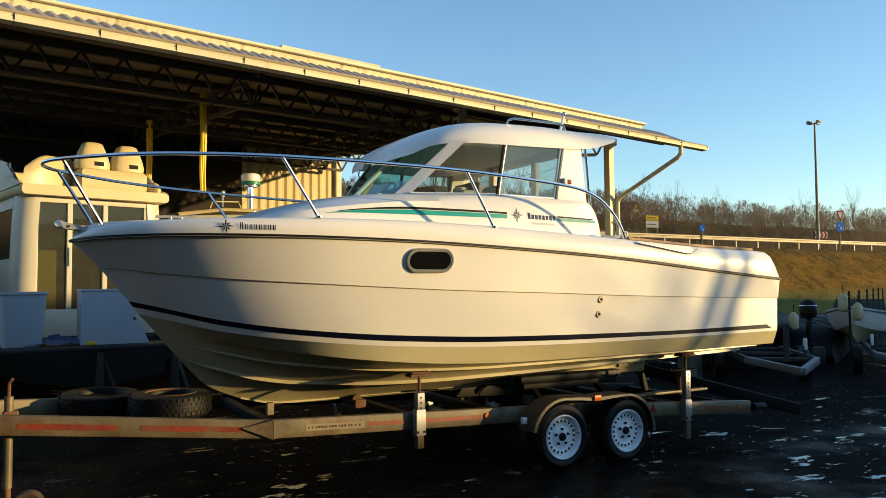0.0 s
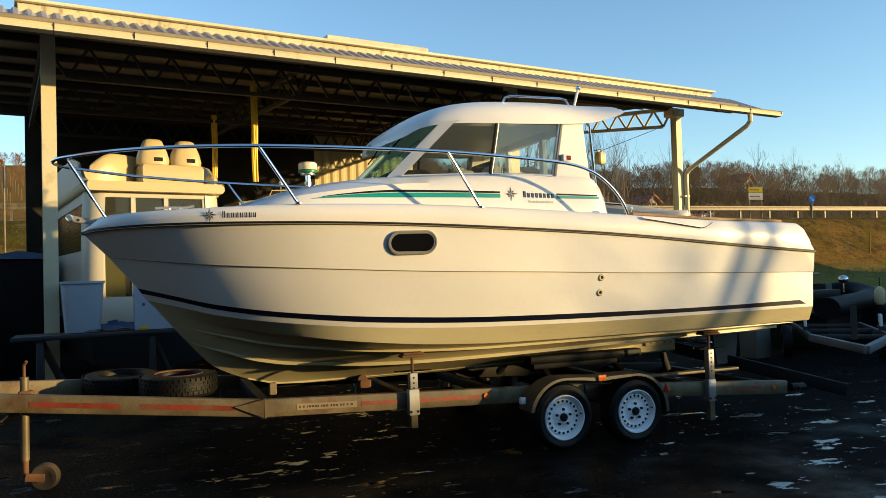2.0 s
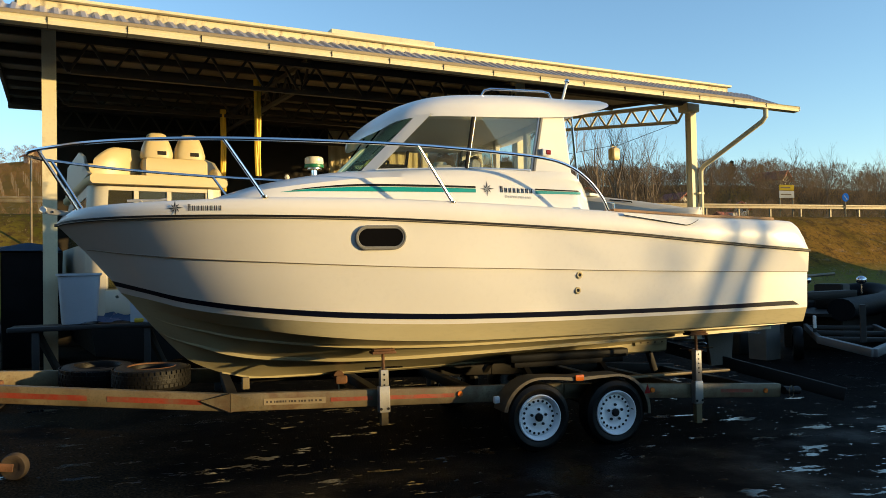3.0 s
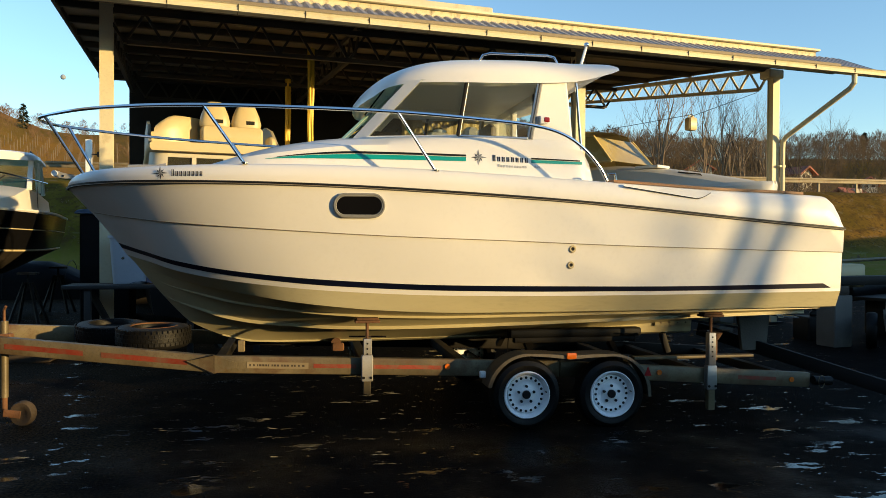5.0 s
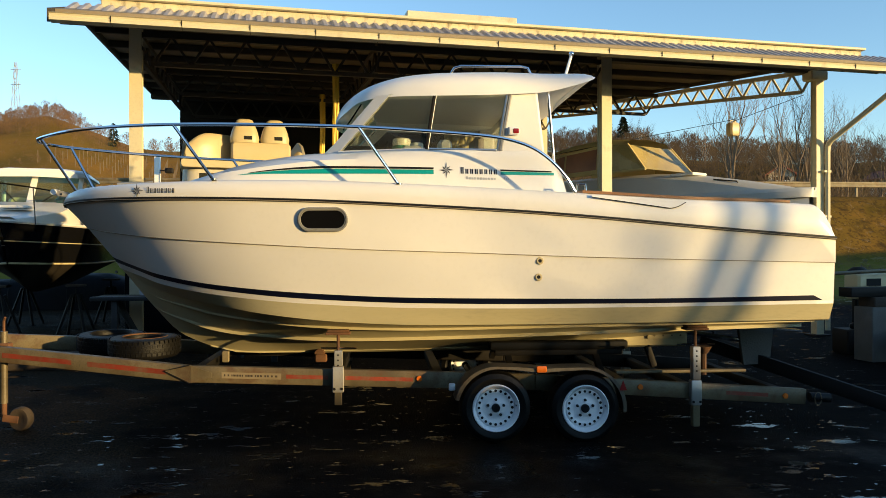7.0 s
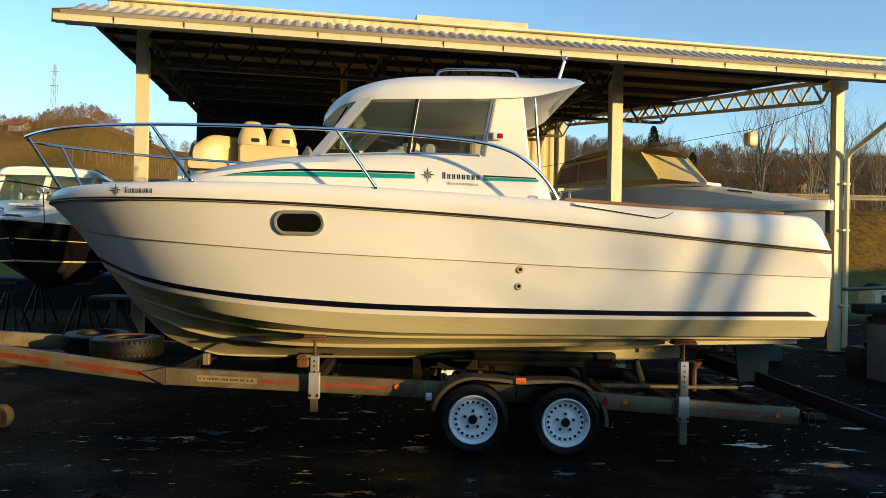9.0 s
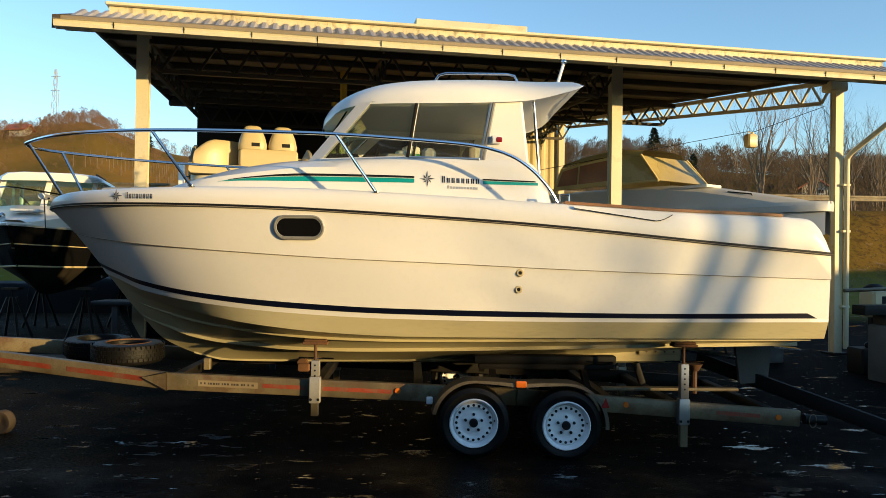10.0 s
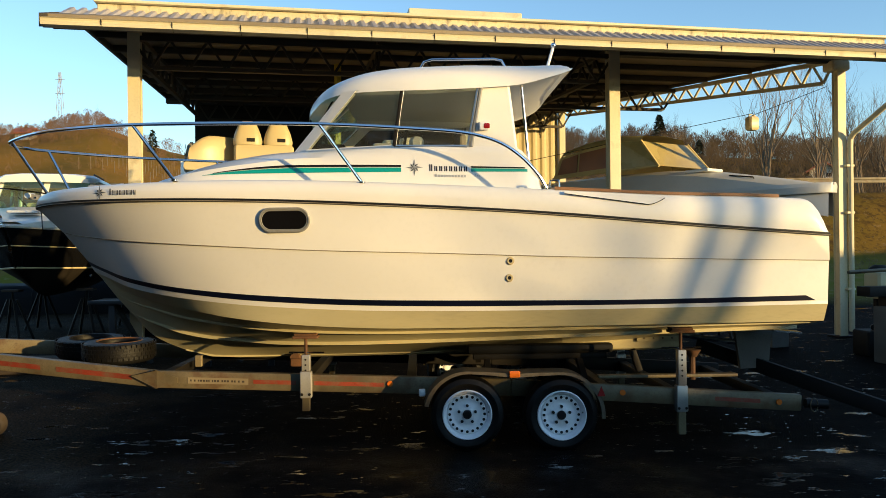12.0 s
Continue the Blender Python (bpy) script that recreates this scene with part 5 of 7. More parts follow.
part("keel_post", M().box((1.60, YC - 0.25, 0.555), (1.66, YC - 0.2, 0.655), 0.006), GALV, trl)
part("keel_roller", M().tube([(2.45, YC - 0.12, 0.60), (2.45, YC + 0.12, 0.60)], 0.045, 12), RUST, trl)
part("roller_bracket", M().box((2.41, YC - 0.15, 0.53), (2.52, YC - 0.10, 0.60), 0.01), RUST, trl)
part("channel_rail", M().box((5.05, YC - 0.70, 0.475), (6.22, YC - 0.62, 0.50), 0.004), GALV, trl)
# stay coloured dark to stand for shade
part("channel_stay", M().bar((5.42, YC - 0.60, 0.52), (5.36, YC - 0.60, 0.70), 0.05, 0.05, 0.004), DARKST, trl)
part("rusty_roller_stand", M().tube([(5.85, YC - 0.66, 0.45), (5.85, YC - 0.66, 0.66)], 0.025, 8), RUST, trl)
part("rusty_cup", M().tube([(5.85, YC - 0.66, 0.64), (5.85, YC - 0.66, 0.70)], 0.035, 10, True, 0.07), RUST, trl)
part("light_board", M().bar((6.30, YC + 0.45, 0.60), (7.45, YC - 0.91, 0.19), 0.05, 0.13, 0.006), DARKIN, trl, "dark tilted loading beam")
part("rear_roller", M().tube([(6.68, YC - 0.90, 0.285), (6.86, YC - 0.90, 0.275)], 0.04, 12), BLACKR, trl)
part("cable_loop", M().tube([(6.73 + 0.03 * math.cos(a), YC - 0.95, 0.28 + 0.055 * math.sin(a)) for a in np.linspace(0, 6.0, 14)], 0.004, 6), GALV, trl)
part("coupling", M().bar((-1.25, YC, 0.77), (-1.75, YC, 0.80), 0.24, 0.10, 0.01), RUST, trl)
# jockey wheel
jp = part("jockey_stand", M().tube([(-0.22, YC - 0.33, 0.24), (-0.22, YC - 0.33, 0.86)], 0.03, 12), GALV, trl, "rusty jockey stand with small wheel")
part("inner_tube", M().tube([(-0.22, YC - 0.33, 0.10), (-0.22, YC - 0.33, 0.26)], 0.023, 12), RUST, jp)
part("crank", M().tube([(-0.22, YC - 0.33, 0.86), (-0.22, YC - 0.33, 0.95), (-0.20, YC - 0.35, 0.98)], 0.011, 6), RUST, jp)
part("clamp", M().box((-0.26, YC - 0.37, 0.66), (-0.16, YC - 0.29, 0.76), 0.01), RUST, jp)
jw = Matrix.Translation((-0.09, YC - 0.30, 0.10)) @ Euler((radians(90), 0, radians(-15))).to_matrix().to_4x4()
part("jockey_wheel", M().lathe([(0.0, -0.03), (0.05, -0.034), (0.06, -0.04), (0.092, -0.04), (0.102, -0.02), (0.102, 0.02), (0.092, 0.04), (0.06, 0.04), (0.05, 0.034), (0.0, 0.03)], 28, jw), WOODB, jp)
part("fork", M().bar((-0.22, YC - 0.36, 0.12), (-0.09, YC - 0.36, 0.10), 0.012, 0.06, 0.003), RUST, jp)


# ---- loose tyres lying on the drawbar ----
def flat_tyre(x, y, z, tilt, label, rimmat):
    t = thing("spare_wheel", pose(x, y, z, tilt, 0, 20), label, "spare wheel", "spare wheels on the drawbar")
    I = Matrix.Identity(4)
    part("tyre", M().lathe([(0.17, 0.0), (0.22, -0.005), (0.285, 0.01), (0.305, 0.04), (0.308, 0.09), (0.305, 0.14), (0.285, 0.175), (0.22, 0.185), (0.18, 0.175), (0.17, 0.15), (0.17, 0.0)], 44, I), TYRE, t, "", True)
    part("rim", M().lathe([(0.20, 0.176), (0.192, 0.186), (0.184, 0.182), (0.176, 0.14), (0.15, 0.13), (0.10, 0.142), (0.05, 0.15), (0.0, 0.15)], 32, I), rimmat, t, "", True)
    blocks = M()
    for k in range(44):
        for r in range(4):
            a0, a1 = math.tau * (k + 0.5 * (r % 2)) / 44, math.tau * (k + 0.5 * (r % 2) + 0.72) / 44
            z0, z1 = 0.040 + r * 0.035, 0.066 + r * 0.035
            blocks.add([(0.311 * math.cos(a), 0.311 * math.sin(a), z) for a, z in ((a0, z0), (a1, z0), (a1, z1), (a0, z1))] + [(0.302 * math.cos(a), 0.302 * math.sin(a), z) for a, z in ((a0, z0), (a1, z0), (a1, z1), (a0, z1))], [(0, 1, 2, 3), (0, 4, 5, 1), (1, 5, 6, 2), (2, 6, 7, 3), (3, 7, 4, 0)])
    part("tread", blocks, TYRE, t, "", True, smooth=0)


flat_tyre(0.88, YC - 0.07, 0.595, 1.5, "worn black spare tyre on a rusty rim, lying flat", RUST)
flat_tyre(0.42, YC + 0.42, 0.575, 3, "black tyre lying flat behind another", DARKST)

# ---- other boats in and beside the shed ----
def simple_boat(name, m, L_, B, zs, zc, zk, hull_mat, deck_mat, label, stripe=None, bow_rake=0.9, flare=0.8, bottom=None, sheer=0.25):
    """A moored hull along local +x (bow at x = L_): sheer, chine and keel heights zs, zc, zk."""
    t = thing(name, m, label, "boat")
    n = 26
    sh, ch, ke = [], [], []
    for i in range(n):
        u = i / (n - 1)
        w = B / 2 * (1 - max(0, (u - 0.35) / 0.65) ** 2.4)
        sh.append((u * L_, w, zs + sheer * u * u))
        ch.append((u * (L_ - bow_rake * 0.55), w * flare * (1 - 0.25 * u ** 3), zc + 1.8 * sheer * max(0, u - 0.5) ** 2 * 2))
        ke.append((u * (L_ - bow_rake), 0, zk + max(0, (u - 0.6) / 0.4) ** 3 * (zc - zk) * 0.9))
    hm, bt = M(), M()
    for s in (-1, 1):
        hm.loft([[(a[0], s * a[1], a[2]), (0.5 * (a[0] + b[0]), s * (0.5 * (a[1] + b[1]) + 0.03), 0.5 * (a[2] + b[2])), (b[0], s * b[1], b[2])] for a, b in zip(sh, ch)], False)
        bt.loft([[(b[0], s * b[1], b[2]), (0.5 * (b[0] + k[0]), s * b[1] * 0.5, 0.52 * b[2] + 0.48 * k[2]), k] for b, k in zip(ch, ke)], False)
    hm.add([(0, -sh[0][1], sh[0][2]), (0, sh[0][1], sh[0][2]), (0, ch[0][1], ch[0][2]), (0, -ch[0][1], ch[0][2])], [(0, 1, 2, 3)])
    bt.add([(0, -ch[0][1], ch[0][2]), (0, ch[0][1], ch[0][2]), (0, 0, ke[0][2])], [(0, 1, 2)])
    hb = part("hull", hm, hull_mat, t, "", True, 45, True)
    part("hull_bottom", bt, bottom or ANTIFOUL, t, "", True, 45, True)
    dk = M()
    dk.loft([[(a[0], -a[1], a[2] + 0.012), (a[0], -a[1] * 0.5, a[2] + 0.05 * min(1, a[1] * 3)), (a[0], 0, a[2] + 0.065 * min(1, a[1] * 3)), (a[0], a[1] * 0.5, a[2] + 0.05 * min(1, a[1] * 3)), (a[0], a[1], a[2] + 0.012)] for a in sh], False)
    part("deck", dk, deck_mat, t, "", True, 45)
    for s in (-1, 1):
        part("gunwale", M().tube([(a[0], s * a[1], a[2]) for a in sh], 0.03, 6), deck_mat, t, "", True)
        if stripe:
            part("spray_rail", M().tube([(b[0], s * (b[1] + 0.01), b[2] + 0.02) for b in ch], 0.018, 6), stripe, hb, "", True)
            part("moulding_line", M().tube([(0.55 * a[0] + 0.45 * b[0], s * (0.55 * a[1] + 0.45 * b[1] + 0.028), 0.55 * a[2] + 0.45 * b[2]) for a, b in zip(sh, ch)], 0.009, 6), stripe, hb, "", True)
    return t


def boat_stand(x, y, h, label="dark steel boat stand under a hull"):
    t = thing("boat_stand", pose(x, y, 0), label, "boat stand", "boat stands")
    for dx, dy in ((-0.25, -0.25), (0.25, -0.25), (0.25, 0.25), (-0.25, 0.25)):
        part("leg", M().bar((dx, dy, 0), (dx * 0.2, dy * 0.2, h * 0.85), 0.04, 0.04), DARKST, t, "", True)
    part("screw", M().tube([(0, 0, h * 0.7), (0, 0, h)], 0.02, 8), DARKST, t, "", True)
    part("pad", M().box((-0.15, -0.1, h), (0.15, 0.1, h + 0.04), 0.01), WOODB, t, "", True)


# dark-hulled cruiser, bow towards the yard
bb = simple_boat("cabin_cruiser", pose(-4.27, 17.57, -0.28, 0, 0, -76.8) @ Matrix.Diagonal((1.06, 0.92, 1, 1)), 6.3, 2.5, 2.22, 1.55, 1.05, BLACKH, GEL, "black-hulled cabin cruiser with a white wheelhouse, on stands", GELCREAM, 1.0, 0.86, DARKWALL, 0.06)
part("cabin_base", M().loft([[(x, -w, z), (x, -w * 0.93, z + h), (x, -w * 0.5, z + h + 0.04), (x, w * 0.5, z + h + 0.04), (x, w * 0.93, z + h), (x, w, z)] for x, w, z, h in ((1.0, 1.0, 2.05, 0.5), (3.0, 0.98, 2.12, 0.5), (4.3, 0.90, 2.20, 0.44), (4.9, 0.75, 2.24, 0.24), (5.6, 0.5, 2.26, 0.12), (6.0, 0.2, 2.28, 0.03))], False), GEL, bb, "", True, 40)
for s in (-1, 1):
    part("front_pillar", M().bar((4.20, s * 0.86, 2.64), (3.66, s * 0.84, 3.20), 0.09, 0.07, 0.01), GEL, bb, "", True)
    part("mid_pillar", M().bar((2.9, s * 0.92, 2.64), (2.9, s * 0.88, 3.22), 0.09, 0.05, 0.01), GEL, bb, "", True)
    part("rear_pillar", M().bar((2.3, s * 0.93, 2.62), (2.4, s * 0.88, 3.24), 0.08, 0.05, 0.01), GEL, bb, "", True)
    part("side_window", M().slab([(2.35, s * 0.91, 2.66), (4.15, s * 0.85, 2.66), (3.66, s * 0.83, 3.2), (2.4, s * 0.87, 3.2)], (0, 0.006, 0)), GREENGLASS, bb, "", True)
    part("windscreen", M().slab([(4.24, s * 0.05, 2.64), (4.20, s * 0.83, 2.64), (3.66, s * 0.81, 3.20), (3.70, s * 0.05, 3.20)], (0.006, 0, 0.004)), GREENGLASS, bb, "green-tinted screen", True)
    part("wiper", M().tube([(4.26, s * 0.2, 2.66), (4.05, s * 0.45, 2.88)], 0.01, 5), BLACKR, bb, "", True)
part("centre_bar", M().bar((4.24, 0, 2.64), (3.70, 0, 3.20), 0.12, 0.05, 0.015), GEL, bb, "", True)
part("rear_bulkhead", M().box((2.2, -0.85, 2.5), (2.25, 0.85, 2.75), 0.01), GELCREAM, bb, "", True)
part("helm_seat", M().box((2.7, 0.2, 2.5), (2.9, 0.7, 2.9), 0.06), SIGNG, bb, "green seat back", True)
part("helm_seat", M().box((2.7, -0.7, 2.5), (2.9, -0.2, 2.85), 0.06), GELCREAM, bb, "", True)
rows = []
for k in range(18):
    f = k / 17
    x = 2.1 + 1.85 * f
    w = 0.98 * (1 - max(0, (f - 0.72) / 0.28) ** 2 * 0.16)
    z = 3.24 - 0.05 * max(0, (f - 0.7) / 0.3) ** 2
    rows.append([(x, -w, z - 0.04), (x, -w * 0.97, z + 0.03), (x, -w * 0.85, z + 0.09), (x, -w * 0.5, z + 0.12), (x, w * 0.5, z + 0.12), (x, w * 0.85, z + 0.09), (x, w * 0.97, z + 0.03), (x, w, z - 0.04), (x, 0, z - 0.02)])
part("wheelhouse_roof", M().loft(rows, True, True), GEL, bb, "", True, 50)
part("roof_grab_rail", M().tube([(3.4, 0.8, 3.33), (3.35, 0.8, 3.37), (2.4, 0.8, 3.37), (2.35, 0.8, 3.33)], 0.014, 6), BLACKR, bb, "", True)
pul = []
for k in range(17):
    a = -1 + 2 * k / 16
    pul.append((6.35 - 2.9 * abs(a) ** 1.7, 1.10 * a, 2.84 - 0.05 * abs(a)))
part("pulpit_rail", M().tube(pul, 0.013, 6), STEEL, bb, "", True)
for k in (1, 5, 11, 15):
    part("stanchion", M().tube([pul[k], (pul[k][0] - 0.1, pul[k][1] * 1.02, 2.24)], 0.011, 6), STEEL, bb, "", True)
part("searchlight", M().ball((5.75, -0.25, 2.42), 0.055, 12, 8), STEEL, bb, "", True)
part("deck_hatch", M().box((4.95, -0.25, 2.52), (5.4, 0.25, 2.56), 0.015), WHITEP, bb, "", True)
for (x, y) in ((-3.6, 12.9), (-2.4, 13.1), (-4.3, 15.4), (-2.7, 15.7)):
    boat_stand(x, y, 0.9)

# flybridge cruiser seen from astern
FB = pose(0.80, 11.78, -0.19, 0, 0, 12) @ Matrix.Diagonal((0.89, 1, 1, 1))
fb = thing("flybridge_cruiser", FB, "white flybridge cruiser seen from astern, cream covers on its helm seats", "boat")


def corner(s, z, k):
    """Rounded quarter of the deckhouse at height z."""
    return [(s * (1.16 - 0.30 + 0.30 * math.sin(a) - k), 0.30 - 0.30 * math.cos(a), z) for a in np.linspace(0, math.pi / 2, 8)] + [(s * (1.10 - k), 0.36, z), (s * 0.84, 0.06, z)]


for s in (-1, 1):
    part("corner_column", M().loft([corner(s, z, k) for z, k in ((1.12, 0), (1.9, 0.0), (2.6, 0.02), (3.06, 0.05))], True, True), GELDIM, fb, "", True, 40)
    part("side_wall", M().slab([(s * 1.14, 0.37, 1.12), (s * 1.12, 0.37, 2.2), (s * 1.14, 4.5, 2.2), (s * 1.16, 4.6, 1.12)], (-s * 0.05, 0, 0)), GELDIM, fb, "", True)
    part("side_head", M().slab([(s * 1.11, 0.37, 2.90), (s * 1.10, 0.37, 3.06), (s * 1.07, 3.8, 3.06), (s * 1.08, 4.0, 2.9)], (-s * 0.05, 0, 0)), GELDIM, fb, "", True)
    part("side_window", M().slab([(s * 1.11, 0.42, 2.21), (s * 1.10, 0.42, 2.89), (s * 1.07, 3.6, 2.89), (s * 1.08, 4.0, 2.21)], (-s * 0.006, 0, 0)), BLACKH, fb, "dark side pane", True)
for a, b in ((-0.84, -0.42), (-0.34, 0.12), (0.19, 0.78)):
    part("saloon_door", M().box((a, 0.05, 1.52), (b, 0.058, 2.98)), DOORGLASS, fb, "olive-tinted glazed sliding door", True)
for x, w in ((-0.86, 0.03), (-0.38, 0.04), (0.155, 0.04), (0.82, 0.05)):
    part("door_stile", M().box((x - w, 0.02, 1.50), (x + w, 0.075, 3.03), 0.008), GELDIM, fb, "", True)
part("door_handle", M().box((-0.40, -0.01, 2.10), (-0.37, 0.018, 2.36), 0.006), GREYTXT, fb, "", True)
part("door_sill", M().box((-0.9, 0.0, 1.12), (0.9, 0.09, 1.50), 0.02), GELDIM, fb, "", True)
part("door_head", M().box((-0.9, 0.01, 2.98), (0.9, 0.08, 3.07), 0.01), GELDIM, fb, "", True)
part("saloon_back", M().box((-1.0, 3.2, 1.2), (1.0, 3.25, 3.05)), FABRIC, fb, "", True)
part("saloon_floor", M().box((-1.05, 0.1, 1.15), (1.05, 3.2, 1.2)), TEAK, fb, "", True)
part("saloon_locker", M().box((-0.84, 0.5, 1.2), (-0.42, 0.9, 2.34), 0.03), LINER, fb, "", True)
part("saloon_bench", M().box((0.1, 0.9, 1.2), (0.95, 2.6, 1.75), 0.05), CANVAS, fb, "", True)
rows = []
for k in range(9):
    f = k / 8
    y = -0.16 + 4.2 * f
    w = 1.13 - 0.05 * (1 - min(1, f * 6)) ** 2
    rows.append([(-w, y, 3.06), (-w - 0.035, y, 3.10), (-w - 0.03, y, 3.17), (-w + 0.03, y, 3.20), (w - 0.03, y, 3.20), (w + 0.03, y, 3.17), (w + 0.035, y, 3.10), (w, y, 3.06)])
part("flybridge_deck", M().loft(rows, True, True), GELCREAM, fb, "", True, 50)
# raised sides that sweep up from the aft edge, and the rounded seat back inside
for s in (-1, 1):
    prof = [(-0.12, 3.20), (0.15, 3.27), (0.4, 3.40), (0.7, 3.56), (1.3, 3.70), (3.4, 3.70), (3.9, 3.20)]
    part("flybridge_coaming", M().slab([(s * 1.13, y, z) for y, z in prof], (-s * 0.05, 0, 0)), GELDIM, fb, "", True, 30)
bk = []
for z, r in ((3.20, 0.0), (3.40, -0.02), (3.56, 0.01), (3.63, 0.05), (3.655, 0.10), (3.64, 0.15)):
    bk.append([(-1.04 + r * 0.6 + 1.05 * math.sin(a), 0.05 + r + 1.0 * (1 - math.cos(a)), 3.20 + (z - 3.20) * (0.55 + 0.45 * math.sin(min(1.0, 0.1 + a / 0.32) * math.pi / 2))) for a in np.linspace(0.0, 1.5, 18)])
part("seat_back_shell", M().loft(bk, False), GELCREAM, fb, "cream curved bench back", True, 50)
part("coaming_front", M().loft([[(-1.08, y, z), (-0.6, y + 0.05, z + 0.03), (0, y + 0.1, z + 0.03), (0.6, y + 0.05, z + 0.03), (1.08, y, z)] for y, z in ((2.6, 3.2), (2.7, 3.70), (2.78, 3.72), (2.8, 3.2))], False), GELCREAM, fb, "", True, 40)
part("seat_box", M().box((-0.26, 0.0, 3.20), (0.82, 0.42, 3.50), 0.04), GELCREAM, fb, "", True)
for x in (-0.01, 0.54):
    rows = []
    for k, z in enumerate((3.504, 3.57, 3.70, 3.81, 3.88, 3.905)):
        w = (0.255, 0.27, 0.235, 0.185, 0.15, 0.10)[k]
        d = (0.17, 0.18, 0.16, 0.13, 0.11, 0.06)[k]
        rows.append([(x + w * math.copysign(abs(math.cos(a)) ** 0.6, math.cos(a)), 0.20 + d * math.copysign(abs(math.sin(a)) ** 0.6, math.sin(a)), z) for a in np.linspace(0, math.tau, 20, endpoint=False)])
    st_ = part("helm_seat", M().loft(rows, True, True), GELCREAM, fb, "cream covered helm seat", True, 50)
    part("vent_slot", M().box((x - 0.02, 0.015, 3.55), (x + 0.13, 0.03, 3.61), 0.006), DARKIN, st_, "", True)
part("side_bolster", M().ball((0.98, 0.16, 3.26), 0.12, 12, 8, (0.9, 1.6, 1.1)), GELCREAM, fb, "", True)
part("name_panel", M().slab([(-1.136, 0.25, 3.33), (-1.136, 0.75, 3.34), (-1.136, 0.75, 3.39), (-1.136, 0.25, 3.38)], (-0.004, 0, 0)), GREYTXT, fb, "", True)
part("emblem", M().disc((-1.132, 0.45, 3.50), (-1, 0, 0), 0.045, 12, 0.004), GREYTXT, fb, "", True)
# lower hull blackened: the deep shade below the platform put into its colour
part("lower_hull", M().loft([[(-1.15, -0.2, 1.10), (-1.05, -0.2, 0.55), (0, -0.2, 0.4), (1.05, -0.2, 0.55), (1.15, -0.2, 1.10)], [(-1.2, 3, 1.15), (-1.1, 3, 0.55), (0, 3, 0.35), (1.1, 3, 0.55), (1.2, 3, 1.15)], [(-0.6, 6, 1.4), (-0.4, 6, 0.8), (0, 6, 0.6), (0.4, 6, 0.8), (0.6, 6, 1.4)], [(0, 7, 1.6), (0, 7, 1.4), (0, 7, 1.2), (0, 7, 1.4), (0, 7, 1.6)]], True, True), BLACKR, fb, "", True, 40)

# work platform with white lockers behind the bow
bench = thing("work_platform", pose(0.44, 9.75, 0, 0, 0, 3), "long dark timber platform on steel trestles", "platform")
part("deck_board", M().box((-1.3, -0.12, 0.87), (1.35, 0.02, 0.925), 0.01), TRESTLE, bench, "", True)
part("deck_board", M().box((-1.3, 0.04, 0.87), (1.35, 0.5, 0.92), 0.01), WOODB, bench, "", True)
for x in (-1.0, 0.25, 1.1):
    part("trestle_leg", M().box((x - 0.04, -0.08, 0), (x + 0.04, 0.0, 0.87), 0.006), TRESTLE, bench, "", True)
    part("trestle_leg", M().bar((x, 0.1, 0.85), (x + 0.35, 0.45, 0.0), 0.07, 0.07, 0.006), TRESTLE, bench, "", True)


def locker(x, w, skew, label):
    t = thing("locker", pose(x, 9.82, 0.927, 0, 0, 3), label, "locker", "white lockers on the platform")
    pts = [(0, 0, 0), (w + skew, 0, 0), (w, 0, 0.63), (0, 0, 0.63)]
    part("body", M().slab(pts, (0, 0.4, 0)), LOCKERP, t, "", True)
    part("lid", M().box((-0.012, -0.012, 0.632), (w + 0.012, 0.412, 0.66), 0.008), LOCKERP, t, "", True)


bin_ = thing("storage_bin", pose(-0.12, 10.02, 0.927, 0, 0, 6), "tall open white plastic bin with a rounded front", "bin")


def bin_ring(w, d, z):
    return [(w * math.copysign(abs(math.cos(a)) ** 0.35, math.cos(a)), d * math.copysign(abs(math.sin(a)) ** 0.45, math.sin(a)), z) for a in np.linspace(0, math.tau, 28, endpoint=False)]


part("shell", M().loft([bin_ring(0.20, 0.16, 0.0), bin_ring(0.205, 0.17, 0.03), bin_ring(0.245, 0.21, 0.60), bin_ring(0.265, 0.23, 0.605), bin_ring(0.265, 0.23, 0.635), bin_ring(0.235, 0.20, 0.635), bin_ring(0.20, 0.165, 0.05)], True, True), LOCKERP, bin_, "", True, 45)
part("inner_floor", M().slab(bin_ring(0.195, 0.16, 0.052), (0, 0, 0.01)), DARKIN, bin_, "", True)
locker(0.49, 0.49, 0.28, "white plastic locker with a sloped end")
solo("folded_tarp", M().loft([[(-0.09 + 0.62 * i / 9 + 0.02 * math.sin(i * 3 + j), 9.85 + 0.3 * j / 5, 0.928 + 0.10 * abs(math.sin(i * 0.7 + j * 0.9)) * (0.3 + j / 5)) for i in range(10)] for j in range(6)], False), BLUEC, "crumpled dark tarpaulin lying on the platform", "tarpaulin")
solo("hand_tool", M().box((0.54, 9.72, 0.93), (0.65, 9.78, 0.98), 0.012), YELLOW, "small yellow hand tool on the platform", "tool")

# boat deeper in the shed, with a radar on its roof
rb = simple_boat("motor_cruiser", pose(4.28, 14.1, -0.24, 0, 0, 188), 2.9, 1.9, 2.5, 1.6, 1.1, GREYDECK, GEL, "pale motor cruiser with a radar, stored in the shed", None, 0.5)
part("cabin_roof", M().loft([[(0.25, y, 3.16 + dz), (1.5, y, 3.14 + dz), (2.3, y, 3.02 + dz)] for y, dz in ((-0.95, 0), (-0.9, 0.06), (0, 0.1), (0.9, 0.06), (0.95, 0))], False), GELCREAM, rb, "", True, 50)
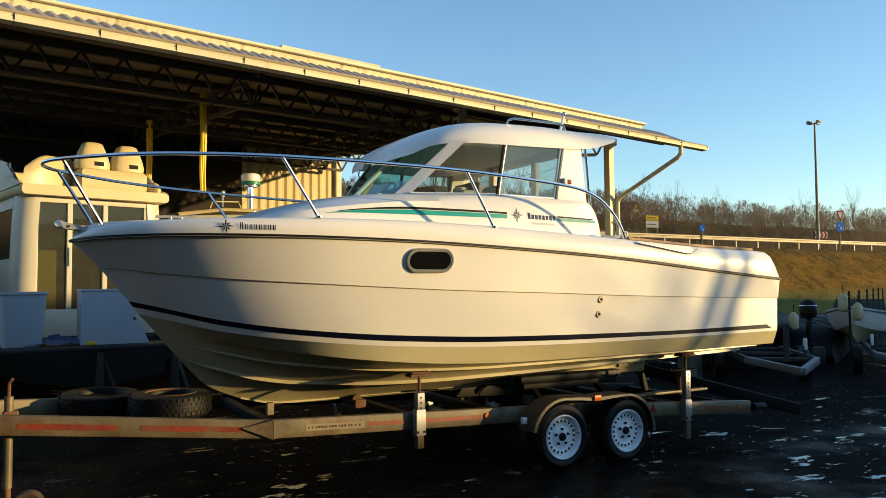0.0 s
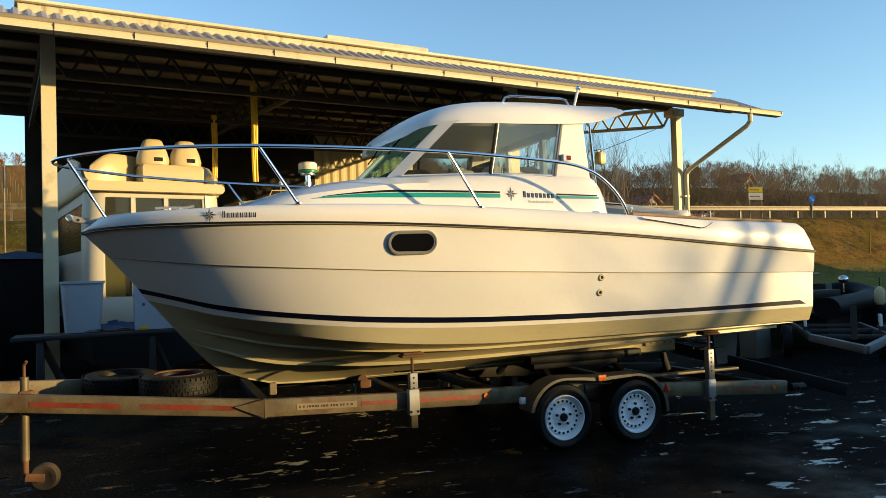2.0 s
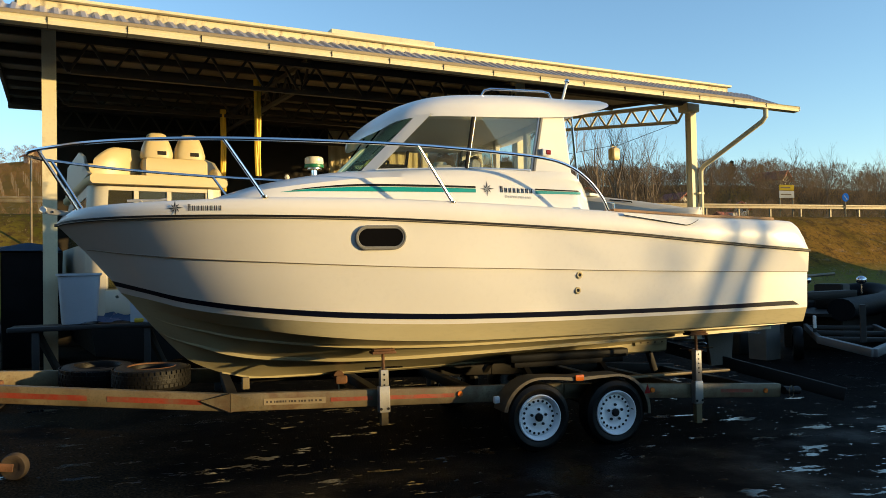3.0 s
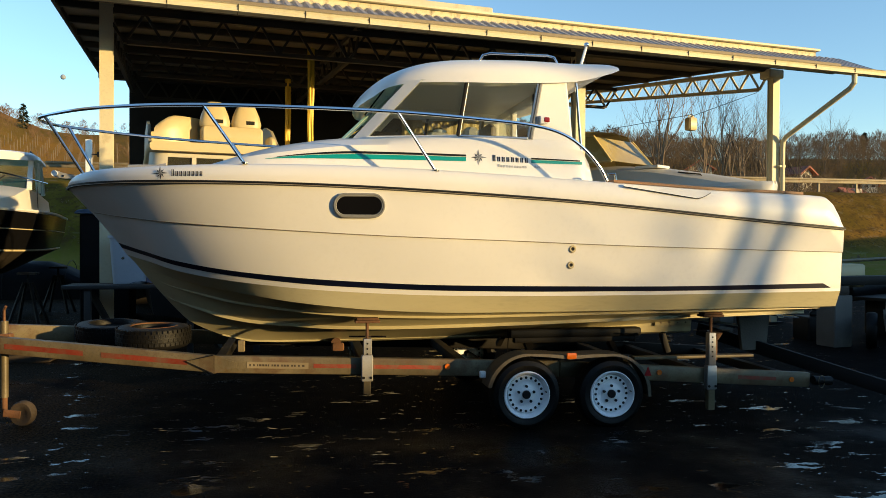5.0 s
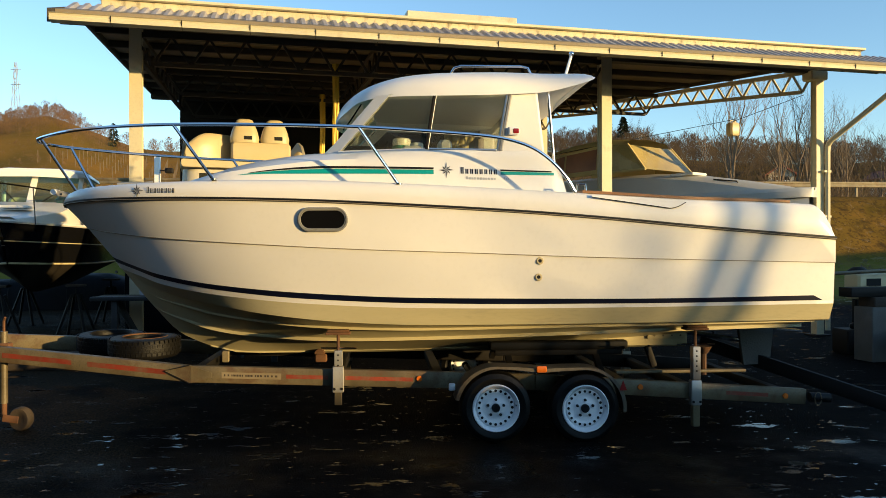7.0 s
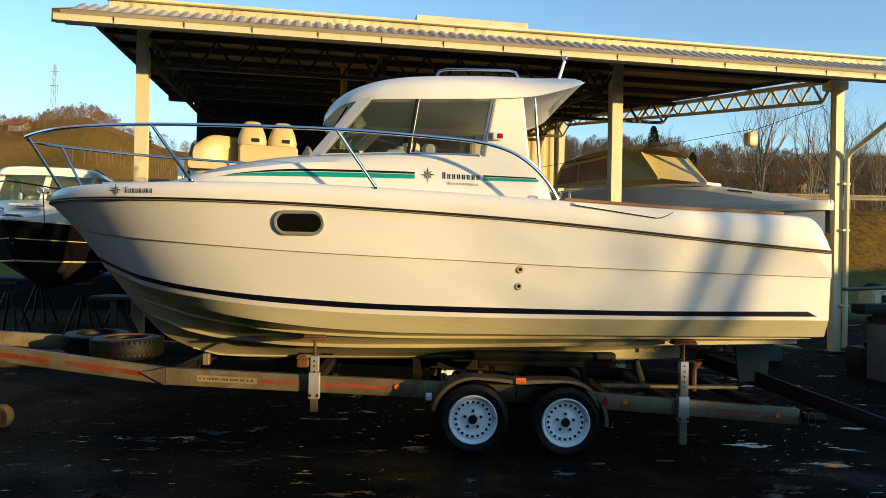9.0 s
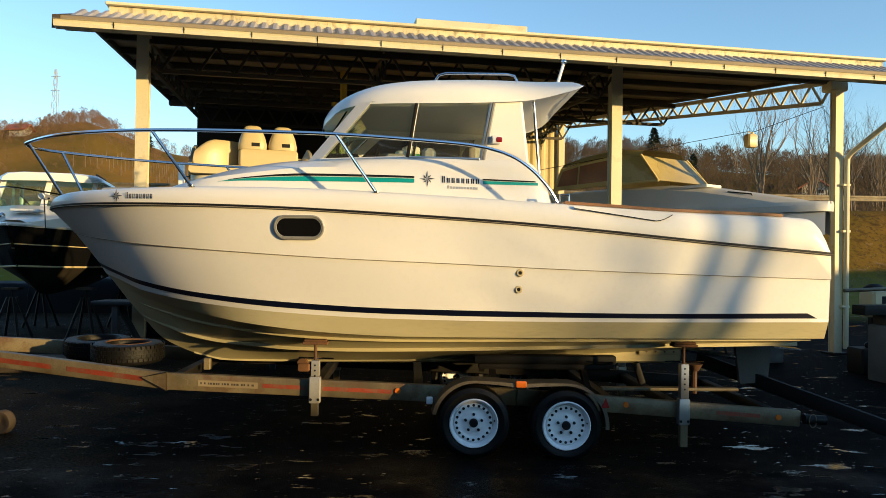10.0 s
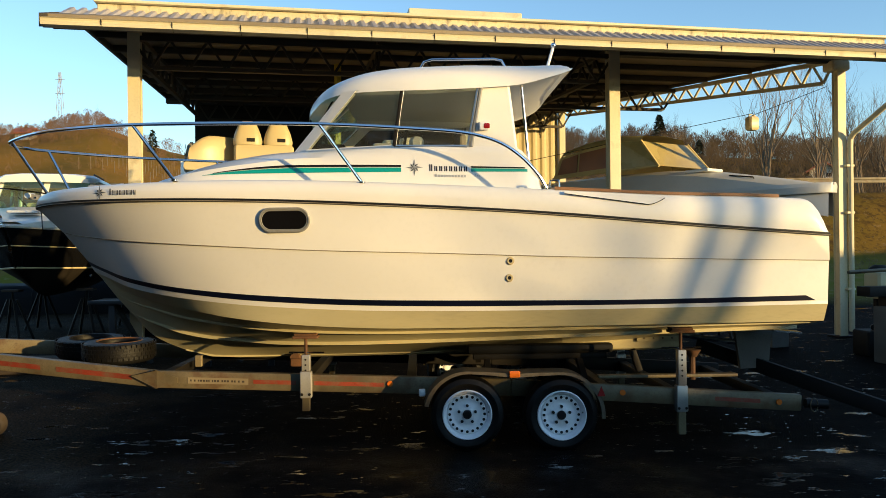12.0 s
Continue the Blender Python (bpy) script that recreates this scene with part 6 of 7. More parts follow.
part("cabin_side", M().slab([(0.25, 0.9, 2.5), (2.5, 0.8, 2.5), (2.25, 0.86, 3.03), (0.25, 0.9, 3.16)], (0, -0.03, 0)), GREYDECK, rb, "", True)
RM = Matrix.Translation((1.02, 0.84, 3.63))
radar = part("radar_dome", M().lathe([(0.0, 0.20), (0.14, 0.195), (0.165, 0.17), (0.17, 0.10), (0.168, 0.095), (0.16, 0.02), (0.10, 0.0), (0.0, 0.0)], 24, RM), GEL, rb, "white radar dome with a green band", True)
part("radar_band", M().lathe([(0.169, 0.0), (0.172, 0.01), (0.172, 0.05), (0.169, 0.06)], 24, RM), SIGNG, radar, "", True)
part("radar_plate", M().lathe([(0.0, -0.03), (0.13, -0.03), (0.13, -0.005), (0.0, -0.005)], 20, RM), ALU, radar, "", True)
part("radar_mast", M().tube([(1.02, 0.84, 3.20), (1.02, 0.84, 3.60)], 0.05, 10), STEEL, radar, "", True)
part("mast_collar", M().tube([(1.02, 0.84, 3.42), (1.02, 0.84, 3.47)], 0.07, 10), ALU, radar, "", True)
lt = part("small_light", M().ball((1.52, 0.84, 3.44), 0.045, 10, 6, (1, 1, 1.2)), WHITEP, rb, "", True)
part("light_stem", M().tube([(1.52, 0.84, 3.22), (1.52, 0.84, 3.40)], 0.014, 6), STEEL, lt, "", True)
part("roof_handrail", M().tube([(1.75, 0.86, 3.18), (1.7, 0.86, 3.30), (1.25, 0.86, 3.32), (1.2, 0.86, 3.22)], 0.011, 6), GELCREAM, rb, "", True)
for x, y, w in ((2.27, 11.7, 0.05), (1.86, 14.2, 0.045)):
    st_ = thing("hanging_strap", pose(x, y, 4.6), "bundle of yellow lifting straps hanging from a truss", "strap", "hanging straps")
    for k in range(4):
        rows = []
        for i in range(15):
            f = i / 14
            ww = 0.022 + 0.004 * math.sin(f * 9 + k)
            dx = (k - 1.5) * 0.024 * (1 - 0.35 * f) + 0.006 * math.sin(f * 7 + 2 * k)
            dy = 0.018 * math.cos(k * 2 + f * 3)
            rows.append([(dx - ww, dy, -1.55 * f), (dx, dy - 0.010, -1.55 * f), (dx + ww, dy + 0.004, -1.55 * f), (dx, dy + 0.008, -1.55 * f)])
        part("webbing", M().loft(rows, True, True), YELLOW, st_, "", True)
    part("hook", M().tube([(0, 0, -1.53), (0.0, 0, -1.62), (0.03, 0, -1.68), (0.0, 0, -1.72), (-0.03, 0, -1.69)], 0.01, 6), DARKST, st_, "", True)
ch_ = M()
for k in range(9):
    ch_.tube([(6.01 + 0.02 * math.cos(a) * (k % 2), 14.44 + 0.02 * math.cos(a) * ((k + 1) % 2), 4.29 - 0.06 * k + 0.035 * math.sin(a)) for a in np.linspace(0, math.tau, 8)], 0.008, 4)
solo("hoist_chain", M().add(ch_.v, ch_.f), GALV, "steel hoist chain hanging from a truss", "chain")

# cruiser under an olive canvas, bow out between the posts
CV = pose(6.29, 16.73, -0.05, 0, 0, -58) @ Matrix.Diagonal((1, 0.78, 1, 1))
cv = simple_boat("canvas_cruiser", CV, 6.95, 2.2, 2.32, 1.75, 1.2, GEL, PALEDECK, "white cruiser with an olive canvas canopy, stored under the shed roof", None, 2.0)
part("foredeck", M().loft([[(x, -w, z - 0.42), (x, -w * 0.85, z - 0.05), (x, -w * 0.5, z + 0.02), (x, 0, z + 0.06), (x, w * 0.5, z + 0.02), (x, w * 0.85, z - 0.05), (x, w, z - 0.42)] for x, w, z in ((0.4, 1.05, 3.00), (2.5, 1.04, 3.02), (3.9, 0.98, 2.99), (4.9, 0.84, 2.88), (5.8, 0.62, 2.72), (6.5, 0.38, 2.58), (6.9, 0.10, 2.48))], False), PALEDECK, cv, "", True, 50)
part("gunwale_band", M().loft([[(x, s_ * w, z) for s_, w, z in ((-1, wv, 2.62 + u), (-1, wv + 0.05, 2.56 + u), (-1, wv + 0.02, 2.46 + u), (1, wv + 0.02, 2.46 + u), (1, wv + 0.05, 2.56 + u), (1, wv, 2.62 + u))] for x, wv, u in ((0.2, 1.08, -0.06), (3.0, 1.08, -0.06), (4.2, 0.98, -0.06), (5.4, 0.76, -0.05), (6.3, 0.50, -0.04), (6.8, 0.24, -0.03), (6.95, 0.08, -0.03))], True, True), PALEDECK, cv, "", True, 50)
part("canopy_top", M().loft([[(x, -w, z), (x, -w * 0.85, z + 0.11), (x, 0, z + 0.15), (x, w * 0.85, z + 0.11), (x, w, z)] for x, w, z in ((1.62, 0.95, 3.50), (2.32, 0.98, 3.60), (3.12, 0.96, 3.64), (3.67, 0.84, 3.58))], False), CANVAS, cv, "", True, 50)
for s in (-1, 1):
    part("canopy_side", M().slab([(1.42, s * 1.0, 3.05), (3.17, s * 1.02, 3.08), (3.17, s * 0.95, 3.64), (1.62, s * 0.95, 3.50)], (0, -s * 0.015, 0)), CANVAS, cv, "", True)
    part("vinyl_window", M().slab([(1.57, s * 1.01, 3.13), (2.14, s * 1.015, 3.14), (2.14, s * 0.96, 3.50), (1.70, s * 0.965, 3.44)], (0, s * 0.012, 0)), VINYL, cv, "amber vinyl window", True)
    part("vinyl_window", M().slab([(2.20, s * 1.015, 3.14), (3.02, s * 1.02, 3.15), (3.02, s * 0.965, 3.56), (2.20, s * 0.96, 3.51)], (0, s * 0.012, 0)), VINYL, cv, "amber vinyl window", True)
    part("side_screen", M().slab([(3.22, s * 1.0, 3.10), (4.14, s * 0.90, 3.08), (3.70, s * 0.84, 3.58), (3.22, s * 0.95, 3.62)], (0, -s * 0.008, 0)), CANOPYGLASS, cv, "", True)
    part("screen_post", M().bar((4.16, s * 0.91, 3.07), (3.70, s * 0.85, 3.60), 0.05, 0.04, 0.006), CANVAS, cv, "", True)
    part("screen_post", M().bar((3.20, s * 1.0, 3.09), (3.20, s * 0.955, 3.64), 0.05, 0.04, 0.006), CANVAS, cv, "", True)
    part("screen_sill", M().bar((1.42, s * 1.01, 3.07), (4.16, s * 0.92, 3.08), 0.04, 0.04, 0.006), CANVAS, cv, "", True)
part("front_screen", M().slab([(4.16, -0.88, 3.08), (4.16, 0.88, 3.08), (3.72, 0.82, 3.58), (3.72, -0.82, 3.58)], (0.008, 0, 0.004)), CANOPYGLASS, cv, "", True)
part("fore_hatch", M().box((4.45, -0.50, 2.93), (4.95, 0.05, 2.98), 0.015), WHITEP, cv, "", True)
part("deck_rail", M().tube([(5.3, -0.42, 2.75), (5.33, -0.42, 2.82), (5.75, -0.36, 2.76), (5.78, -0.34, 2.68)], 0.012, 6), DARKST, cv, "", True)
for (x, y) in ((8.6, 12.3), (8.2, 13.8), (7.0, 14.4), (7.3, 15.9)):
    boat_stand(x, y, 1.5)
jug = thing("jerry_can", pose(9.98, 13.69, 3.79, 0, 0, 15), "pale plastic can hung on a line as a fender", "canister")
part("body", M().box((-0.11, -0.09, 0), (0.11, 0.09, 0.26), 0.03), GELCREAM, jug, "", True)
part("neck", M().tube([(0.04, 0, 0.26), (0.04, 0, 0.30)], 0.03, 10), GELCREAM, jug, "", True)
part("handle", M().tube([(-0.08, 0, 0.25), (-0.06, 0, 0.30), (0.0, 0, 0.30)], 0.012, 6), GELCREAM, jug, "", True)
part("rope", M().tube([(0.04, 0, 0.30), (0.03, 0.0, 0.33), (-3.8, 1.9, -0.45)], 0.006, 5), DARKST, jug, "", True)
part("rope", M().tube([(0.04, 0, 0.30), (1.2, -0.6, 0.78)], 0.006, 5), DARKST, jug, "", True)

# ---- trailers, outboards and small craft beyond the stern ----
def outboard(x, y, z, yaw, label, s=1.0):
    t = thing("outboard_motor", pose(x, y, z, 0, 0, yaw), label, "outboard motor", "outboard motors")
    rows = []
    for k, zz in enumerate((0.62, 0.66, 0.78, 0.92, 0.98)):
        w = (0.10, 0.14, 0.15, 0.13, 0.06)[k]
        rows.append([(0.05 + w * 1.4 * math.cos(a), w * math.sin(a), zz) for a in np.linspace(0, math.tau, 14, endpoint=False)])
    part("cowling", M().loft(rows, True, True), DARKST, t, "", True, 50)
    part("leg", M().box((-0.04, -0.04, 0.1), (0.10, 0.04, 0.62), 0.015), BLACKR, t, "", True)
    part("gearcase", M().ball((0.03, 0, 0.1), 0.09, 10, 6, (1.8, 0.7, 0.7)), BLACKR, t, "", True)
    part("chrome_trim", M().tube([(0.05 + 0.2 * math.cos(a), 0.145 * math.sin(a), 0.86) for a in np.linspace(0, math.tau, 16)], 0.012, 6), STEEL, t, "", True)


def yard_trailer(x, y, yaw, label):
    t = thing("yard_trailer", pose(x, y, 0, 0, 0, yaw), label, "trailer", "yard trailers")
    for s in (-1, 1):
        part("beam", M().bar((-1.3, s * 0.5, 0.45), (0.9, s * 0.5, 0.45), 0.06, 0.1, 0.006), TRESTLE, t, "", True)
        part("drawbar", M().bar((0.9, s * 0.5, 0.45), (2.0, 0, 0.40), 0.08, 0.10, 0.006), GREYTR, t, "", True)
        mm = Matrix.Translation((-0.5, s * 0.68, 0.26)) @ Euler((radians(90), 0, 0)).to_matrix().to_4x4()
        w = part("wheel", M().lathe([(0.14, -0.07), (0.24, -0.07), (0.26, -0.04), (0.26, 0.04), (0.24, 0.07), (0.14, 0.07)], 28, mm), TYRE, t, "", True)
        part("rim", M().lathe([(0.14, -0.06), (0.10, -0.02), (0.0, -0.02), (0.10, 0.02), (0.14, 0.06)], 24, mm), DARKST, w, "", True)
        part("bracket", M().bar((0.3, s * 0.5, 0.5), (0.3, s * 0.5, 0.62), 0.05, 0.05, 0.004), TRESTLE, t, "", True)
        part("reflector_board", M().box((0.24, s * 0.5 - 0.02, 0.56), (0.36, s * 0.5 + 0.02, 0.74), 0.01), WHITEP, t, "", True)
    for xx in (-1.2, -0.2, 0.8):
        part("cross_bar", M().bar((xx, -0.5, 0.45), (xx, 0.5, 0.45), 0.06, 0.06, 0.006), TRESTLE, t, "", True)
    part("winch_post", M().bar((1.2, 0, 0.45), (1.2, 0, 0.95), 0.07, 0.07, 0.006), TRESTLE, t, "", True)


yard_trailer(10.4, 8.05, 230, "small steel trailer with a pale drawbar parked on the asphalt")
yard_trailer(12.8, 7.2, 215, "dark steel trailer with upright brackets")
skiff = simple_boat("dinghy", pose(17.2, 10.4, -0.14, 0, 0, 205), 3.6, 1.4, 1.02, 0.72, 0.5, GEL, GREYDECK, "small white dinghy lying on a trailer", None, 0.5)
part("wind_screen", M().slab([(2.2, -0.5, 1.15), (2.2, 0.5, 1.15), (1.95, 0.45, 1.4), (1.95, -0.45, 1.4)], (0.006, 0, 0)), GLASSD, skiff, "", True)
rib = thing("inflatable_boat", pose(12.6, 10.4, 0, 0, 0, 25) @ Matrix.Diagonal((1, 1, 0.85, 1)), "dark inflatable boat with two steering lamps", "boat")
tp = [(-1.7, -0.65, 0.85), (0.6, -0.65, 0.88), (1.4, -0.45, 0.98), (1.75, 0, 1.05), (1.4, 0.45, 0.98), (0.6, 0.65, 0.88), (-1.7, 0.65, 0.85)]
part("tube", M().tube(curve(tp, 5), 0.22, 14), TARPD, rib, "", True)
part("floor", M().slab([(-1.7, -0.5, 0.7), (0.8, -0.5, 0.7), (1.4, 0, 0.75), (0.8, 0.5, 0.7), (-1.7, 0.5, 0.7)], (0, 0, 0.06)), DARKST, rib, "", True)
part("console", M().box((-0.4, -0.25, 0.76), (0.0, 0.25, 1.30), 0.03), DARKST, rib, "", True)
part("cradle", M().box((-1.2, -0.5, 0), (0.9, 0.5, 0.66), 0.02), DARKST, rib, "", True)
for y in (-0.5, 0.45):
    lp = part("steering_lamp", M().ball((-0.2, y, 1.38), 0.09, 14, 8), STEEL, rib, "chrome lamp", True)
    part("lamp_stalk", M().tube([(-0.2, y, 1.1), (-0.2, y, 1.3)], 0.02, 6), STEEL, lp, "", True)
outboard(10.05, 9.9, 0.30, 20, "dark outboard motor clamped on a stand")
outboard(13.4, 9.35, 0.30, 60, "black outboard motor tilted on a stand")
for x, y in ((10.05, 9.9), (13.4, 9.35)):
    solo("motor_stand", M().box((x - 0.25, y - 0.2, 0), (x + 0.2, y + 0.2, 0.36), 0.02), DARKST, "dark steel stand carrying an outboard motor", "stand", "motor stands")
for i, (x, y, z) in enumerate(((13.24, 8.54, 1.22), (13.55, 8.46, 1.05), (12.85, 9.3, 0.86))):
    f = thing("fender", pose(x, y, z), "pale inflatable boat fender hung from a fence line", "fender", "hung fenders")
    part("body", M().lathe([(0.0, -0.16), (0.06, -0.15), (0.09, -0.10), (0.09, 0.10), (0.06, 0.15), (0.025, 0.18), (0.0, 0.19)], 14, Matrix.Identity(4)), GELCREAM, f, "", True, 50)
    part("rope", M().tube([(0, 0, 0.18), (0, 0, 0.34)], 0.008, 5), DARKST, f, "", True)
fence = thing("wire_fence", pose(13.2, 8.5, 0), "thin wire fence on dark posts beside the grass", "fence")
for i in range(6):
    part("post", M().tube([(13.2 + i * 2.1, 8.4 + i * 1.1, 0), (13.2 + i * 2.1, 8.4 + i * 1.1, 1.45)], 0.02, 8), DARKST, fence)
for z in (1.1, 1.35):
    part("wire", M().tube([(12.9, 8.24, z), (23.9, 14.0, z)], 0.004, 5), GALV, fence)
# block and beam rack beside the shed post
rack = thing("beam_rack", pose(9.93, 9.22, 0, 0, 0, 10) @ Matrix.Diagonal((1, 1, 0.87, 1)), "dark steel beam on a pale concrete block with a white housing", "rack")
part("concrete_pillar", M().box((-0.28, -0.2, 0), (0.06, 0.14, 0.86), 0.012), CONC, rack, "", True)
part("steel_beam", M().box((-0.55, -0.12, 1.02), (2.2, 0.12, 1.17), 0.006), DARKST, rack, "", True)
part("timber_block", M().box((-0.22, -0.18, 0.864), (0.02, 0.12, 1.015), 0.01), WOODB, rack, "", True)
part("white_housing", M().box((-0.08, 0.25, 0.95), (0.85, 0.55, 1.36), 0.03), GELCREAM, rack, "", True)
part("dark_vent", M().box((0.05, 0.243, 1.17), (0.30, 0.249, 1.29)), DARKIN, rack, "", True)
part("long_tube", M().tube([(-0.6, 0.2, 1.38), (1.9, 0.1, 1.50)], 0.03, 8), GALV, rack, "", True)
for x, y, w in ((9.09, 11.0, 0.3),):
    b = thing("support_block", pose(x, y, 0, 0, 0, 12), "grey concrete support block with timber on top", "concrete block", "support blocks")
    part("block", M().box((-w / 2, -w / 2, 0), (w / 2, w / 2, 0.67), 0.012), CONC, b, "", True)
    part("timber", M().box((-w * 0.7, -w / 2 - 0.02, 0.674), (w * 0.7, w / 2 + 0.02, 0.80), 0.01), WOODB, b, "", True)
solo("low_pallet", M().box((-2.4, 9.3, 0.0), (-0.9, 10.1, 0.14), 0.01), WOODB, "dark weathered pallet lying on the yard", "pallet")

# ---- road, guard rail, signs ----
solo("road", M().loft([[(x, 31.4, 3.82), (x, 37.6, 3.84)] for x in range(-160, 200, 10)], False), ASPH, "grey asphalt road along the top of the bank", "road", kind="structure")
gr = thing("guard_rail", pose(10, 31, 3.8), "galvanised steel guard rail along the road", "guard rail")
for i, z in enumerate((4.28, 4.42)):
    part("rail_beam", M().bar((-70, 31.0, z), (100, 31.0, z), 0.05, 0.10, 0.01), GALV, gr)
part("rail_web", M().bar((-70, 31.02, 4.35), (100, 31.02, 4.35), 0.02, 0.12), GALV, gr)
post_me = None
for i in range(86):
    x = -70 + i * 2
    p = part("post", M().box((x - 0.04, 31.05, 3.5), (x + 0.04, 31.13, 4.44)), GALV, gr) if post_me is None else new("post", post_me.data)
    if post_me is None:
        post_me = p
    else:
        p.parent = gr
        p.location = (i * 2, 0, 0)


def sign(name, x, y, zb, zt, label, faces, posts=(0,)):
    t = thing(name, pose(x, y, zb), label, "road sign")
    for dx in posts:
        part("pole", M().tube([(dx, 0.04, 0), (dx, 0.04, zt - zb)], 0.035, 8), GALV, t, "", True)
    for nm, m, mm in faces:
        part(nm, m, mm, t, "", True)
    return t


fc = [("panel", M().box((-0.5, 0, 1.45), (0.5, 0.02, 1.75), 0.01), SIGNY), ("panel", M().box((-0.5, 0, 1.05), (0.5, 0.02, 1.43), 0.01), SIGNW), ("lettering_bar", M().box((-0.4, -0.006, 1.2), (0.3, 0, 1.27)), DARKST), ("lettering_bar", M().box((-0.4, -0.006, 1.57), (0.25, 0, 1.64)), DARKST)]
sign("town_sign", 31.5, 31.5, 3.8, 5.6, "yellow and white town sign on two posts", fc, (-0.42, 0.42))


def disc_sign(x, z, r, name="direction_sign", extra=()):
    zc = z - 3.7
    arrow = M().slab([(-0.45 * r, -0.004, 0.50 * r + zc), (-0.55 * r, -0.004, 0.40 * r + zc), (0.2 * r, -0.004, -0.35 * r + zc), (0.3 * r, -0.004, -0.25 * r + zc)], (0, -0.003, 0))
    head = M().slab([(0.5 * r, -0.004, -0.55 * r + zc), (0.0, -0.004, -0.45 * r + zc), (0.4 * r, -0.004, -0.05 * r + zc)], (0, -0.003, 0))
    sign(name, x, 30.9, 3.7, z + r, "round blue sign with a white arrow", [("disc", M().disc((0, 0, z - 3.7), (0, 1, 0), r, 28, 0.02), SIGNB), ("arrow", arrow, SIGNW), ("arrow_head", head, SIGNW)] + list(extra))


disc_sign(34.9, 4.86, 0.23)
trm = M().slab([(-0.42, -0.03, 6.46 - 3.7), (0.42, -0.03, 6.46 - 3.7), (0, -0.03, 5.81 - 3.7)], (0, 0.02, 0))
trw = M().slab([(-0.28, -0.036, 6.38 - 3.7), (0.28, -0.036, 6.38 - 3.7), (0, -0.036, 5.96 - 3.7)], (0, 0.004, 0))
disc_sign(48.2, 5.41, 0.36, "roundabout_sign", [("yield_triangle", trm, SIGNR), ("yield_field", trw, SIGNW)])
chv = thing("chevron_board", pose(50.0, 33.6, 4.5), "red and white chevron board", "road sign")
part("board", M().box((-0.9, 0, 0.35), (0.9, 0.03, 0.80)), SIGNW, chv, "", True)
for k in range(4):
    part("chevron", M().add([(-0.8 + k * 0.42, -0.006, 0.36), (-0.6 + k * 0.42, -0.006, 0.36), (-0.42 + k * 0.42, -0.006, 0.575), (-0.6 + k * 0.42, -0.006, 0.79), (-0.8 + k * 0.42, -0.006, 0.79), (-0.62 + k * 0.42, -0.006, 0.575)], [(0, 1, 2, 5), (5, 2, 3, 4)]), SIGNR, chv, "", True)
part("leg", M().box((-0.05, 0.03, 0), (0.05, 0.09, 0.8)), GALV, chv, "", True)
lm = thing("street_lamp", pose(49.5, 33.4, 3.8), "tall steel lamp mast with four flood lamps", "street lamp")
part("mast", M().tube([(0, 0, 0), (0, 0, 9.3)], 0.12, 10, True, 0.06), GALV, lm, "", True)
for a in (0.2, 1.5, 2.9, 4.4):
    arm = part("arm", M().bar((0, 0, 9.2), (0.55 * math.cos(a), 0.55 * math.sin(a), 9.32), 0.05, 0.05), GALV, lm, "", True)
    part("lamp_head", M().box((0.45 * math.cos(a) - 0.2, 0.45 * math.sin(a) - 0.12, 9.26), (0.45 * math.cos(a) + 0.25, 0.45 * math.sin(a) + 0.12, 9.38), 0.02), GREYDECK, arm, "", True)
sign("back_sign", -3.78, 28.2, 2.1, 5.6, "round road sign seen almost edge on", [("disc", M().disc((0, 0, 2.98), (1, 0.22, 0), 0.36, 24, 0.02), GALVN)])
solo("marker_pole", M().tube([(34.95, 27.5, ground_z(34.95, 27.5) - 0.1), (35.0, 27.5, ground_z(34.95, 27.5) + 1.25)], 0.035, 8), SIGNY, "thin yellow marker pole in the grass", "pole")
cam_pole = thing("camera_mast", pose(-5.8, 29.8, 3.3), "white post with a small lamp by the road", "mast")
part("pole", M().box((-0.1, -0.1, 0), (0.1, 0.1, 1.9), 0.01), WHITEP, cam_pole, "", True)
part("lamp", M().box((0.3, -0.1, 1.25), (0.6, 0.1, 1.45), 0.03), DARKST, cam_pole, "", True)
part("bracket", M().bar((0.1, 0, 1.35), (0.3, 0, 1.35), 0.04, 0.04), DARKST, cam_pole, "", True)


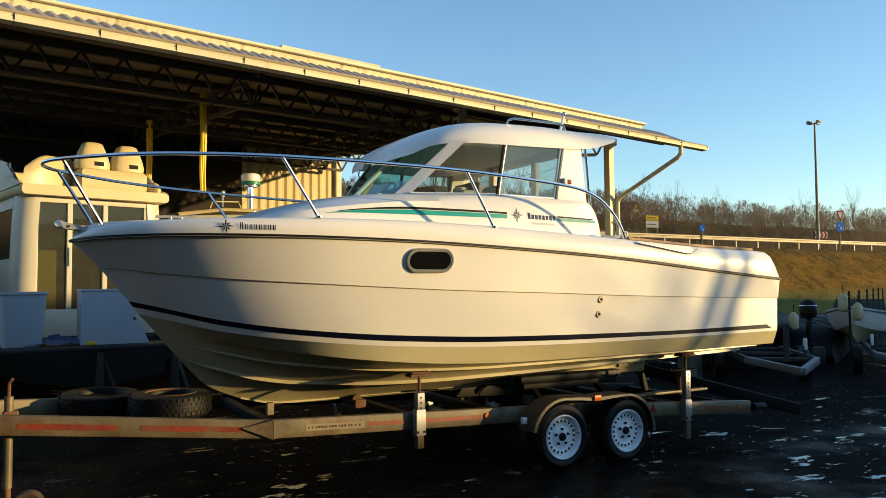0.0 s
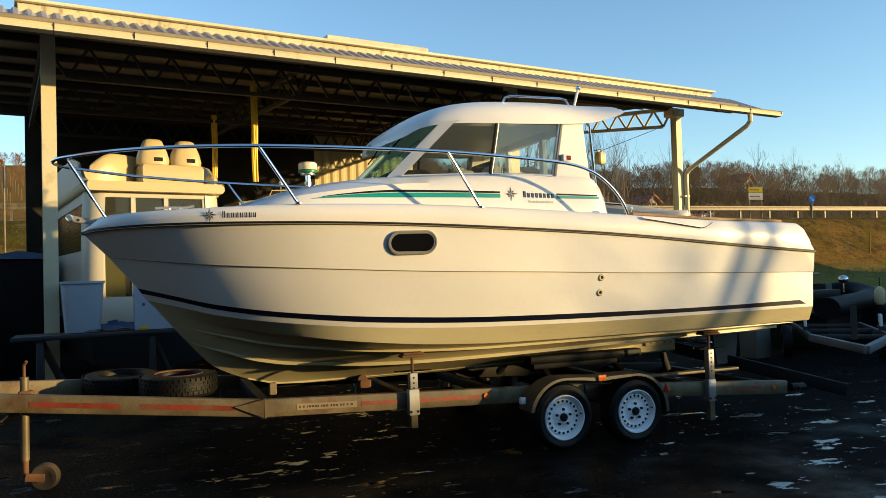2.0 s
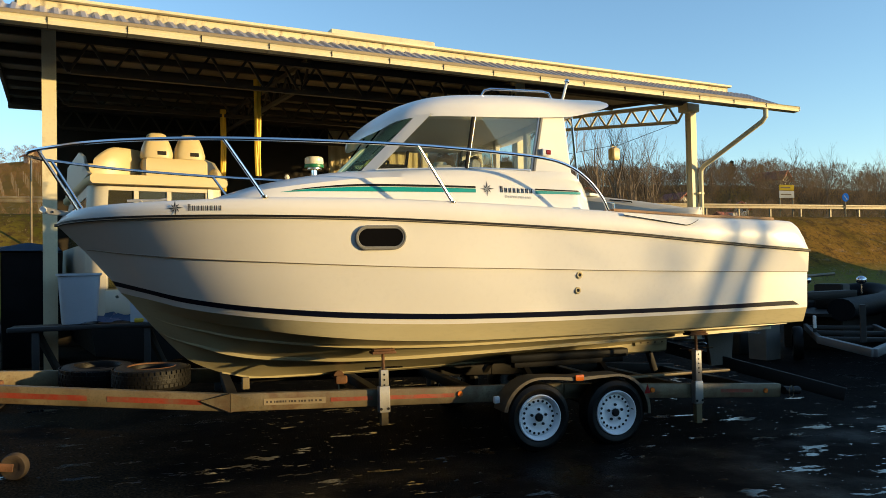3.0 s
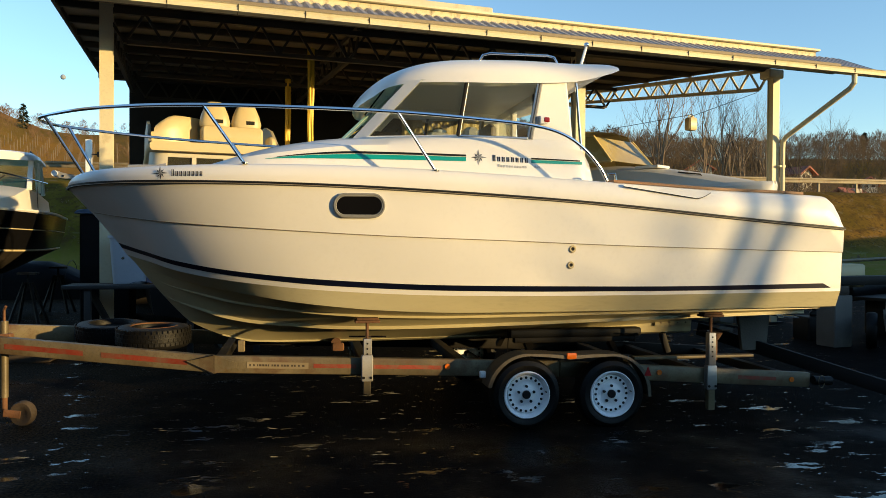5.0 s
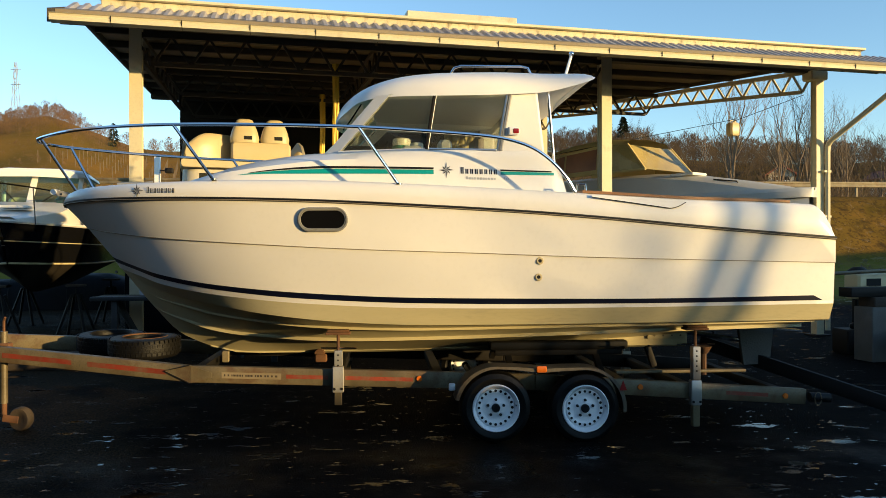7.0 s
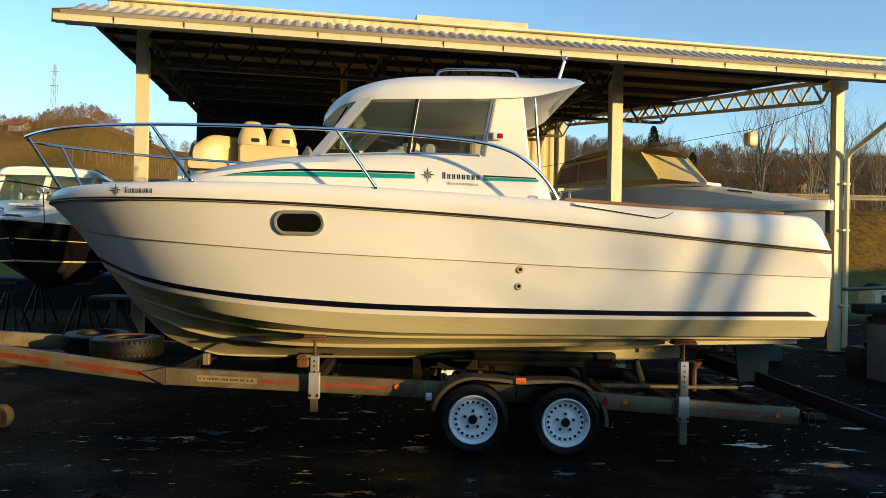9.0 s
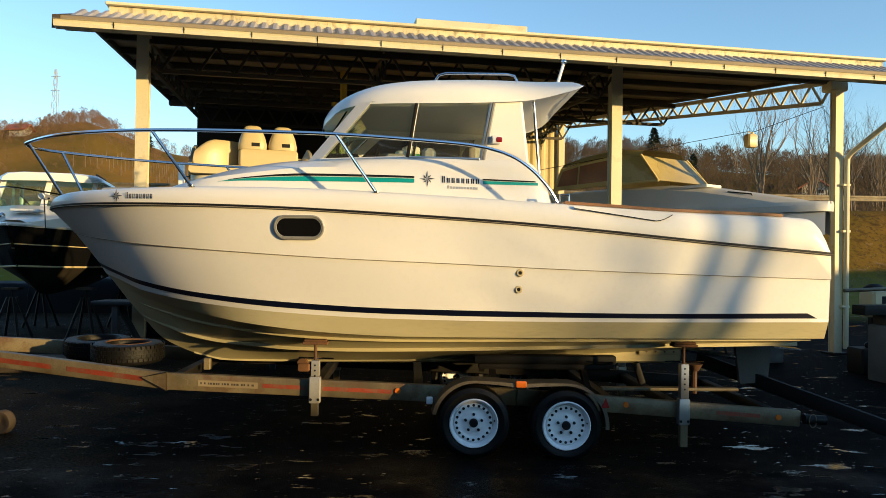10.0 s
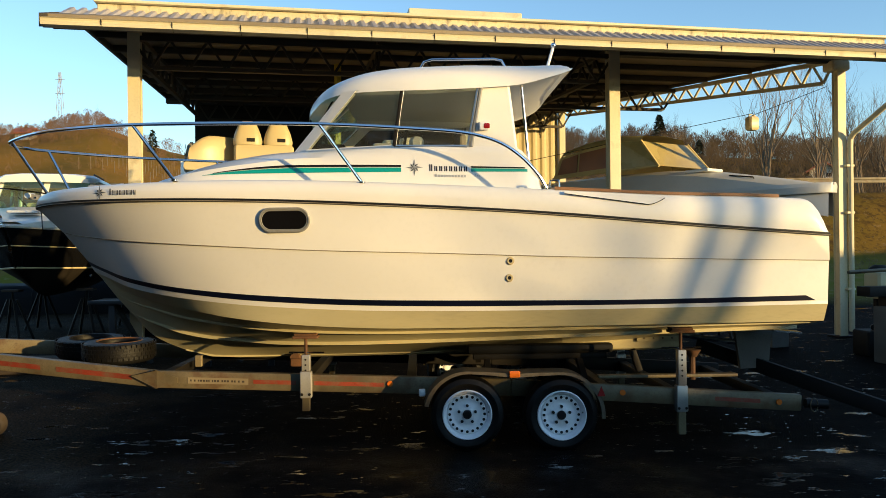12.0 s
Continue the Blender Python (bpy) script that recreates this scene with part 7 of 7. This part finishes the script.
# ---- houses and pylon ----
def house(x, y, z, w, d, h, yaw, label):
    t = thing("house", pose(x, y, z, 0, 0, yaw), label, "house", "houses on the hill")
    part("wall", M().box((-w / 2, -d / 2, -3), (w / 2, d / 2, h), 0.02), PLASTER, t, "", True)
    part("gable", M().slab([(-w / 2, -d / 2, h), (w / 2, -d / 2, h), (0, -d / 2, h + w * 0.33)], (0, d, 0)), PLASTER, t, "", True)
    rf = part("roof", M().slab([(-w / 2 - 0.4, -d / 2 - 0.5, h - 0.25), (0, -d / 2 - 0.5, h + w * 0.34), (0, -d / 2 - 0.5, h + w * 0.34 + 0.18), (-w / 2 - 0.45, -d / 2 - 0.5, h - 0.08)], (0, d + 1, 0)), ROOFTILE, t, "red tiled roof", True)
    part("roof", M().slab([(w / 2 + 0.4, -d / 2 - 0.5, h - 0.25), (0.0, -d / 2 - 0.5, h + w * 0.34 + 0.004), (0.0, -d / 2 - 0.5, h + w * 0.34 + 0.184), (w / 2 + 0.45, -d / 2 - 0.5, h - 0.08)], (0, d + 1, 0)), ROOFTILE, t, "red tiled roof", True)
    part("chimney", M().box((w * 0.18, 0, h), (w * 0.18 + 0.5, 0.5, h + w * 0.42)), PLASTER, rf, "", True)
    for wx in (-w * 0.28, w * 0.12):
        win = part("window", M().box((wx, -d / 2 - 0.02, h * 0.35), (wx + w * 0.2, -d / 2 + 0.02, h * 0.75)), DARKST, t, "", True)
        part("window_frame", M().box((wx - 0.04, -d / 2 - 0.04, h * 0.35 - 0.1), (wx + w * 0.2 + 0.04, -d / 2 - 0.025, h * 0.35)), WHITEP, win, "", True)


house(49.8, 85, 9.0, 2.8, 3.4, 1.1, -20, "pale house with a red tiled roof among trees")
house(86, 92, 12.0, 3.4, 4, 1.7, 25, "white house with a steep roof on the wooded hill")
house(57.7, 66, 6.6, 1.5, 1.9, 0.6, -30, "low house with a white gable below the hill")
house(56.2, 75, 8.2, 1.9, 2.4, 0.7, 15, "pale gabled house half hidden by bare trees")
house(42.8, 50, 4.7, 0.9, 1.6, 0.35, -75, "low house with an orange tiled roof by the road")
house(-52.0, 108, 18.35, 1.6, 2.3, 0.4, 80, "small house with a red roof on the hilltop")
house(-19.1, 118, ground_z(-19.1, 118), 1.5, 1.8, 0.9, 30, "small garden hut on the vineyard slope")
house(-14.2, 120, ground_z(-14.2, 120), 1.4, 1.8, 0.8, 30, "small pale garden hut on the vineyard slope")
py = thing("pylon", pose(-71.5, 160, 17.7), "grey lattice power pylon far on the hill", "pylon")
for sx, sy in ((-1, -1), (1, -1), (1, 1), (-1, 1)):
    part("leg", M().bar((sx * 1.2, sy * 1.2, 0), (sx * 0.16, sy * 0.16, 22), 0.08, 0.08), PYLON, py, "", True)
for k in range(9):
    z0, z1 = k * 2.4, (k + 1) * 2.4
    r0, r1 = 1.2 - 1.04 * z0 / 22, 1.2 - 1.04 * z1 / 22
    part("brace", M().bar((-r0, -r0, z0), (r1, -r1, z1), 0.06, 0.06), PYLON, py, "", True)
    part("brace", M().bar((r0, -r0, z0), (-r1, -r1, z1), 0.06, 0.06), PYLON, py, "", True)
for z in (14.5, 17.5, 20.5):
    part("cross_arm", M().bar((-1.0, 0, z), (1.0, 0, z), 0.08, 0.1), PYLON, py, "", True)
solo("moon", M().ball((-875, 3019, 593), 9.5, 20, 12), MOON, "pale full moon in the day sky", "moon")


# ---- trees ----
def bare_tree(seed, height, spread, depth=5):
    """A leafless tree: a tapered trunk, limbs and fine twigs, as trunk and twig meshes."""
    rnd = random.Random(seed)
    tr, tw = M(), M()

    def grow(p, d, length, r, level):
        n = 3 if level < 3 else 2
        pts = [p]
        for i in range(n):
            d = (d + Vector((rnd.uniform(-1, 1), rnd.uniform(-1, 1), rnd.uniform(-0.3, 0.6))) * (0.10 + 0.05 * level)).normalized()
            pts.append(pts[-1] + d * length / n)
        (tr if level < 2 else tw).tube(pts, r, 6 if level < 2 else 3, False, r * 0.62)
        if level >= depth:
            return
        k = rnd.choice((2, 3, 3)) if level else 5
        for i in range(k):
            t = rnd.uniform(0.35, 1.0) if i else 1.0
            q = pts[0].lerp(pts[-1], t) if level == 0 else pts[min(n, int(t * n + 0.5))]
            a = rnd.uniform(0, math.tau)
            tilt = rnd.uniform(0.25, 0.75) * spread
            side = d.orthogonal().normalized()
            side.rotate(Matrix.Rotation(a, 3, d))
            nd = (d * math.cos(tilt) + side * math.sin(tilt) + Vector((0, 0, 0.18))).normalized()
            grow(q, nd, length * rnd.uniform(0.55, 0.78), r * 0.5, level + 1)
    grow(Vector((0, 0, -0.3)), Vector((rnd.uniform(-0.08, 0.08), rnd.uniform(-0.08, 0.08), 1)).normalized(), height * 0.42, height * 0.011, 0)
    return tr, tw


protos = []
for i, (h, sp) in enumerate(((8.0, 0.8), (7.0, 0.9), (9.0, 0.7), (6.0, 1.1))):
    t = thing("bare_tree", pose(0, 0, 0), "leafless winter tree with pale twigs behind the road", "tree", "bare trees by the road")
    a, b = bare_tree(10 + i, h, sp, 5)
    part("trunk", a, BARK, t, "", True, 60)
    part("crown", b, TWIGL if i % 2 == 0 else TWIG, t, "", True, 60)
    protos.append(t)
rnd = random.Random(5)
spots = []
for i in range(9):
    x = rnd.uniform(24.0, 31.0)
    spots.append((x, rnd.uniform(40, 48), rnd.uniform(0.8, 1.15)))
for i in range(6):
    spots.append((rnd.uniform(31, 36), rnd.uniform(44, 52), rnd.uniform(0.75, 1.0)))
for i in range(26):
    spots.append((rnd.uniform(36, 130), rnd.uniform(58, 110), rnd.uniform(0.7, 1.1)))
for i in range(14):
    spots.append((rnd.uniform(6, 16), rnd.uniform(55, 95), rnd.uniform(0.7, 1.0)))
for i in range(14):
    spots.append((rnd.uniform(-62, -45), rnd.uniform(112, 124), rnd.uniform(0.22, 0.36)))
for i, (x, y, s) in enumerate(spots):
    m = pose(x, y, ground_z(x, y) - 0.2, 0, 0, rnd.uniform(0, 360)) @ Matrix.Diagonal((s, s, s, 1))
    if i < len(protos):
        protos[i].matrix_basis = m
    else:
        c = copy_thing(protos[i % 4], pose(0, 0, 0))
        c.matrix_basis = m


def conifer(x, y, z, h, label):
    rn = random.Random(int(x * 7))
    t = thing("conifer", pose(x, y, z), label, "tree", "dark conifers")
    part("trunk", M().tube([(0, 0, -0.5), (0, 0, h)], h * 0.02, 6, False, 0.02), BARK, t, "", True)
    m = M()
    for k in range(420):
        f = rn.random() ** 0.8
        zz = h * (0.12 + 0.86 * f)
        r = h * 0.26 * (1 - f) ** 0.8 * rn.uniform(0.4, 1.1) + 0.1
        a = rn.uniform(0, math.tau)
        p = Vector((r * math.cos(a), r * math.sin(a), zz - r * 0.25))
        s = h * 0.05 * rn.uniform(0.6, 1.3)
        d = Vector((math.cos(a), math.sin(a), -0.4)) * s
        e = Vector((-math.sin(a), math.cos(a), 0)) * s * 0.6
        m.add([p - d, p + e, p + d, p - e + Vector((0, 0, s * 0.3))], [(0, 1, 2, 3)])
    part("crown", m, CONIF, t, "", True, 0)


conifer(39.1, 110, ground_z(39.1, 110) - 1, 7.5, "tall dark conifer standing on the ridge")
conifer(41.3, 100, ground_z(41.3, 100) - 1, 5.0, "dark rounded conifer on the ridge")
conifer(92, 108, ground_z(92, 108) - 1, 5.5, "dark conifer standing on the ridge among bare trees")
conifer(-35.7, 112, ground_z(-35.7, 112) - 1, 4.5, "small dark conifer on the hilltop")


def brush(name, n, region, hmin, hmax, material, label, seed, bits=70, fine=0.02):
    """Far thickets: rounded crowns of many short crossing twigs, uncountable."""
    rn = random.Random(seed)
    m = M()
    for _ in range(n):
        x, y = region(rn)
        z = ground_z(x, y) - 0.2
        h = rn.uniform(hmin, hmax)
        w = h * rn.uniform(0.28, 0.5)
        for k in range(bits):
            a, f, q = rn.uniform(0, math.tau), rn.random() ** 0.6, math.sqrt(rn.random())
            env = math.sin(math.pi * min(1, 0.15 + 0.85 * f)) ** 0.6
            p = Vector((x + math.cos(a) * w * q * env, y + math.sin(a) * w * q * env, z + h * f))
            d = Vector((math.cos(a) * 0.7 * q, math.sin(a) * 0.7 * q, rn.uniform(0.5, 1.2))) * h * rn.uniform(0.05, 0.12)
            t = h * fine * rn.uniform(0.3, 0.7)
            m.add([p - d, p + Vector((t, 0, 0)), p + d, p - Vector((t, 0, 0))], [(0, 1, 2, 3)])
    solo(name, m, material, label, "bushes", kind="stuff", smooth=0)


def ridge(rn):
    az = radians(rn.uniform(4, 62))
    r = rn.uniform(95, 155)
    return 3 + r * math.sin(az), max(42, r * math.cos(az))


def ridge_left(rn):
    az = radians(rn.uniform(-50, -21) if rn.random() < 0.85 else rn.uniform(-21, -6))
    r = rn.uniform(100, 140)
    return 3 + r * math.tan(az), r


def slope(rn):
    az = radians(rn.uniform(2, 64))
    r = rn.uniform(44, 95)
    return 3 + r * math.tan(az), r


def slope_left(rn):
    az = radians(rn.uniform(-45, -4))
    r = rn.uniform(50, 105)
    return 3 + r * math.tan(az), r


brush("ridge_woods", 1900, ridge, 2.2, 4.8, TWIG, "brown leafless woods along the ridge", 1, 150, 0.009)
brush("ridge_scrub", 1500, ridge_left, 0.8, 2.6, SCRUB, "russet scrub on the crest of the hill", 2, 150, 0.011)
brush("hillside_scrub", 1500, slope, 0.9, 2.8, TWIG, "brown winter scrub on the hillside", 3, 100, 0.014)
brush("vineyard_scrub", 1150, slope_left, 0.4, 1.3, SCRUB, "dry brush on the vineyard slope", 4, 80, 0.014)
brush("bank_hedge", 420, lambda rn: (rn.uniform(13, 60), rn.uniform(22.5, 25)), 0.2, 0.55, BARK, "low dark hedge at the foot of the bank", 6)
brush("bank_weeds", 2600, lambda rn: (rn.choice((rn.uniform(12, 60), rn.uniform(-40, -3))), rn.uniform(25.5, 31)), 0.15, 0.45, TWIGL, "dry weeds and grass tufts on the bank", 7, 7, 0.04)
vin = M()
for r_ in range(6):
    for k in range(18):
        x, y = -34 + k * 1.3 + r_ * 0.6, 84 + r_ * 3.0
        z = ground_z(x, y)
        vin.box((x - 0.035, y - 0.035, z - 0.2), (x + 0.035, y + 0.035, z + 1.25))
solo("vineyard_posts", vin, TWIGL, "rows of pale vineyard stakes on the slope", "stakes", kind="stuff", smooth=0)

# ---- unseen walls and trees added behind the camera to shape light and shade ----
PERP = Vector((-SUN_TO.y, SUN_TO.x, 0))
ORG = Vector((3.5, 5.0, 0)) + SUN_TO * 24
# light blocker: each panel's height places a shade edge on the boats
bw = thing("boundary_wall", pose(*ORG), "unseen plain wall, stepped to set where shade ends", "wall", kind="structure")


def wall_piece(q0, q1, edge):
    """edge: the height of its shade on the boat."""
    h = edge + 24 * math.tan(SUN_EL)
    base = PERP.dot(Vector((3.5, 5.0, 0)))
    a, b = ORG + PERP * (q0 - base), ORG + PERP * (q1 - base)
    part("wall_panel", M().slab([a, b, b + Vector((0, 0, h)), a + Vector((0, 0, h))], SUN_TO * 0.3), CONC, bw)


for q0, q1, e in ((-40, -2, 0.2), (-2, 3.6, 0.25), (3.6, 5.4, 0.38), (5.4, 6.3, 0.42), (6.3, 7.75, 0.50), (7.75, 8.35, 0.30), (8.35, 9.2, 1.9), (9.2, 12, 2.1), (12, 40, 1.3)):
    wall_piece(q0, q1, e)


def far_tree(q, dist, lean, w, label, seed, low=4.4, twig=0.05, top=8.0, limbs=26, rise=0.0):
    base = PERP.dot(Vector((3.5, 5.0, 0)))
    o = Vector((3.5, 5.0, 0)) + SUN_TO * dist + PERP * (q - base)
    t = thing("yard_tree", pose(o.x, o.y, 0), label, "tree", "trees behind the yard")
    rn = random.Random(seed)
    l = PERP * lean
    bend = ((0.0, -1.5), (2.0 + rise, 0.2), (3.5 + rise, 1.2), (5.0 + rise, 1.9), (8.0 + rise, 2.4))
    at = interp([z for z, _ in bend], [k for _, k in bend])
    zs = [z for z, _ in bend if z < top - 0.3] + [top]
    part("trunk", M().tube(curve([Vector((0, 0, z)) + l * at(z) for z in zs], 4), w, 10, True, w * 0.6), BARK, t, "", True)
    tw = M()
    for k in range(limbs):
        z = rn.uniform(low, top - 0.1)
        a = rn.uniform(0, math.tau)
        pts = [Vector((0, 0, z)) + l * at(z)]
        d = Vector((math.cos(a), math.sin(a), rn.uniform(0.2, 1.0))).normalized()
        for i in range(4):
            d = (d + Vector((rn.uniform(-0.3, 0.3), rn.uniform(-0.3, 0.3), rn.uniform(-0.1, 0.3)))).normalized()
            pts.append(pts[-1] + d * rn.uniform(0.4, 0.8) * top / 8 * (0.35 if top < 6 else 1))
        tw.tube(pts, twig, 4, False, twig * 0.3)
    part("crown", tw, BARK, t, "", True)


# trees out of view, shaped only for the shadows they throw on the hull
Q = PERP.dot(Vector((5.75, 5.0, 0)))
far_tree(Q - 0.14, 21, 0.19, 0.092, "unseen leaning trunk, cut short to cast a shade stripe on the hull", 3, 4.3, 0.012, 4.54, 9, 0.39)
far_tree(Q + 0.062, 21.6, 0.19, 0.092, "unseen leaning trunk, cut short to cast a shade stripe on the hull", 4, 4.3, 0.012, 4.6, 9, 0.45)
far_tree(PERP.dot(Vector((4.2, 5.0, 0))), 45, 0.3, 0.07, "unseen bare tree whose twigs mottle the hull with soft shade", 5, 4.9, 0.038, 7.6, 24)
# two unseen walls, added to hold sky light off the shaded sides
ws = thing("wall_south", pose(-8, -5.2, 0), "unseen plain wall added behind the walk to block sky light", "wall", kind="structure")
part("wall_sheet", M().box((-20, -5.4, 0), (7.0, -5.1, 5.5)), CONC, ws)
ww = thing("wall_west", pose(-8.2, 1.5, 0), "unseen plain wall added to close the yard and cut sky light", "wall", kind="structure")
part("wall_sheet", M().box((-8.4, -5.09, 0), (-8.1, 8.0, 6.5)), CONC, ww)


def covered_heap(name, m, L_, W, H, label, material, seed):
    """Something under a tarpaulin: a sagging, creased sheet over a long heap."""
    rn = random.Random(seed)
    t = thing(name, m, label, "tarpaulin")
    rows = []
    for i in range(19):
        f = i / 18
        x = L_ * (f - 0.5)
        end = min(1, 6 * f, 6 * (1 - f)) ** 0.5
        row = []
        for j in range(13):
            a = math.pi * j / 12
            cx, sz = math.cos(a), math.sin(a)
            z = H * (0.25 + 0.75 * end) * sz ** 0.5 * (1 + 0.10 * math.sin(f * 9 + seed) * sz) if 0 < j < 12 else 0.0
            row.append((x + rn.uniform(-0.03, 0.03), W * 0.5 * math.copysign(abs(cx) ** 0.5, cx) + rn.uniform(-0.03, 0.03), max(0.0, z + rn.uniform(-0.025, 0.025) * (1 if 0 < j < 12 else 0))))
        rows.append(row)
    part("tarp", M().loft(rows, False), material, t, "", True, 30)
    for k in range(5):
        f = -0.4 + 0.2 * k
        part("lashing", M().tube([(L_ * f, W * 0.53 * math.cos(a), 0.03 + H * 1.06 * max(0, math.sin(a)) ** 0.5) for a in np.linspace(0, math.pi, 13)], 0.008, 5), DARKST, t, "", True)


# added heap, a dark backdrop where only shade lies below the cruiser
covered_heap("covered_stack", pose(-6.45, 19.8, 0, 0, 0, 4), 7.0, 1.4, 0.85, "long dark heap added to blacken the shade under the cruiser", TARPD, 1)
# tarp heap added in place of the indistinct dark jumble by the trailers
covered_heap("covered_skiff", pose(16.0, 11.3, 0, 0, 0, 28), 5.6, 1.8, 0.75, "low dark heap standing in for clutter beside the trailers", TARPD, 2)
cst = thing("storage_rack", pose(-1.45, 14.5, 0, 0, 0, 8) @ Matrix.Diagonal((1, 1, 0.85, 1)), "dark storage rack with a blue tarpaulin roof", "rack")
part("rack_side", M().box((-0.40, -0.85, 0), (0.42, 0.85, 2.28), 0.02), TARPD, cst, "", True)
part("rack_roof", M().loft([[(-0.48, y, 2.30), (-0.44, y, 2.36 + 0.02 * math.sin(y * 7)), (0.0, y, 2.44 + 0.02 * math.sin(y * 5)), (0.44, y, 2.36 + 0.02 * math.sin(y * 6 + 1)), (0.5, y, 2.30)] for y in np.linspace(-0.92, 0.92, 13)], True, True), BLUEC, cst, "faded blue tarpaulin", True, 50)
